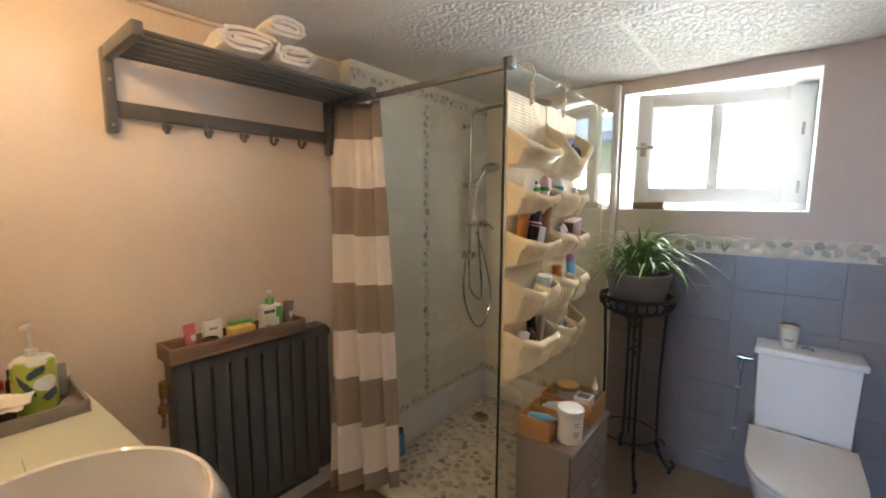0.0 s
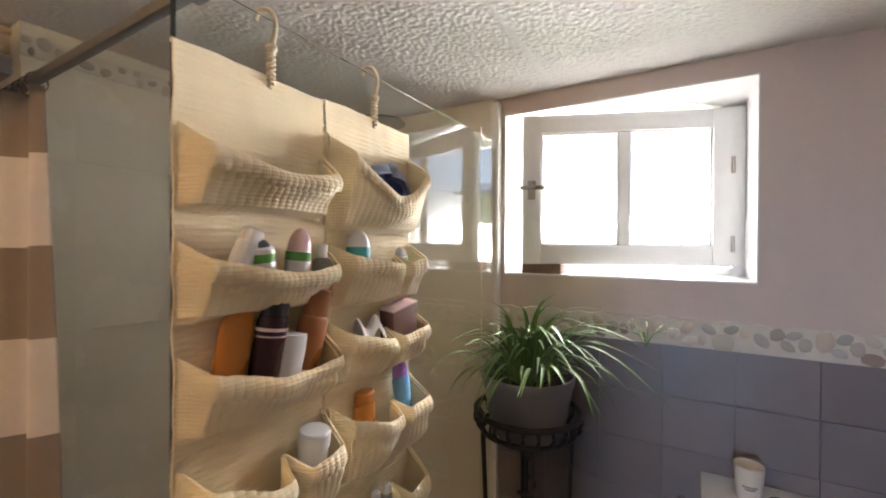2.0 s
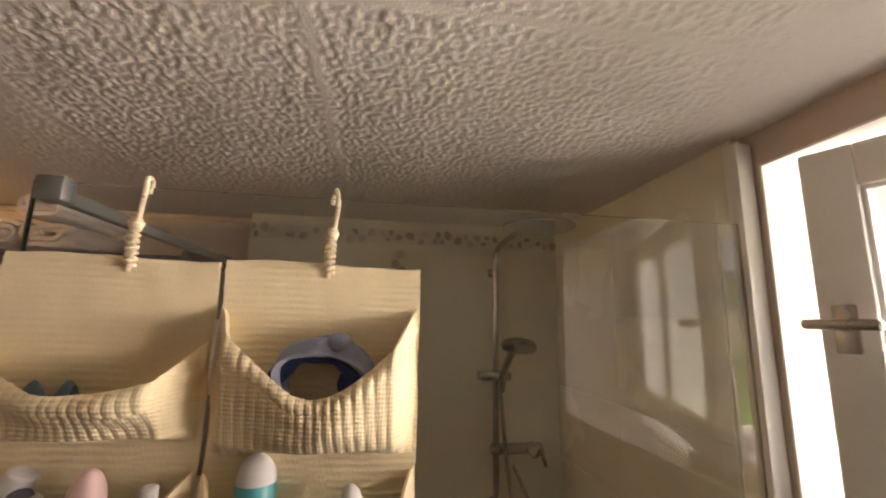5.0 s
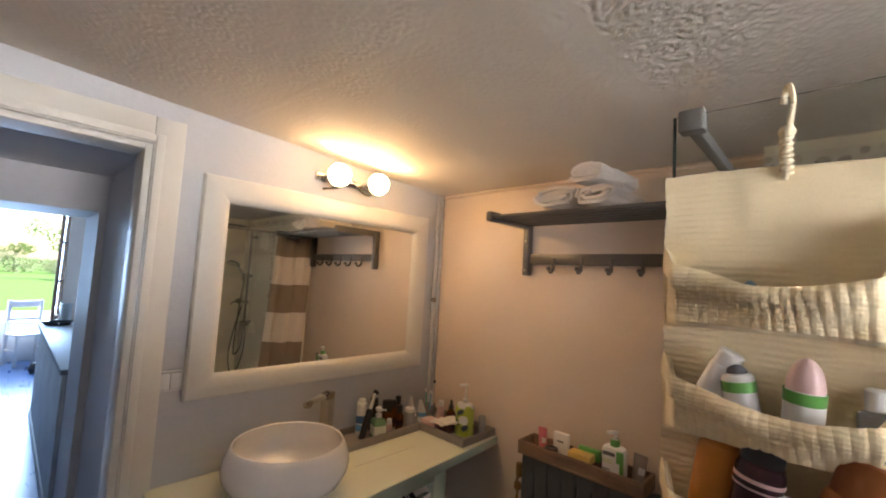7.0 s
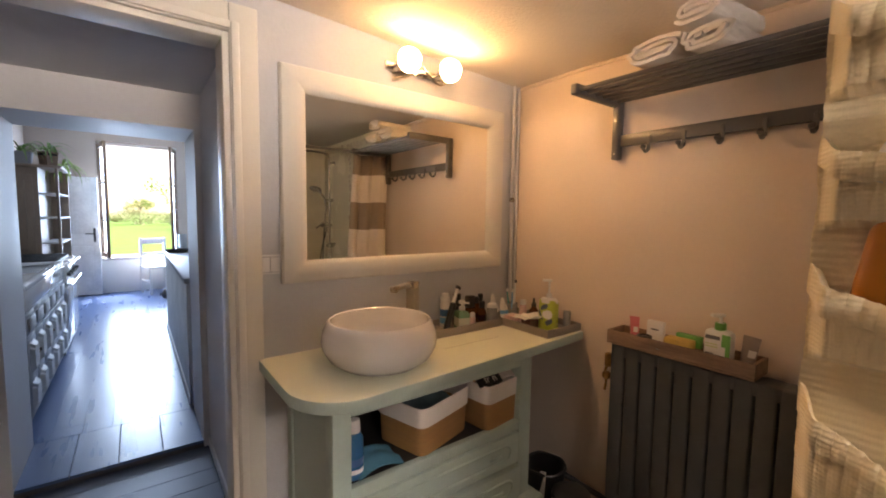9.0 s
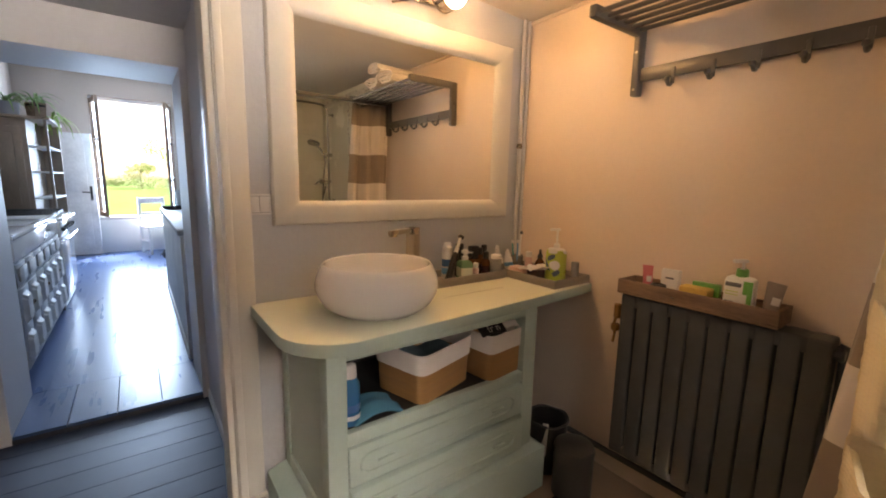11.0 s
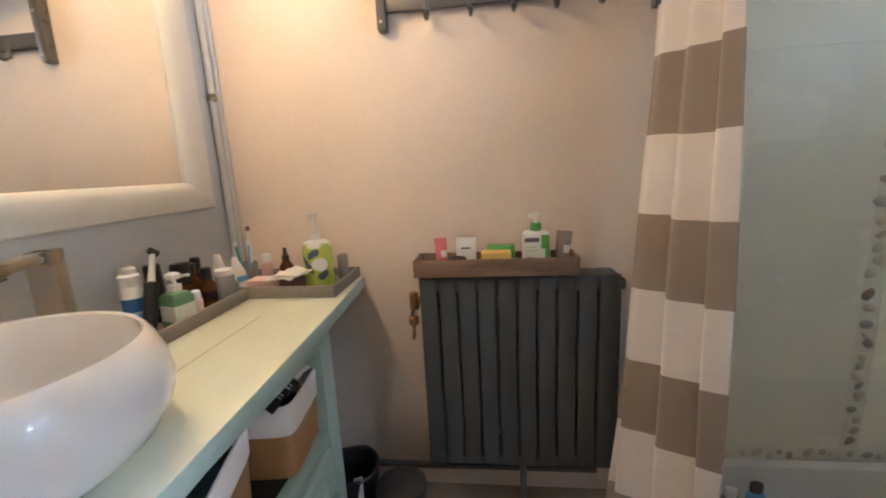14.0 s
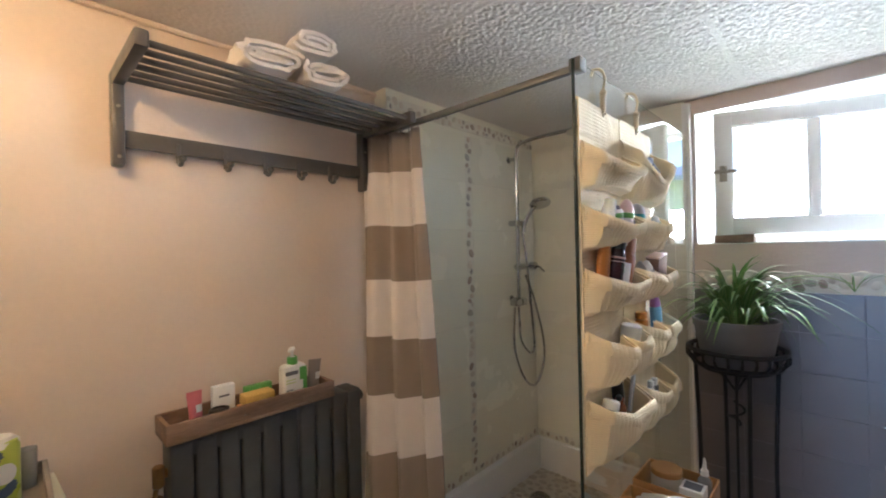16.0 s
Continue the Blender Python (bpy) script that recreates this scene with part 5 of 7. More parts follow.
def bamboo_box(x0, x1, y0, y1, z0, h, dividers=()):
    b = thing("bamboo_box", ((x0 + x1) / 2, (y0 + y1) / 2, z0), "open bamboo organizer box on the small chest", "box", group="bamboo boxes")
    t = 0.006
    part("bottom", box(x0, x1, y0, y1, z0, z0 + t, 0.001), BAMBOO, b)
    for s in ((x0, x1, y0, y0 + t), (x0, x1, y1 - t, y1), (x0, x0 + t, y0 + t, y1 - t), (x1 - t, x1, y0 + t, y1 - t)):
        part("side", box(*s, z0 + t, z0 + h, 0.0015), BAMBOO, b)
    for y in dividers:
        part("divider", box(x0 + t, x1 - t, y, y + t, z0 + t, z0 + h - 0.004, 0.001), BAMBOO, b)
    return b


bamboo_box(-0.735, -0.60, 1.368, 1.475, 0.55, 0.078)
bamboo_box(-0.735, -0.60, 1.48, 1.56, 0.55, 0.078)
bamboo_box(-0.735, -0.52, 1.58, 1.755, 0.55, 0.088)
single("folded_tube", (-0.665, 1.42, 0.60), turned(lathe([(0, 0), (0.016, 0), (0.019, 0.01), (0.015, 0.08), (0.002, 0.115), (0, 0.116)], (0, 0, 0), 16, sx=1, sy=0.7), Matrix.Translation((-0.70, 1.40, 0.615)) @ Matrix.Rotation(1.35, 4, "Y")), SKYP, "pale blue cream tube lying in a bamboo box", "tube")
container("white_tube", "white tube lying in a bamboo box", "tube", (-0.70, 1.52, 0.60), flask(0.017, 0.09, 0.7), WHITEPL, stopper(0.013, 0.088, 0.105), WHITEPL, rot=(0, 75, 10))
container("white_tube", "white tube lying in a bamboo box", "tube", (-0.69, 1.545, 0.605), flask(0.015, 0.08, 0.7), WHITEPL, stopper(0.012, 0.078, 0.095), WHITEPL, rot=(0, 70, -8))
jar = container("white_jar", "large white screw-lid jar with grey print", "jar", (-0.555, 1.45, 0.55), [(0, 0), (0.043, 0), (0.047, 0.004), (0.047, 0.098), (0.044, 0.102), (0, 0.102)], WHITEPL, [(0, 0.10), (0.049, 0.102), (0.050, 0.105), (0.050, 0.127), (0.047, 0.130), (0, 0.130)], WHITEPL, seg=36)
for k, (z, w) in enumerate(((0.085, 0.5), (0.075, 0.38), (0.05, 0.55), (0.042, 0.55), (0.034, 0.4))):
    part("print", sheet(lambda u, v: Vector((-0.555 + 0.0474 * math.sin(0.9 + (u - 0.5) * w), 1.45 - 0.0474 * math.cos(0.9 + (u - 0.5) * w), 0.55 + z + 0.003 * v)), 8, 1), MARK, jar)
container("wood_lid_jar", "bamboo-lidded round jar in a bamboo box", "jar", (-0.655, 1.665, 0.556), flask(0.047, 0.095, 0.95, 0.96), CREAMP, stopper(0.048, 0.094, 0.112), BAMBOO, seg=32)
wb = thing("white_carton", (-0.565, 1.62, 0.556), "small white carton with printed lid in a bamboo box", "box")
part("carton", box(-0.60, -0.535, 1.59, 1.655, 0.556, 0.655, 0.002), WHITEPL, wb)
part("print", box(-0.592, -0.543, 1.60, 1.645, 0.655, 0.6555), MARK, wb)
part("print", box(-0.585, -0.55, 1.5893, 1.59, 0.60, 0.635), MARK, wb)
container("dropper_bottle", "clear dropper bottle with a pointed white tip", "bottle", (-0.555, 1.715, 0.556), flask(0.021, 0.10, 0.45, 0.8), CLEARP, [(0, 0.10), (0.012, 0.10), (0.012, 0.115), (0.007, 0.122), (0.003, 0.155), (0, 0.156)], WHITEPL)


# ---- plant on its stand ----
PX, PY = -0.545, 2.27


def make_stand():
    s = thing("plant_stand", (PX, PY, 0.0), "tall black wrought-iron plant stand with scroll feet", "plant stand")

    def ring(r, z, t):
        return tube([(PX + r * math.cos(a), PY + r * math.sin(a), z) for a in np.linspace(0, 2 * math.pi, 41)[:-1]], t, 8, closed=True)
    part("ring", ring(0.172, 0.965, 0.010), IRON, s)
    part("ring", ring(0.155, 0.905, 0.008), IRON, s)
    part("ring", ring(0.125, 0.885, 0.006), IRON, s)
    for k in range(24):
        a = 2 * math.pi * k / 24
        part("baluster", tube(smooth_path([(PX + 0.172 * math.cos(a), PY + 0.172 * math.sin(a), 0.963), (PX + 0.178 * math.cos(a), PY + 0.178 * math.sin(a), 0.935), (PX + 0.155 * math.cos(a), PY + 0.155 * math.sin(a), 0.906)], 3), 0.006, 6), IRON, s)
    for k in range(4):
        a = math.pi / 4 + math.pi / 2 * k - 0.35
        c, d = math.cos(a), math.sin(a)
        leg = [(PX + 0.15 * c, PY + 0.15 * d, 0.910), (PX + 0.135 * c, PY + 0.135 * d, 0.5), (PX + 0.14 * c, PY + 0.14 * d, 0.22), (PX + 0.15 * c, PY + 0.15 * d, 0.13), (PX + 0.185 * c, PY + 0.185 * d, 0.06), (PX + 0.215 * c, PY + 0.215 * d, 0.03),
               (PX + 0.232 * c, PY + 0.232 * d, 0.055), (PX + 0.215 * c, PY + 0.215 * d, 0.075)]
        lg = part("leg", tube(smooth_path(leg, 6), 0.008, 8), IRON, s)
        sc = [(PX + (0.15 + 0.03 * (1 - t) * math.cos(7 * t)) * c, PY + (0.15 + 0.03 * (1 - t) * math.cos(7 * t)) * d, 0.16 + 0.04 * (1 - t) * math.sin(7 * t)) for t in np.linspace(0, 0.9, 18)]
        part("scroll", tube(sc, 0.005, 6), IRON, lg)
        part("foot_ball", lathe([(0.012 * math.sin(q), -0.012 * math.cos(q)) for q in np.linspace(0, math.pi, 8)], (PX + 0.212 * c, PY + 0.212 * d, 0.012), 10), IRON, lg)
    for a in (0.9, 2.9, 5.0):
        c, d = math.cos(a), math.sin(a)
        part("strut", tube(smooth_path([(PX + 0.12 * c, PY + 0.12 * d, 0.885), (PX + 0.05 * c, PY + 0.05 * d, 0.840), (PX + 0.006 * c, PY + 0.006 * d, 0.790)], 4), 0.005, 6), IRON, s)
    part("center_rod", cyl((PX, PY, 0.20), (PX, PY, 0.895), 0.006, 8), IRON, s)
    part("cage_knot", tube([(PX + (0.008 + 0.024 * math.sin(math.pi * t)) * math.cos(9 * t), PY + (0.008 + 0.024 * math.sin(math.pi * t)) * math.sin(9 * t), 0.64 + 0.10 * t) for t in np.linspace(0, 1, 30)], 0.005, 6), IRON, s)
    part("stretcher", tube([(PX + 0.138 * math.cos(a), PY + 0.138 * math.sin(a), 0.22) for a in np.linspace(0, 2 * math.pi, 33)[:-1]], 0.005, 6, closed=True), IRON, s)


make_stand()
pot = thing("plant_pot", (PX, PY, 0.895), "round grey plant pot standing in the iron stand", "plant pot")
part("pot", lathe([(0, 0), (0.115, 0), (0.120, 0.005), (0.148, 0.16), (0.152, 0.165), (0.157, 0.195), (0.154, 0.198), (0.146, 0.195), (0.140, 0.16), (0.13, 0.10), (0, 0.10)], (PX, PY, 0.895), 40), POT, pot)
part("soil", lathe([(0, 0.172), (0.06, 0.175), (0.131, 0.168), (0.131, 0.15), (0, 0.15)], (PX, PY, 0.895), 28), SOIL, pot)


def leaf_mesh(L, droop, w, side):
    """A long arching leaf with a pale middle stripe."""
    own = bmesh.new()
    n, rows = 12, []
    for j in range(n + 1):
        t = j / n
        x = L * (t - 0.18 * t ** 3 * droop)
        z = 0.52 * L * math.sin(min(t * 1.9, 1.7)) * (1.15 - 0.4 * droop) - droop * L * 0.75 * t ** 2.4
        ww = w * (0.55 + 0.9 * t) * max(1 - t ** 3.5, 0.02)
        yy = side * L * t * t
        rows.append([own.verts.new((x, yy + k * ww, z + abs(k) * ww * 0.5)) for k in (-1, -0.33, 0.33, 1)])
    for a, b in zip(rows, rows[1:]):
        for k in range(3):
            f = own.faces.new((a[k], a[k + 1], b[k + 1], b[k]))
            f.material_index = 1 if k == 1 else 0
    me = bpy.data.meshes.new("leaf")
    own.to_mesh(me)
    own.free()
    me.materials.append(LEAF), me.materials.append(LEAFP)
    me.polygons.foreach_set("use_smooth", [True] * len(me.polygons))
    return me


def make_plant():
    p = thing("spider_plant", (PX, PY, 1.065), "lush spider plant with arching striped green leaves", "plant")
    rr = random.Random(5)
    kinds = [leaf_mesh(L, d, w, s) for L, d, w, s in ((0.30, 0.2, 0.0075, 0.1), (0.36, 0.6, 0.0075, -0.12), (0.38, 0.9, 0.008, 0.15), (0.34, 1.25, 0.0075, -0.05), (0.28, 0.1, 0.0065, 0.2), (0.38, 1.25, 0.008, 0.05), (0.28, 0.5, 0.007, -0.25))]
    for k in range(240):
        a = rr.uniform(0, 2 * math.pi)
        r = rr.uniform(0.0, 0.085)
        near = math.sin(a) < -0.35
        ob = new("leaf", kinds[(0, 1, 4, 6)[k % 4] if near and k % 5 else k % len(kinds)])
        ob.parent = p
        s = rr.uniform(0.72, 1.0)
        if -0.6 < math.sin(a) - 0.9 or math.cos(a) < -0.65:
            s *= 0.62
        ob.matrix_basis = Matrix.Translation((r * math.cos(a), r * math.sin(a), rr.uniform(-0.004, 0.01))) @ Matrix.Rotation(a + rr.uniform(-0.5, 0.5), 4, "Z") @ Matrix.Rotation(rr.uniform(-0.9, -0.3) if k % 3 else rr.uniform(-0.35, 0.2), 4, "Y") @ Matrix.Scale(s, 4)
    run = smooth_path([(PX + 0.02, PY - 0.03, 1.13), (PX + 0.12, PY - 0.05, 1.25), (PX + 0.25, PY - 0.02, 1.28), (PX + 0.36, PY + 0.02, 1.25)], 6)
    part("runner", tube(run, 0.0022, 6), LEAFP, p)
    for k in range(9):
        ob = new("leaf", kinds[4])
        ob.parent = p
        ob.matrix_basis = Matrix.Translation((0.36, 0.02, 0.155)) @ Matrix.Rotation(k * 0.75, 4, "Z") @ Matrix.Rotation(-0.1, 4, "Y") @ Matrix.Scale(0.36, 4)


make_plant()


# ---- things on the washstand ----
def tray(name, x0, x1, y0, y1, label):
    t = thing(name, ((x0 + x1) / 2, (y0 + y1) / 2, 0.86), label, "tray", group="trays on the worktop")
    part("base", box(x0, x1, y0, y1, 0.8605, 0.867, 0.001), GREYWOOD, t)
    for b in ((x0, x1, y0, y0 + 0.01), (x0, x1, y1 - 0.01, y1), (x0, x0 + 0.01, y0 + 0.01, y1 - 0.01), (x1 - 0.01, x1, y0 + 0.01, y1 - 0.01)):
        part("side_board", box(*b, 0.867, 0.897, 0.0015), GREYWOOD, t)
    return t


tray("wooden_tray", -1.452, -0.99, YS + 0.008, -0.055, "narrow grey-washed wooden tray along the wall")
tray("wooden_tray", XW + 0.006, -1.458, YS + 0.045, 0.225, "grey-washed wooden tray in the corner")
ZT = 0.867


def pump_bottle(name, label, at, w, d, h, body, parts, pump_m, yaw=0.0, tall=0.075, oval=0.5):
    """A flat-sided bottle with rounded shoulders and a pump; parts: printed patches (u0, u1, z0, z1, material)."""
    b = thing(name, at, label, "bottle")
    x, y, z = at
    own = bmesh.new()
    rings = []
    for zz, k in ((0, 0.94), (0.006, 1), (h * 0.86, 1), (h * 0.94, 0.93), (h * 0.985, 0.7), (h, 0.38)):
        rings.append([own.verts.new((x + d / 2 * k * math.copysign(abs(math.cos(a)) ** oval, math.cos(a)), y + w / 2 * k * math.copysign(abs(math.sin(a)) ** oval, math.sin(a)), z + zz)) for a in np.linspace(0, 2 * math.pi, 37)[:-1]])
    for p, q in zip(rings, rings[1:]):
        for k in range(36):
            own.faces.new((p[k], p[(k + 1) % 36], q[(k + 1) % 36], q[k]))
    own.faces.new(rings[0][::-1]), own.faces.new(rings[-1])
    part("body", own, body, b)
    for u0, u1, z0, z1, m in parts:
        part("label_patch", box(x + d / 2 - 0.001, x + d / 2 + 0.0008, y + u0 * w, y + u1 * w, z + z0 * h, z + z1 * h, 0.0004), m, b)
    part("collar", cyl((x, y, z + h - 0.002), (x, y, z + h + 0.022), 0.014, 16, bev=0.002), pump_m, b)
    part("stem", cyl((x, y, z + h + 0.02), (x, y, z + h + tall - 0.012), 0.005, 10), pump_m, b)
    part("pump_head", turned(box(-0.012, 0.035, -0.009, 0.009, 0, 0.012, 0.004), Matrix.Translation((x, y, z + h + tall - 0.014)) @ Matrix.Rotation(-0.6, 4, "Z")), pump_m, b)
    b.rotation_euler = (0, 0, yaw)
    return b


lime = pump_bottle("pump_bottle", "lime-green pump bottle with dark leaf print, white pump", (-1.578, 0.13, ZT), 0.094, 0.074, 0.152, LIME, (), WHITEPL, 0.15, 0.095, 0.82)


def on_bottle(name, a0, z0, wa, hz, lean, m, cut=0.0, label=""):
    """A leaf-shaped or round print that follows the oval bottle."""
    def f(u, v):
        w = math.sin(math.pi * min(1, max(0, v))) ** (0.5 if not cut else 0.9) * (1 - cut * 0.45 * math.sin(9 * math.pi * v))
        a = a0 + lean * (v - 0.5) + wa * (u - 0.5) * w
        c, s_ = math.cos(a), math.sin(a)
        q = 1.02 if not cut else 1.01
        return Vector((-1.578 + q * 0.037 * abs(c) ** 0.82, 0.13 + q * 0.047 * math.copysign(abs(s_) ** 0.82, s_), ZT + z0 + hz * (v - 0.5)))
    return part(name, sheet(f, 12, 16), m, lime, label)


on_bottle("leaf_print", -0.10, 0.112, 0.62, 0.036, 0.5, PRINTB, 0.4, "dark blue leaf print")
on_bottle("leaf_print", -0.55, 0.080, 0.42, 0.07, -0.9, PRINTB, 0.4, "dark blue leaf print")
on_bottle("leaf_print", 0.45, 0.043, 0.75, 0.036, 0.4, PRINTB, 0.4, "dark blue leaf print")
on_bottle("label_disc", 0.30, 0.078, 1.0, 0.045, 0.0, WHITEPL, 0.0, "white round label")
part("shoulder", lathe([(0.0445, 0.131), (0.0475, 0.1315), (0.0462, 0.141), (0.036, 0.1515), (0.018, 0.1545), (0, 0.1545)], (-1.578, 0.13, ZT), 32, sx=0.8), WHITEPL, lime, "white shoulder")
container("clear_tumbler", "narrow clear plastic cylinder in the corner tray", "container", (-1.645, 0.188, ZT), [(0, 0), (0.017, 0), (0.018, 0.09), (0.016, 0.09), (0.015, 0.004), (0, 0.004)], CLEARP)
pk = thing("pink_carton", (-1.515, -0.03, ZT), "small pink carton in the corner tray", "box")
part("carton", box(-1.545, -1.48, -0.075, 0.02, ZT, ZT + 0.045, 0.003), PALEPINK, pk)
part("print", box(-1.4798, -1.4793, -0.06, 0.0, ZT + 0.02, ZT + 0.026), PINKP, pk)
db = single("tissue_box", (-1.545, 0.06, ZT), box(-1.59, -1.50, 0.025, 0.085, ZT, ZT + 0.045, 0.004), BROWNBOX, "dark brown open box holding paper tissues", "box")
ti = thing("paper_tissue", (-1.54, 0.055, ZT + 0.046), "folded white paper tissue on a dark box", "tissue")
for k, (x0, y0, dx, dy, lift) in enumerate(((-1.60, 0.0, 0.135, 0.105, 0.0), (-1.588, 0.022, 0.115, 0.098, 0.009))):
    part("fold", sheet(lambda u, v: Vector((x0 + dx * u + 0.02 * (v - 0.5), y0 + dy * v - 0.025 * (u - 0.5), ZT + 0.050 + lift + 0.004 * math.sin(11 * u + 6 * v + k) + 0.005 * noise.noise(Vector((7 * u, 6 * v, 3 + k))) + 0.008 * v * v)), 20, 16, thick=0.0035), TISSUE, ti, sharp=70)
container("dropper_bottle", "amber dropper bottle with black rubber top", "bottle", (-1.645, -0.02, ZT), flask(0.024, 0.075, 0.45, 0.7), AMBER, [(0, 0.075), (0.013, 0.075), (0.013, 0.092), (0.007, 0.096), (0.006, 0.118), (0, 0.122)], BLACKP)
container("small_bottle", "small bottle with bright red cap", "bottle", (-1.66, 0.06, ZT), flask(0.016, 0.055), CLEARP, stopper(0.016, 0.053, 0.078), REDP)
container("small_bottle", "amber bottle with black cap", "bottle", (-1.66, 0.095, ZT), flask(0.018, 0.08), AMBER, stopper(0.013, 0.078, 0.105), BLACKP)
container("small_bottle", "white bottle with white cap in the corner tray", "bottle", (-1.64, -0.09, ZT), flask(0.02, 0.075), PALEPINK, stopper(0.016, 0.073, 0.10), WHITEPL)
mug = container("brush_mug", "clear glass mug holding toothbrushes", "mug", (-1.60, -0.135, ZT), [(0, 0), (0.028, 0), (0.031, 0.08), (0.029, 0.08), (0.026, 0.005), (0, 0.005)], CLEARP)
for k, (dx, dy, m, h) in enumerate(((-0.01, 0.0, WHITEPL, 0.19), (0.012, 0.012, SKYP, 0.15), (0.0, -0.014, TEALP, 0.14))):
    tb = thing("toothbrush", (-1.60 + dx, -0.135 + dy, ZT + 0.006), "toothbrush standing in a clear mug", "toothbrush", group="toothbrushes")
    part("handle", cyl((-1.60 + dx, -0.135 + dy, ZT + 0.006), (-1.60 + 2.6 * dx, -0.135 + 2.6 * dy, ZT + h), 0.005 if k else 0.008, 8, r2=0.0035), m, tb)
    part("bristles", box(-1.60 + 2.6 * dx - 0.006, -1.60 + 2.6 * dx + 0.006, -0.135 + 2.6 * dy - 0.005, -0.135 + 2.6 * dy + 0.005, ZT + h - 0.004, ZT + h + 0.012, 0.002), MARK if k == 0 else WHITEPL, tb)
container("cream_tube", "white tube standing on its cap", "tube", (-1.535, -0.12, ZT), stopper(0.018, 0, 0.02), WHITEPL, [(0, 0.02), (0.018, 0.02), (0.017, 0.06), (0.006, 0.115), (0, 0.116)], WHITEPL, [(0.03, 0.05, 0.0182, SKYP)], flat=(0.6, 1.25), rot=(8, 0, 30))
container("spray_flacon", "small clear spray flacon with white nozzle", "bottle", (-1.44, -0.085, ZT), flask(0.013, 0.06), CLEARP, [(0, 0.06), (0.008, 0.06), (0.008, 0.078), (0.003, 0.088), (0, 0.088)], WHITEPL)
soap = container("soap_dispenser", "square green soap dispenser with white pump", "bottle", (-1.215, -0.092, ZT), [(0, 0), (0.036, 0), (0.039, 0.005), (0.039, 0.080), (0.03, 0.092), (0.014, 0.097), (0, 0.097)], GREENLIQ, [(0, 0.095), (0.016, 0.095), (0.016, 0.113), (0.006, 0.115), (0.006, 0.125), (0.017, 0.127), (0.018, 0.138), (0.012, 0.143), (0, 0.143)], WHITEPL, seg=4, rot=(0, 0, 30))
part("label_patch", lathe([(0.0392, 0.022), (0.0396, 0.023), (0.0396, 0.062), (0.0392, 0.063)], (-1.215, -0.092, ZT), 4), SAGETOP, soap, "pale green paper label")
part("nozzle", box(-1.217, -1.213, -0.092, -0.055, ZT + 0.129, ZT + 0.136, 0.001), WHITEPL, soap)
bc = thing("square_flacon", (-1.318, -0.155, ZT), "square black perfume flacon with large black cap", "bottle")
part("body", box(-1.345, -1.291, -0.175, -0.135, ZT, ZT + 0.085, 0.004), AMBER, bc)
part("cap", box(-1.340, -1.296, -0.171, -0.139, ZT + 0.087, ZT + 0.145, 0.004), BLACKP, bc)
container("spray_can", "slim black deodorant can in the tray", "can", (-1.262, -0.19, ZT), flask(0.022, 0.115, 0.9, 0.93), BLACKP, stopper(0.02, 0.113, 0.155), BLACKP, seg=20)
for x, y, h in ((-1.378, -0.175, 0.098), (-1.372, -0.122, 0.085), (-1.415, -0.185, 0.108)):
    container("dark_flacon", "dark brown glass flacon with black cap", "bottle", (x, y, ZT), flask(0.021, h, 0.5, 0.75), AMBER, stopper(0.014, h - 0.002, h + 0.032), BLACKP, [(0.02, 0.05, 0.0214, MAROON)], group="dark flacons")
container("clear_flacon", "clear ribbed jar with white lid", "jar", (-1.418, -0.098, ZT), flask(0.027, 0.085, 0.8, 0.9), CLEARP, stopper(0.026, 0.084, 0.102), WHITEPL)
container("small_bottle", "small white cosmetic bottle", "bottle", (-1.285, -0.095, ZT), flask(0.015, 0.055), PALEPINK, stopper(0.012, 0.053, 0.075), WHITEPL)
container("cream_tube", "white and blue tube standing in the tray", "tube", (-1.49, -0.155, ZT), stopper(0.02, 0, 0.02), WHITEPL, [(0, 0.02), (0.02, 0.02), (0.018, 0.08), (0.008, 0.135), (0, 0.136)], WHITEPL, [(0.04, 0.07, 0.0205, SKYP)], flat=(0.6, 1.2), rot=(0, 6, 0))
container("shaving_foam", "white and blue can in the tray", "can", (-1.185, -0.185, ZT), flask(0.025, 0.12, 0.9, 0.93), WHITEPL, [(0, 0.118), (0.023, 0.118), (0.024, 0.145), (0.018, 0.150), (0.018, 0.162), (0.012, 0.166), (0, 0.166)], WHITEPL, [(0.02, 0.05, 0.0256, SKYP), (0.055, 0.09, 0.0256, BLUEP)])
eb = thing("electric_toothbrush", (-1.135, -0.115, ZT), "black electric toothbrush with white neck, leaning in the tray", "toothbrush")
part("handle", cyl((-1.135, -0.115, ZT), (-1.135, -0.115, ZT + 0.135), 0.0155, 16, bev=0.004), BLACKP, eb)
part("neck", cyl((-1.135, -0.115, ZT + 0.135), (-1.135, -0.115, ZT + 0.215), 0.009, 12, r2=0.006), WHITEPL, eb)
part("brush_head", cyl((-1.127, -0.115, ZT + 0.219), (-1.149, -0.115, ZT + 0.219), 0.0095, 12), BLACKP, eb)
eb.rotation_euler = (radians(13), radians(-30), 0)
eb.location = (-1.135, -0.11, ZT + 0.008)


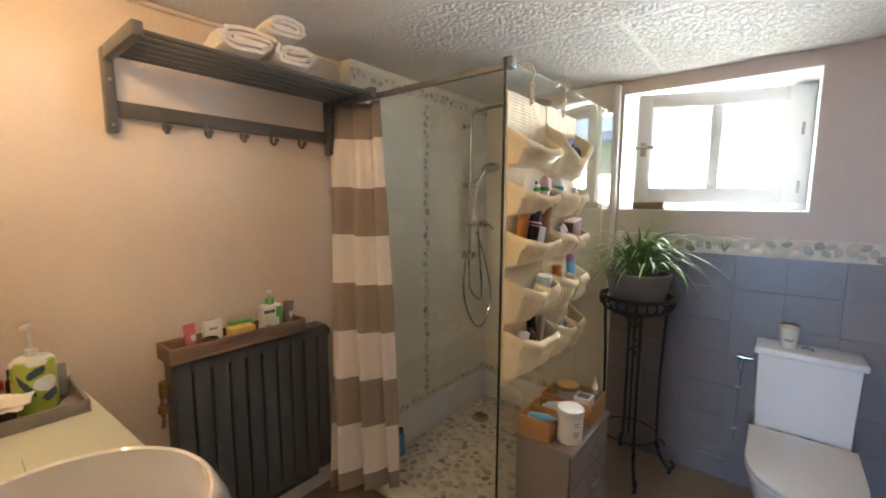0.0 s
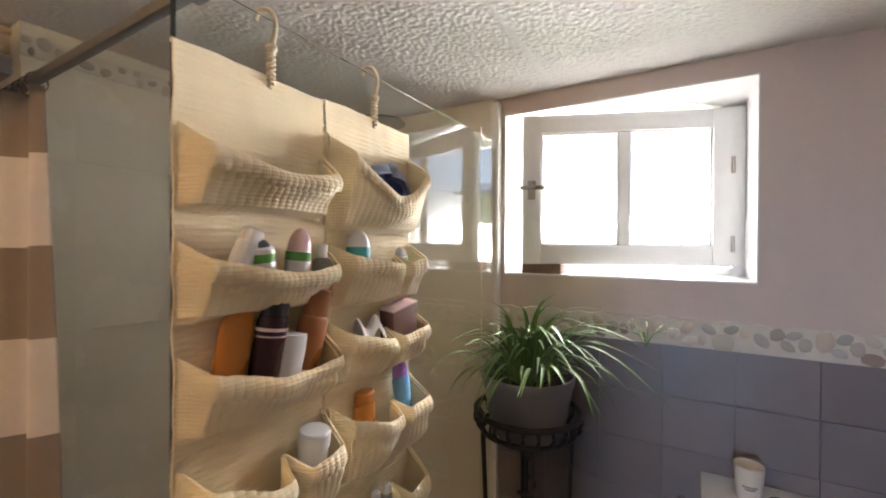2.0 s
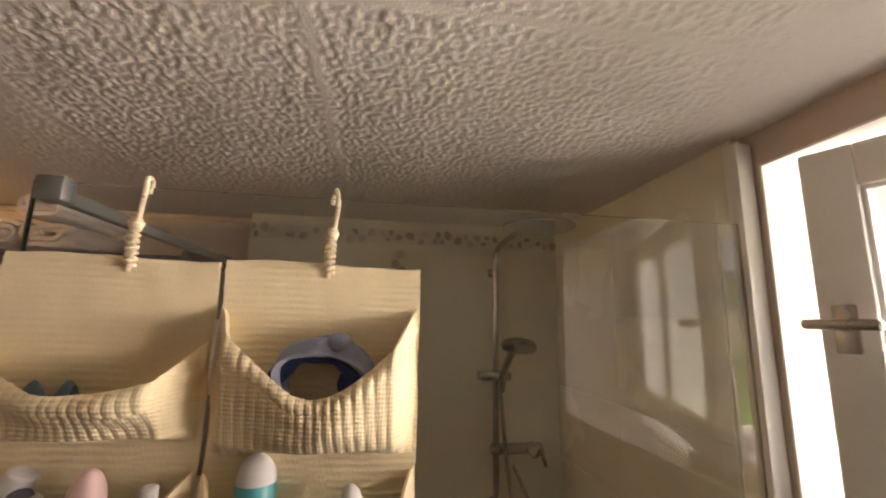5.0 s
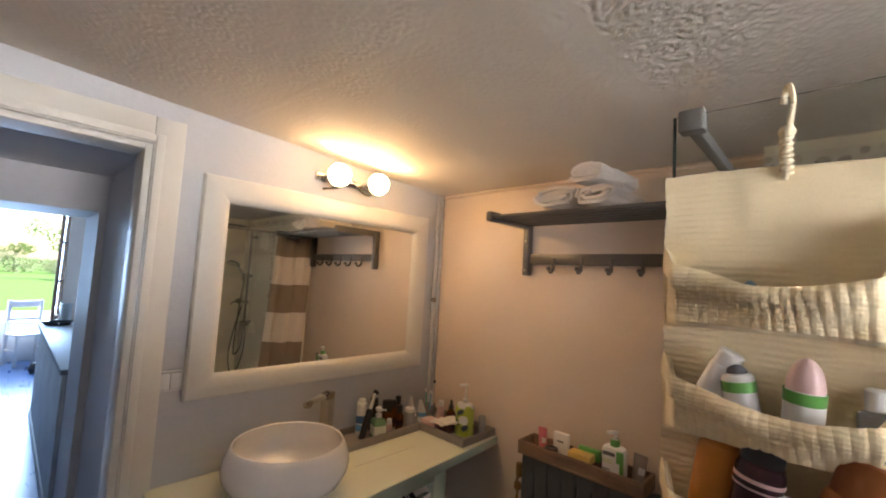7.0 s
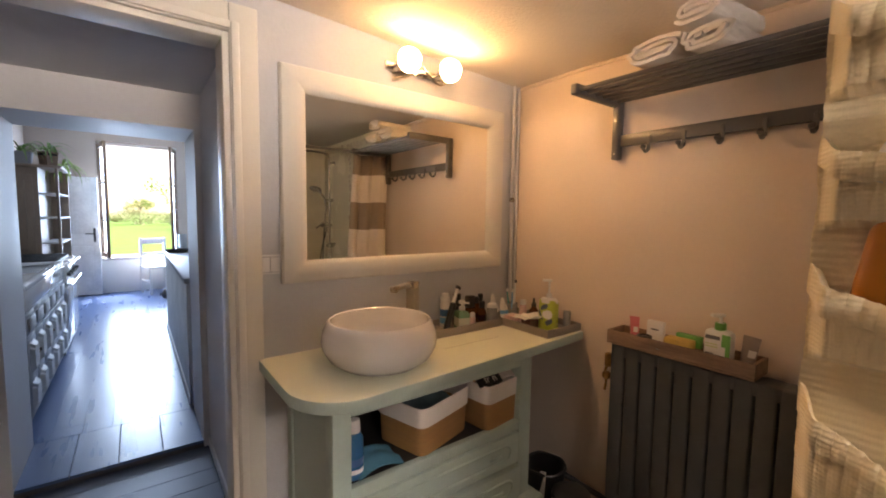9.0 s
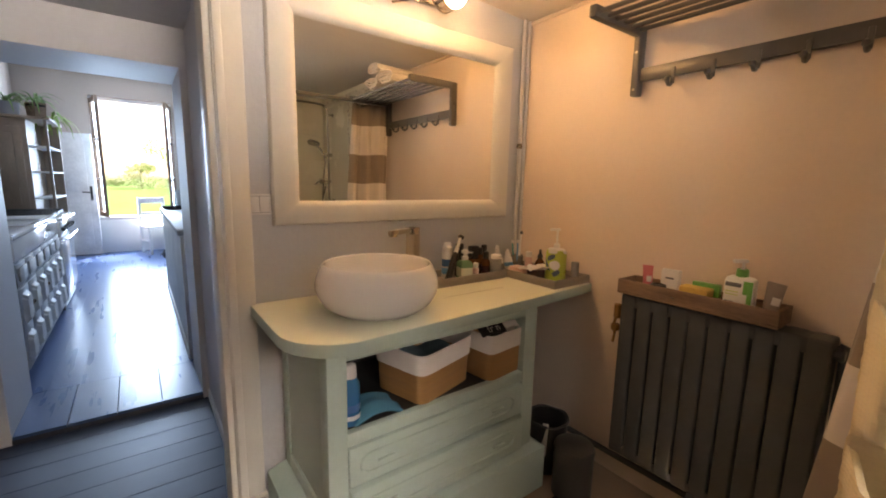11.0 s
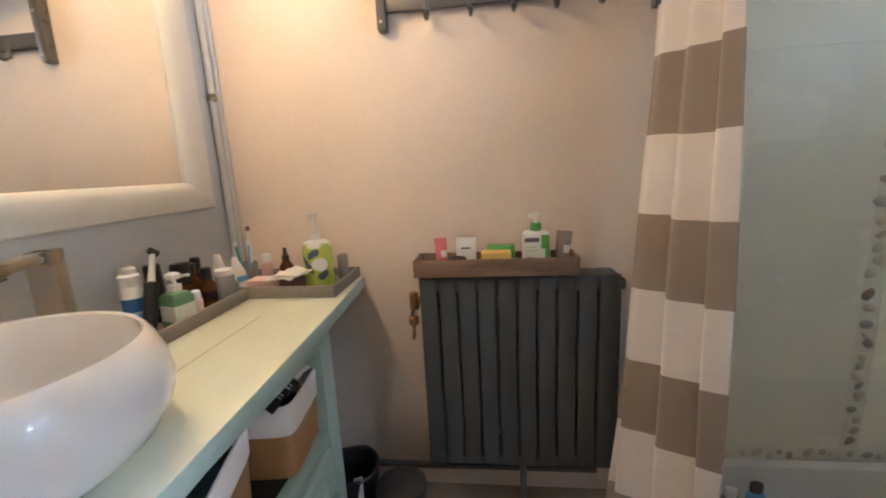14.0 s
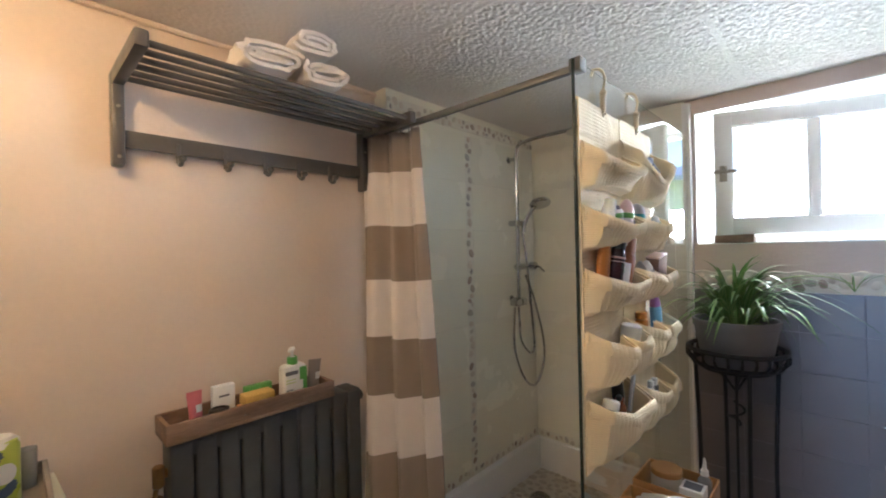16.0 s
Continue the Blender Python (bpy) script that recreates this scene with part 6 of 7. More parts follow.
# ---- things in and beside the washstand ----
def basket(cx, cy, z, w, d, h, yaw, label, inside, il, ic):
    b = thing("storage_basket", (cx, cy, z), label, "basket", group="baskets in the washstand")
    def wall(k, z0, z1, grow, m, nm):
        hw, hd = w / 2 + grow, d / 2 + grow
        def f(u, v):
            a = 2 * math.pi * u
            c, s = math.cos(a), math.sin(a)
            q = 0.22
            tp = 1 + 0.06 * ((z0 + (z1 - z0) * v) / h)
            return Vector((cx + tp * hw * math.copysign(abs(c) ** q, c), cy + tp * hd * math.copysign(abs(s) ** q, s), z + z0 + (z1 - z0) * v))
        return part(nm, sheet(f, 64, 6, thick=-0.004, close_u=True), m, b, sharp=50)
    wall(0, 0.0, h * 0.64, 0.0, WICKER, "woven_body")
    wall(0, h * 0.60, h, 0.004, TISSUE, "cloth_cuff")
    part("bottom", box(cx - w / 2 + 0.008, cx + w / 2 - 0.008, cy - d / 2 + 0.008, cy + d / 2 - 0.008, z + 0.001, z + 0.008), WICKER, b)
    b.rotation_euler = (0, 0, yaw)
    o = single("folded_cloth", (cx, cy, z + 0.01), sheet(lambda u, v: Vector((cx + (u - 0.5) * w * 0.82, cy + (v - 0.5) * d * 0.82, z + h * 0.64 + 0.02 * math.sin(5 * u + 1) * math.sin(4 * v) + 0.008 * math.sin(13 * u))), 18, 18, thick=0.02), inside, il, ic, sharp=70)
    return b


basket(-0.872, 0.098, 0.551, 0.275, 0.22, 0.18, 0.27, "bamboo basket with a white cloth rim, in the open shelf", CLOTHG, "dark green folded cloth in a basket", "cloth")
basket(-1.168, 0.125, 0.551, 0.20, 0.21, 0.185, 0.12, "bamboo basket with a white cloth rim and black printed cloth", BLACKP, "black printed cloth in a basket", "cloth")
pc = thing("printed_cloth", (-1.13, 0.13, 0.735), "black cloth with white printed lettering in a basket", "cloth")
part("cloth", sheet(lambda u, v: Vector((-1.175 + 0.125 * u, 0.06 + 0.170 * v, 0.737 + 0.75 * min(0.170 * (1 - v), 0.042) + 0.003 * math.sin(7 * u + 4 * v))), 18, 24, thick=0.005), BLACKP, pc, sharp=70)
single("folded_cloth", (-1.22, 0.12, 0.735), sheet(lambda u, v: Vector((-1.258 + 0.08 * u, 0.05 + 0.175 * v, 0.738 + 0.7 * min(0.175 * (1 - v), 0.04) + 0.008 * math.sin(math.pi * u) + 0.003 * math.sin(11 * v + 3 * u))), 14, 20, thick=0.005), TISSUE, "white folded cloth beside the printed cloth in a basket", "cloth", sharp=70)


def lettering(txt, size, m, parent, mat_, label=""):
    cu = bpy.data.curves.new("print", "FONT")
    cu.body, cu.size, cu.extrude, cu.align_x = txt, size, 0.0004, "CENTER"
    tmp = bpy.data.objects.new("t", cu)
    scene.collection.objects.link(tmp)
    me = bpy.data.meshes.new_from_object(tmp.evaluated_get(bpy.context.evaluated_depsgraph_get()))
    bpy.data.objects.remove(tmp)
    own = bmesh.new()
    own.from_mesh(me)
    bpy.data.meshes.remove(me)
    return part("print", turned(own, m), mat_, parent, label)


lettering("fr n", 0.045, Matrix.Translation((-1.112, 0.230, 0.7465)) @ Matrix.Rotation(math.pi, 4, "Z") @ Matrix.Rotation(radians(37), 4, "X"), pc, WHITEPL)
lettering("or", 0.032, Matrix.Translation((-1.112, 0.190, 0.7755)) @ Matrix.Rotation(math.pi, 4, "Z"), pc, WHITEPL)
bl = container("cleaner_bottle", "blue cleaner bottle with white trigger cap in the open shelf", "bottle", (-0.528, 0.20, 0.551), flask(0.027, 0.165, 0.5, 0.78), plastic("clear_blue_liquid", (0.05, 0.24, 0.50), 0.15, 0.3), [(0, 0.145), (0.016, 0.145), (0.018, 0.155), (0.016, 0.195), (0.009, 0.20), (0, 0.20)], WHITEPL, [(0.045, 0.07, 0.0275, BLUEP), (0.02, 0.035, 0.0275, WHITEPL)], flat=(1.1, 0.8))
single("folded_cloth", (-0.61, 0.19, 0.551), sheet(lambda u, v: Vector((-0.70 + 0.17 * u, 0.10 + 0.13 * v, 0.559 + 0.035 * math.sin(3.1 * u) * (0.6 + 0.4 * math.sin(3 * v)) + 0.005 * math.sin(11 * v))), 16, 12, thick=0.008), mat("teal_blue_cloth", (0.05, 0.20, 0.30), 0.9, var=0.2, fine=400, bump=0.4), "folded teal-blue cloth on the open shelf", "cloth", sharp=70)
bin_ = thing("pedal_bin", (-1.445, 0.39, 0.0), "small dark grey pedal bin on the floor", "bin")
part("body", lathe([(0, 0.006), (0.072, 0.006), (0.076, 0.0), (0.082, 0.006), (0.082, 0.205), (0, 0.205)], (-1.445, 0.39, 0), 36), DARKPL, bin_)
part("lid", lathe([(0.084, 0.205), (0.085, 0.212), (0.080, 0.228), (0.05, 0.240), (0, 0.243)], (-1.445, 0.39, 0), 36), DARKPL, bin_)
part("pedal", box(-1.365, -1.335, 0.37, 0.415, 0.004, 0.014, 0.003), CHROME, bin_)
hb = thing("waste_bucket", (-1.50, 0.20, 0.0), "black bucket with a white bag edge beside the washstand", "bucket")
part("body", lathe([(0, 0.0), (0.08, 0.0), (0.095, 0.24), (0.091, 0.24), (0.077, 0.006), (0, 0.006)], (-1.50, 0.20, 0), 28), BLACKP, hb)
part("bag_edge", tube([(-1.50 + 0.095 * math.cos(a), 0.20 + 0.095 * math.sin(a), 0.242 + 0.003 * math.sin(5 * a)) for a in np.linspace(0, 2 * math.pi, 33)[:-1]], 0.006, 6, closed=True), BLACKP, hb)
part("bag_fold", sheet(lambda u, v: Vector((-1.43 + 0.01 * v, 0.235 + 0.03 * u, 0.25 - 0.15 * v + 0.01 * u)), 4, 8, thick=0.004), WHITEPL, hb)

# ---- things in the tray on the radiator ----
ZR = 0.898
tb = pump_bottle("lotion_bottle", "white lotion bottle with green pump and green corner print", (-1.625, 0.845, ZR), 0.088, 0.05, 0.125, WHITEPL, [(0.30, 0.46, 0.25, 0.9, GREENP), (0.16, 0.30, 0.55, 0.9, GREENP), (-0.40, -0.10, 0.30, 0.33, MARK), (-0.40, 0.02, 0.50, 0.52, LIME), (-0.40, 0.02, 0.58, 0.60, LIME), (-0.42, 0.10, 0.72, 0.83, MARK), (-0.4, 0.1, 0.15, 0.17, LIME)], WHITEPL, 0, 0.058)
part("ring", lathe([(0.0145, 0.121), (0.018, 0.122), (0.0175, 0.146), (0.0145, 0.149)], (-1.625, 0.845, ZR), 24), GREENP, tb, "bright green screw collar")
def crimped_tube(name, label, at, r, h, body, cap, lean=0.0):
    """A squeeze tube standing on its cap, pressed flat to a broad seam at its top."""
    c = thing(name, at, label, "tube")
    x, y, z = at

    def f(u, v):
        a = 2 * math.pi * u
        return Vector((x + r * 0.7 * math.cos(a) * max(1 - v ** 1.5, 0.04), y + r * math.sin(a) * (1 + 0.22 * v), z + 0.02 + (h - 0.02) * v))
    part("body", sheet(f, 28, 12, close_u=True), body, c)
    part("seam", box(x - 0.0015, x + 0.0015, y - r * 1.21, y + r * 1.21, z + h - 0.010, z + h + 0.001, 0.0005), body, c)
    part("cap", lathe(stopper(r * 0.85, 0, 0.021), at, 20, sx=0.8), cap, c)
    part("band", sheet(lambda u, v: f(0.09 + 0.0 * u - 0.18 * (u - 0.5), 0.30 + 0.25 * v) + Vector((0.0008, 0, 0)), 8, 3), WHITEPL if body is not WHITEPL else SKYP, c, "printed panel")
    c.rotation_euler = (radians(lean), 0, 0)
    return c


crimped_tube("cream_tube", "grey-brown cream tube standing beside the lotion bottle", (-1.635, 0.925, ZR), 0.021, 0.118, TAUPEF, BLACKP, -6)
sp = thing("kitchen_sponge", (-1.62, 0.715, ZR), "yellow sponge with green scouring pad on edge of the tray", "sponge")
part("sponge", box(-1.64, -1.585, 0.67, 0.765, ZR + 0.03, ZR + 0.062, 0.005), SPONGEY, sp)
part("scouring_pad", box(-1.665, -1.641, 0.69, 0.78, ZR + 0.03, ZR + 0.075, 0.004), GREENP, sp)
part("soap_block", box(-1.64, -1.59, 0.66, 0.74, ZR, ZR + 0.029, 0.004), BAMBOO, sp)
wc = thing("white_carton", (-1.63, 0.618, ZR), "small white card carton in the wooden tray", "box")
part("carton", box(-1.645, -1.62, 0.588, 0.652, ZR, ZR + 0.105, 0.002), WHITEPL, wc)
part("print", box(-1.6198, -1.6192, 0.605, 0.635, ZR + 0.07, ZR + 0.076), MARK, wc)
container("small_pot", "small black open jar in the wooden tray", "jar", (-1.59, 0.595, ZR), [(0, 0), (0.024, 0), (0.025, 0.03), (0.028, 0.034), (0.028, 0.048), (0.02, 0.05), (0.02, 0.044), (0, 0.044)], BLACKP)
crimped_tube("pink_tube", "short pink tube standing in the wooden tray", (-1.62, 0.542, ZR), 0.017, 0.108, PINKP, PALEPINK, 3)
for x, y, m, cm, lab, h in ((-1.565, 1.50, WHITEPL, REDP, "white shampoo bottle with red cap on the shower floor", 0.085), (-1.555, 1.565, CLEARP, WHITEPL, "pale shampoo bottle on the shower floor", 0.10), (-1.545, 1.635, SKYP, MARK, "grey-blue shampoo bottle on the shower floor", 0.13)):
    container("shampoo_bottle", lab, "bottle", (x, y - 0.11, 0.035), flask(0.024, h, 0.5, 0.85), m, stopper(0.016, h - 0.002, h + 0.028), cm, flat=(0.8, 1.2))

# ---- kitchen ----
FZ = 0.05


def make_kitchen_window():
    w = thing("window_2", (KX0, -7.4, KZ0), "tall open wooden kitchen window onto the garden", "window", kind="structure")
    for x0, x1 in ((KX0, KX0 + 0.05), (KX1 - 0.05, KX1)):
        part("window_frame", box(x0, x1, -7.52, -7.46, KZ0, KZ1, 0.004), WHITEP, w)
    part("window_frame", box(KX0 + 0.05, KX1 - 0.05, -7.52, -7.46, KZ1 - 0.05, KZ1, 0.004), WHITEP, w)
    part("window_sill", box(KX0 - 0.04, KX1 + 0.04, -7.46, -7.37, KZ0 - 0.03, KZ0 + 0.002, 0.006), WHITEP, w)
    for hx, s in ((KX0 + 0.02, -1), (KX1 - 0.02, 1)):
        m = Matrix.Translation((hx, -7.42, 0)) @ Matrix.Rotation(s * radians(12), 4, "Z")
        c = part("casement", turned(box(-0.02, 0.02, 0.0, 0.05, KZ0 + 0.03, KZ1 - 0.05, 0.004), m), FRAMEW, w, "dark brown casement swung inwards")
        part("stile", turned(box(-0.02, 0.02, 0.44, 0.49, KZ0 + 0.03, KZ1 - 0.05, 0.004), m), FRAMEW, c)
        for z0, z1 in ((KZ0 + 0.03, KZ0 + 0.10), (1.25, 1.28), (1.85, 1.88), (KZ1 - 0.12, KZ1 - 0.05)):
            part("rail", turned(box(-0.018, 0.018, 0.05, 0.44, z0, z1, 0.003), m), FRAMEW, c)
        for z0, z1 in ((KZ0 + 0.10, 1.25), (1.28, 1.85), (1.88, KZ1 - 0.12)):
            g = part("pane", turned(box(-0.002, 0.002, 0.048, 0.442, z0 - 0.002, z1 + 0.002), m), GLASS, c)
            g.visible_shadow = False


make_kitchen_window()


def make_cabinet(y0, y1, group):
    c = thing("sink_cabinet", (0.9, (y0 + y1) / 2, FZ), "grey-white kitchen base cabinet with raised door panels", "cabinet", group)
    x0 = 0.575
    part("body", box(x0, 1.28, y0 + 0.004, y1 - 0.004, FZ + 0.08, 0.80, 0.003), GREYCAB, c)
    part("plinth", box(x0 + 0.05, 1.28, y0 + 0.004, y1 - 0.004, FZ, FZ + 0.079), BLACKP, c)
    w = (y1 - y0) / 2
    for k in range(2):
        a, b = y0 + k * w + 0.008, y0 + (k + 1) * w - 0.008
        dr = part("drawer_front", box(x0 - 0.02, x0, a, b, 0.645, 0.785, 0.005), GREYCAB, c)
        part("raised_panel", box(x0 - 0.032, x0 - 0.02, a + 0.035, b - 0.035, 0.672, 0.758, 0.008), DISTRESS, dr)
        d = part("door", box(x0 - 0.02, x0, a, b, FZ + 0.09, 0.635, 0.005), GREYCAB, c)
        for z0, z1 in ((FZ + 0.12, 0.36), (0.40, 0.61)):
            zc, yc, hh, hw = (z0 + z1) / 2, (a + b) / 2, (z1 - z0) / 2, (b - a) / 2 - 0.03
            o = []
            for t in np.linspace(0, 2 * math.pi, 25)[:-1]:
                q = 1 - 0.32 * math.cos(4 * t) ** 2 * 0.6
                o.append((yc + hw * q * math.copysign(abs(math.cos(t)) ** 0.6, math.cos(t)), zc + hh * q * math.copysign(abs(math.sin(t)) ** 0.6, math.sin(t))))
            own = bmesh.new()
            f0 = [own.verts.new((x0 - 0.02, y, z)) for y, z in o]
            f1 = [own.verts.new((x0 - 0.042, yc + (y - yc) * 0.72, zc + (z - zc) * 0.78)) for y, z in o]
            for i in range(24):
                own.faces.new((f0[i], f0[(i + 1) % 24], f1[(i + 1) % 24], f1[i]))
            own.faces.new(f1)
            part("carved_panel", own, DISTRESS, d)
        part("knob", lathe([(0, 0.022), (0.010, 0.018), (0.012, 0.010), (0.005, 0.004), (0.005, 0)], (x0 - 0.02, b - 0.02 if k == 0 else a + 0.02, 0.50), 12, axis=(-1, 0, 0)), DARKWOOD, d)


for y0, y1 in ((-2.55, -2.0), (-3.10, -2.55), (-3.65, -3.10)):
    make_cabinet(y0, y1, "base cabinets")
sk = thing("kitchen_sink", (0.9, -2.8, 0.80), "large white ceramic sink and drainer on the cabinets", "sink")
part("slab", box(0.55, 1.28, -3.65, -2.0, 0.80, 0.925, 0.012), CERAM, sk)
for a in ((0.55, 1.28, -3.65, -3.60), (0.55, 1.28, -2.05, -2.0), (0.55, 0.60, -3.60, -2.05), (1.22, 1.28, -3.60, -2.05)):
    part("rim", box(*a, 0.925, 0.955, 0.008), CERAM, sk)
tp = thing("kitchen_tap", (1.2, -2.7, 0.925), "chrome kitchen tap behind the sink", "tap")
part("spout", tube(smooth_path([(1.19, -2.7, 0.925), (1.19, -2.7, 1.12), (1.14, -2.7, 1.18), (1.06, -2.7, 1.15), (1.04, -2.7, 1.10)], 6), 0.012, 10), CHROME, tp)


def make_stove():
    s = thing("gas_stove", (0.9, -4.2, FZ), "black and white gas range cooker with iron grates", "stove")
    part("body", box(0.575, 1.26, -4.62, -3.72, FZ + 0.02, 0.90, 0.006), BLACKP, s)
    part("side_panel", box(0.57, 1.26, -3.72, -3.68, FZ + 0.02, 0.94, 0.004), BLACKP, s)
    part("oven_door", box(0.545, 0.575, -4.58, -3.76, 0.18, 0.68, 0.008), CERAM, s)
    part("control_panel", box(0.545, 0.575, -4.60, -3.74, 0.74, 0.885, 0.006), CERAM, s)
    part("rail", cyl((0.51, -4.58, 0.72), (0.51, -3.74, 0.72), 0.011, 12), CHROME, s)
    part("rail", cyl((0.52, -4.60, 0.90), (0.52, -3.72, 0.90), 0.009, 12), CHROME, s)
    for y in (-4.56, -3.76):
        part("rail_post", cyl((0.51, y, 0.72), (0.56, y, 0.72), 0.007, 8), CHROME, s)
    for k in range(5):
        part("knob", cyl((0.545, -4.5 + 0.17 * k, 0.81), (0.515, -4.5 + 0.17 * k, 0.81), 0.02, 14, bev=0.004), BLACKP, s)
    part("hob", box(0.55, 1.26, -4.62, -3.70, 0.90, 0.915, 0.004), STEEL, s)
    for k in range(4):
        g = None
        y = -4.55 + 0.22 * k
        for q in np.linspace(0, 0.17, 4):
            g = box(0.60, 1.20, y + q, y + q + 0.012, 0.945, 0.957, 0.002, bm=g)
        for q in (0.60, 0.80, 1.0, 1.19):
            box(q, q + 0.012, y, y + 0.18, 0.92, 0.946, bm=g)
        part("grate", g, IRON, s)


make_stove()


def make_hutch():
    h = thing("kitchen_dresser", (0.92, -5.1, FZ), "dark wooden dresser with open end shelves", "dresser")
    x0, x1, y0, y1, z1 = 0.655, 1.25, -5.5, -4.66, 1.86
    part("side_panel", box(x0 + 0.16, x1, y1 - 0.02, y1, FZ, z1, 0.003), DARKWOOD, h)
    part("side_panel", box(x0, x1, y0, y0 + 0.02, FZ, z1, 0.003), DARKWOOD, h)
    part("front_post", box(x0, x0 + 0.025, y1 - 0.03, y1, FZ, z1, 0.003), DARKWOOD, h)
    part("back_panel", box(x0 + 0.16, x0 + 0.175, y0 + 0.02, y1 - 0.02, FZ, z1), DARKWOOD, h)
    part("door_frame", box(x0 + 0.20, x1 - 0.04, y1, y1 + 0.012, FZ + 0.08, z1 - 0.08, 0.004), DARKWOOD, h)
    part("raised_panel", box(x0 + 0.26, x1 - 0.10, y1 + 0.012, y1 + 0.02, FZ + 0.95, z1 - 0.14, 0.006), DARKWOOD, h)
    for z in (0.75, 1.05, 1.32, 1.58):
        part("shelf", box(x0 + 0.002, x0 + 0.16, y0 + 0.02, y1 - 0.005, z, z + 0.018, 0.002), DISTRESS, h)
    part("cornice", box(x0 - 0.03, x1, y0 - 0.02, y1 + 0.03, z1, z1 + 0.03, 0.008), DARKWOOD, h)


make_hutch()
for x, y, r, h, m, lab in ((0.95, -4.78, 0.10, 0.13, POT, "round dark pot on the dresser"), (0.74, -4.80, 0.085, 0.15, OLDWOOD, "square brown planter on the dresser")):
    q = thing("planter", (x, y, 1.89), lab, "planter")
    part("pot", lathe([(0, 0), (r * 0.85, 0), (r, h), (r * 0.92, h), (r * 0.8, 0.02), (0, 0.02)], (x, y, 1.89), 20 if m is POT else 4), m, q)
    part("soil", lathe([(0, h - 0.02), (r * 0.9, h - 0.02), (r * 0.9, h - 0.04), (0, h - 0.04)], (x, y, 1.89), 16), SOIL, q)
    pl = thing("house_plant", (x, y, 1.89 + h - 0.02), "small green house plant on the dresser", "plant", group="house plants")
    rr = random.Random(int(x * 100))
    me = leaf_mesh(0.30, 1.0, 0.012, 0.1)
    for k in range(26):
        ob = new("leaf", me)
        ob.parent = pl
        ob.matrix_basis = Matrix.Rotation(rr.uniform(0, 6.28), 4, "Z") @ Matrix.Rotation(rr.uniform(-0.8, 0.1), 4, "Y") @ Matrix.Scale(rr.uniform(0.5, 1.0), 4)
fern = thing("fern", (0.60, -5.3, 1.89), "yellow-green fern hanging from the dresser", "plant")
fm = leaf_mesh(0.36, 1.2, 0.016, 0.1)
fm.materials[0] = mat("fern_green", (0.25, 0.42, 0.08), 0.5, var=0.3)
rr = random.Random(3)
for k in range(30):
    ob = new("leaf", fm)
    ob.parent = fern
    ob.matrix_basis = Matrix.Translation((0.08, 0, 0)) @ Matrix.Rotation(rr.uniform(0, 6.28), 4, "Z") @ Matrix.Rotation(rr.uniform(-0.7, 0.2), 4, "Y") @ Matrix.Scale(rr.uniform(0.5, 0.9), 4)

dl = thing("door_2", (0.70, -7.28, FZ), "distressed white wooden door standing open", "door", kind="structure")
m = Matrix.Translation((0.47, -7.25, 0)) @ Matrix.Rotation(radians(-8), 4, "Z")
part("leaf", turned(box(0, 0.45, -0.02, 0.02, FZ + 0.01, 1.945, 0.004), m), DISTRESS, dl)
for z0, z1 in ((0.2, 0.85), (1.05, 1.82)):
    part("panel", turned(box(0.09, 0.36, 0.02, 0.028, z0, z1, 0.006), m), DISTRESS, dl)
hh = turned(box(0.045, 0.075, 0.02, 0.028, 0.92, 1.14, 0.003), m)
merge(hh, turned(box(0.05, 0.17, 0.045, 0.058, 1.04, 1.058, 0.004), m))
merge(hh, turned(box(0.053, 0.067, 0.02, 0.058, 1.04, 1.058, 0.002), m))
part("door_handle", hh, IRON, dl, "black iron door handle")

ct = thing("kitchen_counter", (-0.55, -3.1, FZ), "white panelled kitchen counter with grey worktop", "counter")
part("panel", box(-0.85, -0.262, -4.34, -1.90, FZ, 0.925, 0.004), DISTRESS, ct)
for k in range(12):
    part("board", box(-0.262, -0.254, -4.33 + 0.2 * k, -4.135 + 0.2 * k, FZ + 0.06, 0.90, 0.003), DISTRESS, ct)
part("worktop", box(-0.88, -0.235, -4.37, -1.88, 0.925, 0.96, 0.006), GREYCAB, ct)
part("skirting", box(-0.254, -0.244, -4.34, -1.90, FZ, FZ + 0.07, 0.003), DISTRESS, ct)
pn = thing("frying_pan", (-0.36, -4.1, 0.96), "black pan on the kitchen counter", "pan")
part("body", lathe([(0, 0.004), (0.09, 0.0), (0.12, 0.035), (0.115, 0.035), (0.088, 0.006), (0, 0.01)], (-0.36, -4.1, 0.96), 24), IRON, pn)
part("handle", cyl((-0.36, -3.99, 0.985), (-0.34, -3.82, 1.0), 0.009, 8), BLACKP, pn)
vs = container("glass_vase", "small clear vase on the kitchen counter", "vase", (-0.42, -4.25, 0.96), [(0, 0), (0.05, 0), (0.05, 0.20), (0.046, 0.20), (0.045, 0.006), (0, 0.006)], CLEARP)


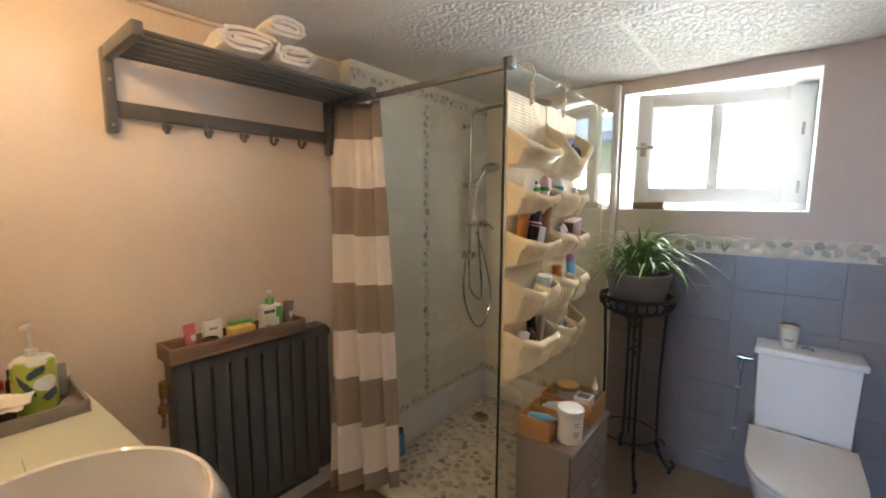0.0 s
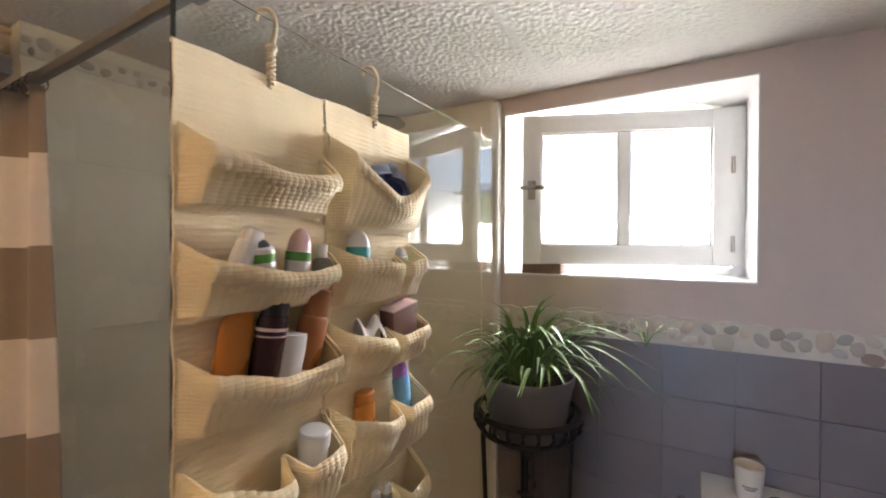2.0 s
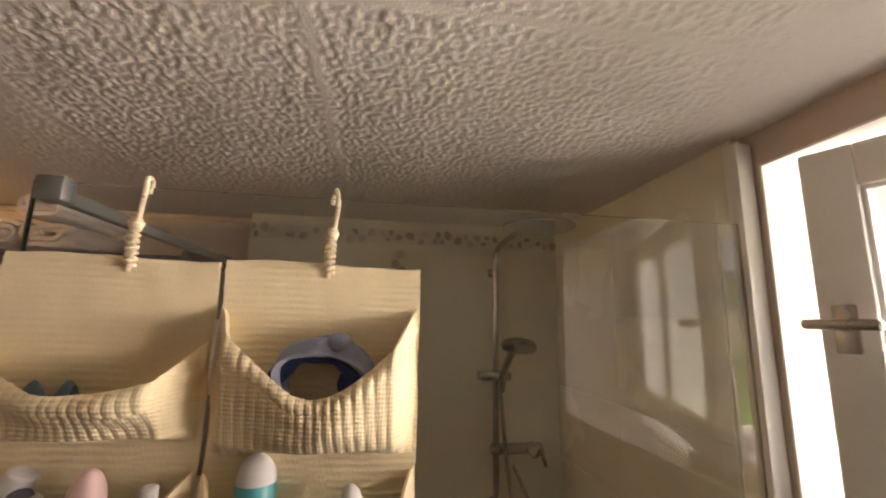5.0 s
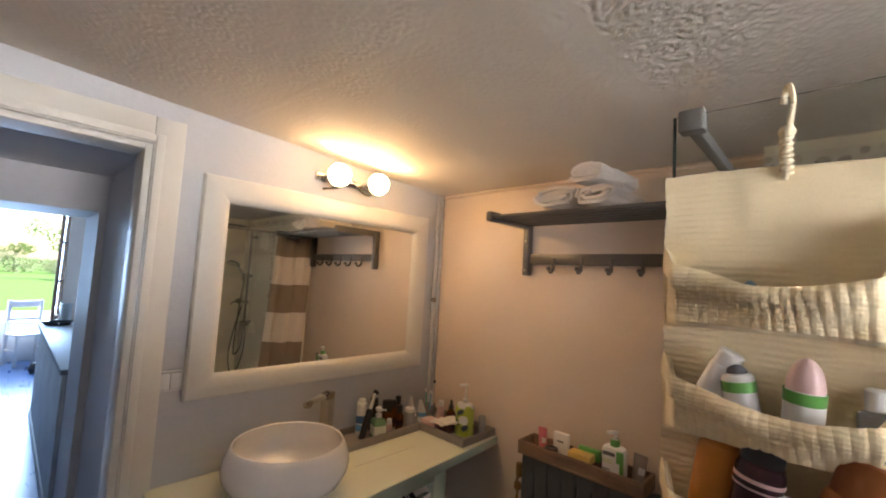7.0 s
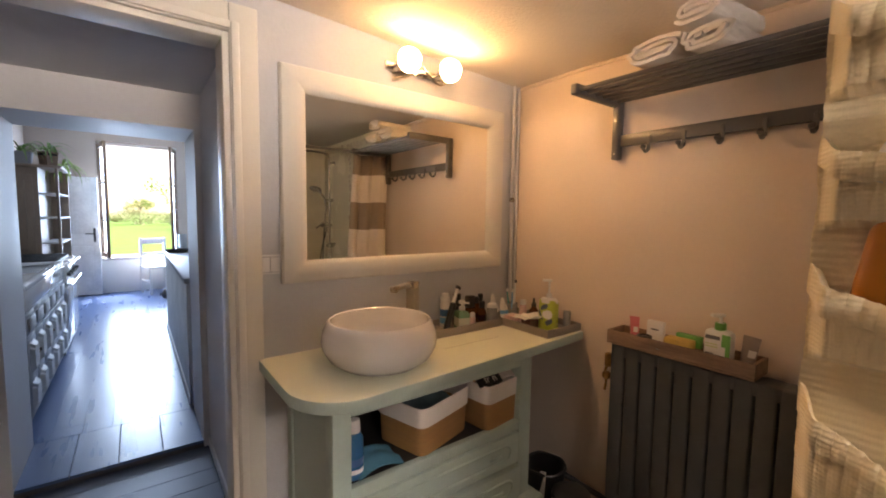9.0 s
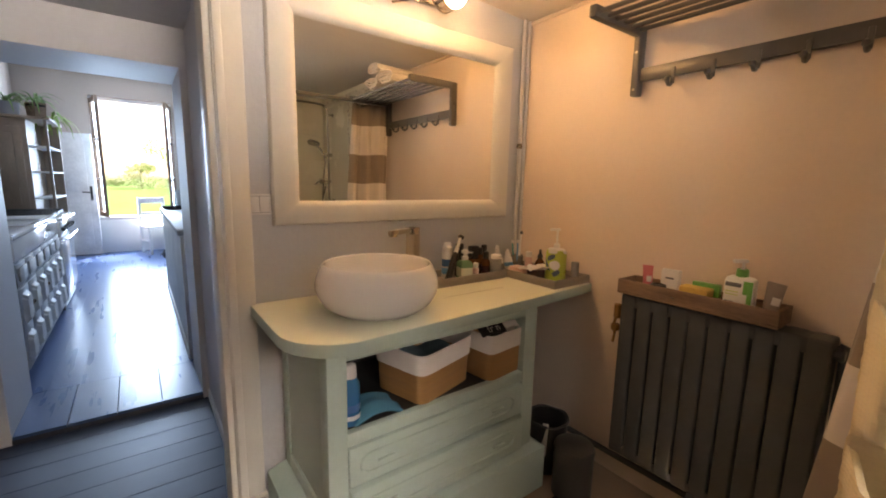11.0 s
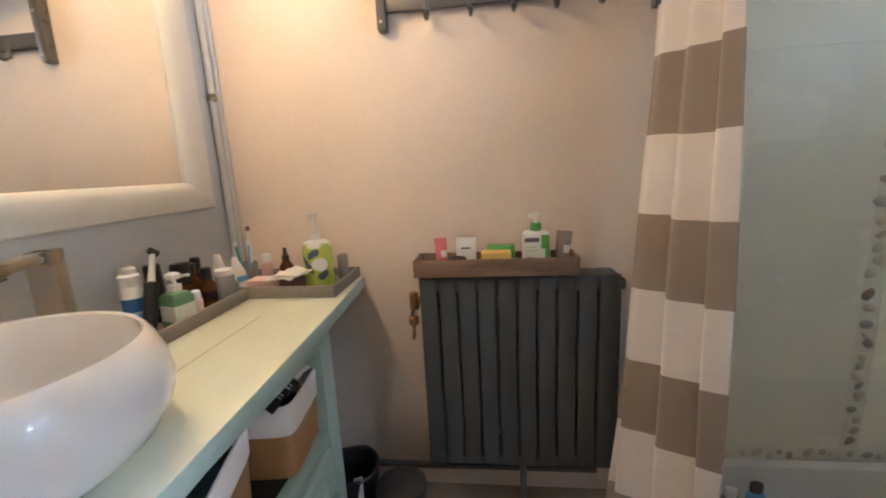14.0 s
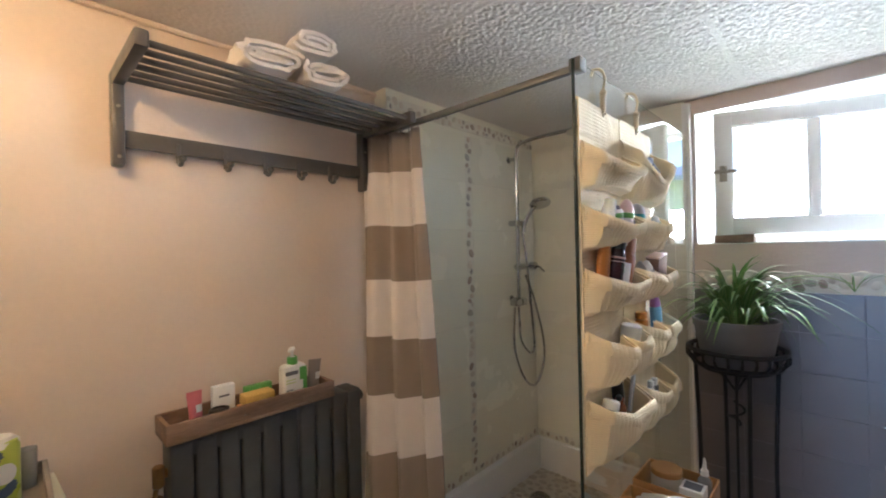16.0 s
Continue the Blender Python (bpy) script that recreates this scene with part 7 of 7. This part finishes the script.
def make_chair(x, y, yaw):
    c = thing("kitchen_chair", (x, y, FZ), "white painted wooden chair by the window", "chair")
    w, d, sh, bh = 0.40, 0.38, 0.46, 0.92
    part("seat", box(x - w / 2, x + w / 2, y - d / 2, y + d / 2, FZ + sh - 0.03, FZ + sh, 0.006), WHITEP, c)
    for sx in (-1, 1):
        px = x + sx * (w / 2 - 0.022)
        part("leg", box(px - 0.018, px + 0.018, y + d / 2 - 0.05, y + d / 2 - 0.014, FZ, FZ + sh - 0.03, 0.004), WHITEP, c)
        part("back_post", box(px - 0.018, px + 0.018, y - d / 2, y - d / 2 + 0.036, FZ, FZ + bh, 0.004), WHITEP, c)
        part("stretcher", box(px - 0.01, px + 0.01, y - d / 2 + 0.036, y + d / 2 - 0.05, FZ + 0.2, FZ + 0.225, 0.002), WHITEP, c)
    part("top_rail", box(x - w / 2 + 0.04, x + w / 2 - 0.04, y - d / 2 + 0.006, y - d / 2 + 0.03, FZ + bh - 0.10, FZ + bh - 0.01, 0.006), WHITEP, c)
    part("back_rail", box(x - w / 2 + 0.04, x + w / 2 - 0.04, y - d / 2 + 0.006, y - d / 2 + 0.03, FZ + 0.62, FZ + 0.67, 0.004), WHITEP, c)
    c.rotation_euler = (0, 0, yaw)


make_chair(-0.28, -7.05, 0.35)
sb = single("dark_bag", (-0.40, -6.4, FZ), lathe([(0, 0), (0.10, 0.01), (0.12, 0.07), (0.08, 0.14), (0, 0.16)], (-0.40, -6.4, FZ), 18), BLACKP, "small black bag on the kitchen floor", "bag")

# ---- garden ----
structure("ground", box(-400, 400, -500, 300, -0.4, -0.12), GRASS, "green lawn reaching to the horizon", "ground")
structure("terrace", box(-14, 14, -16.5, -7.75, -0.119, -0.06), GRAVEL, "white sunlit gravel terrace", "terrace")
bank = box(-30, 30, 3.9, 40, -0.119, 1.12)
structure("bank", bank, GRASS, "raised grass bank behind the house", "bank")
structure("lightwell", box(-2.2, 1.6, 2.93, 3.9, -0.119, 1.20), GRAVEL, "pale gravel strip outside the bathroom window", "ground")


def make_neighbour():
    h = thing("neighbour_house", (2, 13.0, 1.12), "low white rendered outbuilding with slate roof", "house")
    part("wall", box(-9, 13, 12, 18, 1.12, 3.1), PLASTER, h)
    own = bmesh.new()
    a = [own.verts.new(v) for v in ((-9.4, 11.6, 3.0), (13.4, 11.6, 3.0), (13.4, 13, 3.45), (-9.4, 13, 3.45))]
    b = [own.verts.new((v.co.x, v.co.y, v.co.z + 0.12)) for v in a]
    own.faces.new(a), own.faces.new(b)
    for k in range(4):
        own.faces.new((a[k], a[(k + 1) % 4], b[(k + 1) % 4], b[k]))
    part("roof", own, mat("blue_slate", (0.07, 0.11, 0.2), 0.5, var=0.2, scale=3, fine=30, bump=0.3), h)


make_neighbour()


def leaf_clump(seed, n, m):
    """Many small leaves scattered through an uneven crown of unit radius."""
    rr = random.Random(seed)
    lobes = [(Vector((rr.gauss(0, 0.45), rr.gauss(0, 0.45), rr.gauss(0, 0.35))), rr.uniform(0.35, 0.6)) for _ in range(9)]
    vs, fs = [], []
    for _ in range(n):
        c, r = rr.choice(lobes)
        d = Vector((rr.gauss(0, 1), rr.gauss(0, 1), rr.gauss(0, 1))).normalized()
        p = c + d * r * rr.uniform(0.7, 1.05)
        u = Vector((rr.gauss(0, 1), rr.gauss(0, 1), rr.gauss(0, 1))).normalized() * rr.uniform(0.03, 0.06)
        v = u.cross(d).normalized() * u.length * 0.6
        i = len(vs)
        vs += [p - u, p + v, p + u, p - v]
        fs.append((i, i + 1, i + 2, i + 3))
    me = bpy.data.meshes.new("crown")
    me.from_pydata(vs, [], fs)
    me.materials.append(m)
    return me


CROWNS = [leaf_clump(k, 2600, TREEL) for k in range(3)]
LOWS = [leaf_clump(k + 7, 2600, PALELEAF) for k in range(3)]


def make_tree(x, y, h, r, k, label, low=False):
    t = thing("shrub" if low else "tree", (x, y, -0.12), label, "shrub" if low else "tree", group="garden shrubs" if low else "garden trees")
    if not low:
        tr = tube(smooth_path([(x, y, -0.2), (x + 0.05 * h * 0.1, y, h * 0.25), (x - 0.02 * h, y + 0.1, h * 0.6)], 5), 0.03 * h, 10, taper=lambda q: 1 - 0.65 * q)
        for a in range(5):
            tube([(x, y, h * (0.28 + 0.05 * a)), (x + 0.25 * r * math.cos(a * 1.3), y + 0.25 * r * math.sin(a * 1.3), h * (0.45 + 0.05 * a)), (x + 0.5 * r * math.cos(a * 1.3), y + 0.5 * r * math.sin(a * 1.3), h * (0.58 + 0.06 * a))], 0.011 * h, 6, bm=tr, taper=lambda q: 1 - 0.7 * q)
        part("trunk", tr, BARK, t)
    c = new("crown", (LOWS if low else CROWNS)[k % 3])
    c.parent = t
    c.matrix_basis = Matrix.Translation((0, 0, h * (0.45 if low else 0.66))) @ Matrix.Rotation(k * 1.7, 4, "Z") @ Matrix.Diagonal((r, r, h * (0.5 if low else 0.36), 1))


for k, (x, y, h, r) in enumerate(((-3.7, -44, 5.4, 2.0), (-0.6, -64, 3.7, 1.2), (9.5, -60, 8.0, 4.0), (-14, -52, 9, 4))):
    make_tree(x, y, h, r, k, "leafy green garden tree on the lawn")
for k, x in enumerate((-7.5, -4.0, -1.0, 1.6, 4.2, 7.4)):
    make_tree(x, -62 + (k % 2) * 3, 1.9 + 0.3 * (k % 3), 2.4, k, "dense pale shrub at the end of the lawn", True)
make_tree(3.8, 10.4, 3.7, 1.1, 3, "green shrub outside the bathroom window", True)

# ---- tiles, pebbles and planks ----
def piece_mesh(name, bm, material):
    bmesh.ops.recalc_face_normals(bm, faces=bm.faces)
    me = bpy.data.meshes.new(name)
    bm.to_mesh(me)
    bm.free()
    me.materials.append(material)
    return me


def slab(w, h, t, b):
    """A flat piece in the xy plane with eased edges, its back at z = 0."""
    own = bmesh.new()
    lo = [own.verts.new((sx * w / 2, sy * h / 2, 0)) for sx, sy in ((-1, -1), (1, -1), (1, 1), (-1, 1))]
    md = [own.verts.new((sx * w / 2, sy * h / 2, t - b)) for sx, sy in ((-1, -1), (1, -1), (1, 1), (-1, 1))]
    hi = [own.verts.new((sx * (w / 2 - b), sy * (h / 2 - b), t)) for sx, sy in ((-1, -1), (1, -1), (1, 1), (-1, 1))]
    own.faces.new(hi)
    for p, q in ((lo, md), (md, hi)):
        for k in range(4):
            own.faces.new((p[k], p[(k + 1) % 4], q[(k + 1) % 4], q[k]))
    return own


def place(name, me, parent, m):
    ob = new(name, me)
    ob.parent = parent
    ob.matrix_basis = Matrix.Translation(-ORIGIN[parent]) @ m
    return ob


FACE_N = Matrix.Rotation(radians(90), 4, "X")       # piece faces south, off the north wall
FACE_W = Matrix.Rotation(radians(90), 4, "Z") @ Matrix.Rotation(radians(90), 4, "X")  # piece faces east, off the west wall

# grey wall tiles under the pebble border
bk = structure("wall_tiling", box(-0.738, XE, YN - 0.005, YN, 0.0, 1.19), GROUT, "grey grout bed of the tiled lower wall", "wall tiling")
tm = piece_mesh("tile", slab(0.1985, 0.1685, 0.006, 0.0007), TILE)
rr = random.Random(1)
for i in range(8):
    for j in range(7):
        x, z = -0.65 + 0.2 * i, 0.087 + 0.17 * j
        place("tile", tm, bk, Matrix.Translation((x + rr.uniform(-0.0007, 0.0007), YN - 0.0045 - rr.uniform(0, 0.0008), z)) @ Matrix.Rotation(rr.uniform(-0.004, 0.004), 4, "Y") @ FACE_N)

# pale shower tiles
w1 = bpy.data.objects["wall_shower_west"]
w2 = bpy.data.objects["wall_shower_north"]
sm = piece_mesh("tile", slab(0.3995, 0.2495, 0.006, 0.0003), SHTILE)
sn = piece_mesh("tile", slab(0.2195, 0.2495, 0.006, 0.0003), SHTILE)
sq = piece_mesh("tile", slab(0.1155, 0.2495, 0.006, 0.0003), SHTILE)
TZ = [0.385 + 0.25 * j for j in range(7)]
for z in TZ:
    place("tile", sm, w1, Matrix.Translation((SX - 0.006, 1.615, z)) @ FACE_W)
    place("tile", sq, w1, Matrix.Translation((SX - 0.006, 1.358, z)) @ FACE_W)
    place("tile", sm, w1, Matrix.Translation((SX - 0.006, 2.07, z)) @ FACE_W)
    place("tile", sn, w1, Matrix.Translation((SX - 0.006, 2.38, z)) @ FACE_W)
    for x in (-1.42, -1.02):
        place("tile", sm, w2, Matrix.Translation((x, SYN, z)) @ FACE_N)


def pebble(seed, mi):
    """A flat river pebble: uneven outline, domed top."""
    rr = random.Random(seed)
    own = bmesh.new()
    n = 9
    el = rr.uniform(0.62, 0.95)
    rad = [1 + rr.uniform(-0.13, 0.13) for _ in range(n)]
    r0 = [own.verts.new((rad[k] * math.cos(2 * math.pi * k / n), el * rad[k] * math.sin(2 * math.pi * k / n), 0)) for k in range(n)]
    r1 = [own.verts.new((0.78 * v.co.x, 0.78 * v.co.y, 0.26)) for v in r0]
    top = own.verts.new((0, 0, 0.34))
    for k in range(n):
        own.faces.new((r0[k], r0[(k + 1) % n], r1[(k + 1) % n], r1[k]))
        own.faces.new((r1[k], r1[(k + 1) % n], top))
    me = piece_mesh("pebble", own, PEB[mi])
    me.polygons.foreach_set("use_smooth", [True] * len(me.polygons))
    return me


PEBS = [pebble(10 + k, (0, 1, 0, 3, 4, 0, 1, 2)[k % 8]) for k in range(16)]


def scatter(u0, u1, v0, v1, gap, seed, tries=6000, apart=0.8):
    """Points spread without touching over a rectangle."""
    rr = random.Random(seed)
    out = []
    for _ in range(tries):
        u, v, r = rr.uniform(u0, u1), rr.uniform(v0, v1), rr.uniform(0.75, 1.3) * gap
        if all((u - a) ** 2 + (v - b) ** 2 > (apart * (r + c)) ** 2 for a, b, c in out):
            out.append((u, v, r))
    return out


def pebbles_on(parent, pts, base, face, at, pool=None):
    rr = random.Random(len(pts))
    for u, v, r in pts:
        place("pebble", rr.choice(pool or PEBS), parent, at(u, v) @ face @ Matrix.Rotation(rr.uniform(0, 6.28), 4, "Z") @ Matrix.Diagonal((r, r, r * 0.55, 1)))


PALE = [PEBS[k] for k in (0, 1, 2, 4, 5, 6, 8, 9, 12)]
# border over the grey tiles
own = bmesh.new()
top = [own.verts.new((x, YN - 0.007, 1.276 + 0.004 * math.sin(70 * x) + 0.003 * math.sin(31 * x))) for x in np.linspace(-0.738, XE, 90)]
bot = [own.verts.new((v.co.x, YN - 0.007, 1.191)) for v in top]
tb_ = [own.verts.new((v.co.x, YN, v.co.z + 0.004)) for v in top]
for k in range(89):
    own.faces.new((bot[k], bot[k + 1], top[k + 1], top[k]))
    own.faces.new((top[k], top[k + 1], tb_[k + 1], tb_[k]))
pb = structure("pebble_border", own, MORTAR, "cream mortar border set with flat river pebbles", "border")
pebbles_on(pb, scatter(-0.72, XE - 0.02, 1.210, 1.260, 0.027, 4, 6000, 0.78), None, FACE_N, lambda u, v: Matrix.Translation((u, YN - 0.0065, v)), PALE + PALE + [PEBS[3], PEBS[7], PEBS[11]])
# shower: upright strip, low and high borders
s1 = structure("pebble_strip", box(SX - 0.006, SX - 0.001, 1.8148, 1.8702, 0.26, 2.005), SHMORTAR, "upright mortar strip set with river pebbles", "border")
pebbles_on(s1, scatter(1.830, 1.856, 0.27, 1.995, 0.0215, 5, 2500, 0.86), None, FACE_W, lambda u, v: Matrix.Translation((SX - 0.0015, u, v)), PEBS + [PEBS[3], PEBS[7], PEBS[1]])
s2 = structure("pebble_border_low", box(SX - 0.006, SX - 0.001, 1.30, SYN, 0.2155, 0.26), SHMORTAR, "low mortar border set with river pebbles", "border")
pebbles_on(s2, scatter(1.31, SYN - 0.012, 0.228, 0.248, 0.015, 6, 2500, 1.05), None, FACE_W, lambda u, v: Matrix.Translation((SX - 0.0015, u, v)))
s3 = structure("pebble_border_low_north", box(SX, -0.775, SYN - 0.005, SYN, 0.2155, 0.26), SHMORTAR, "low mortar border set with river pebbles", "border")
pebbles_on(s3, scatter(SX + 0.015, -0.79, 0.228, 0.248, 0.015, 7, 2500, 1.05), None, FACE_N, lambda u, v: Matrix.Translation((u, SYN - 0.0045, v)))
s4 = structure("pebble_border_high", box(SX - 0.006, SX - 0.001, 1.30, SYN, 2.03, 2.085), SHMORTAR, "high mortar border set with river pebbles", "border")
pebbles_on(s4, scatter(1.31, SYN - 0.012, 2.042, 2.073, 0.016, 8, 2500, 1.05), None, FACE_W, lambda u, v: Matrix.Translation((SX - 0.0015, u, v)))
# shower floor
pts = [p for p in scatter(SX + 0.05, -0.815, 1.375, SYN - 0.05, 0.024, 9, 9000) if (p[0] + 1.43) ** 2 + (p[1] - 2.15) ** 2 > 0.075 ** 2]
pts.sort(key=lambda p: p[1] - 0.4 * p[0])
pebbles_on(shower_tray, pts[:300], None, Matrix.Identity(4), lambda u, v: Matrix.Translation((u, v, 0.029)))
rest = bmesh.new()
rr = random.Random(12)
for u, v, r in pts[300:]:
    n0 = len(rest.verts)
    rest.from_mesh(PEBS[rr.choice((0, 5, 7, 8))])
    rest.verts.ensure_lookup_table()
    mm = Matrix.Translation((u, v, 0.029)) @ Matrix.Rotation(rr.uniform(0, 6), 4, "Z") @ Matrix.Diagonal((r, r, r * 0.55, 1))
    for q in rest.verts[n0:]:
        q.co = mm @ q.co
if len(rest.verts):
    ob = part("pebbles", rest, PEB[0], shower_tray)
    ob["kind"] = "stuff"

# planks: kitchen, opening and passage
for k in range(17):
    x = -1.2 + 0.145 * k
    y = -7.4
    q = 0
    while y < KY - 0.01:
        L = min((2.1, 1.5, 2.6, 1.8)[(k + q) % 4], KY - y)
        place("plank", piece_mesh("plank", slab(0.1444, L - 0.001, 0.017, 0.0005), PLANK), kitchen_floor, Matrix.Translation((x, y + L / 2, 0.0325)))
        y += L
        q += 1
pw = (OX1 - OX0) / 4
pmesh = piece_mesh("plank", slab(pw - 0.003, HY - KY - 0.003, 0.017, 0.0015), PLANK)
for k in range(4):
    place("plank", pmesh, threshold, Matrix.Translation((OX0 + pw * (k + 0.5), (HY + KY) / 2, 0.0325)))
hm = piece_mesh("plank", slab(0.898, 0.1475, 0.012, 0.001), PLANKX)
for k in range(7):
    place("plank", hm, hall_floor, Matrix.Translation((0.149, YS - 0.175 - 0.15 * k, -0.0035)))
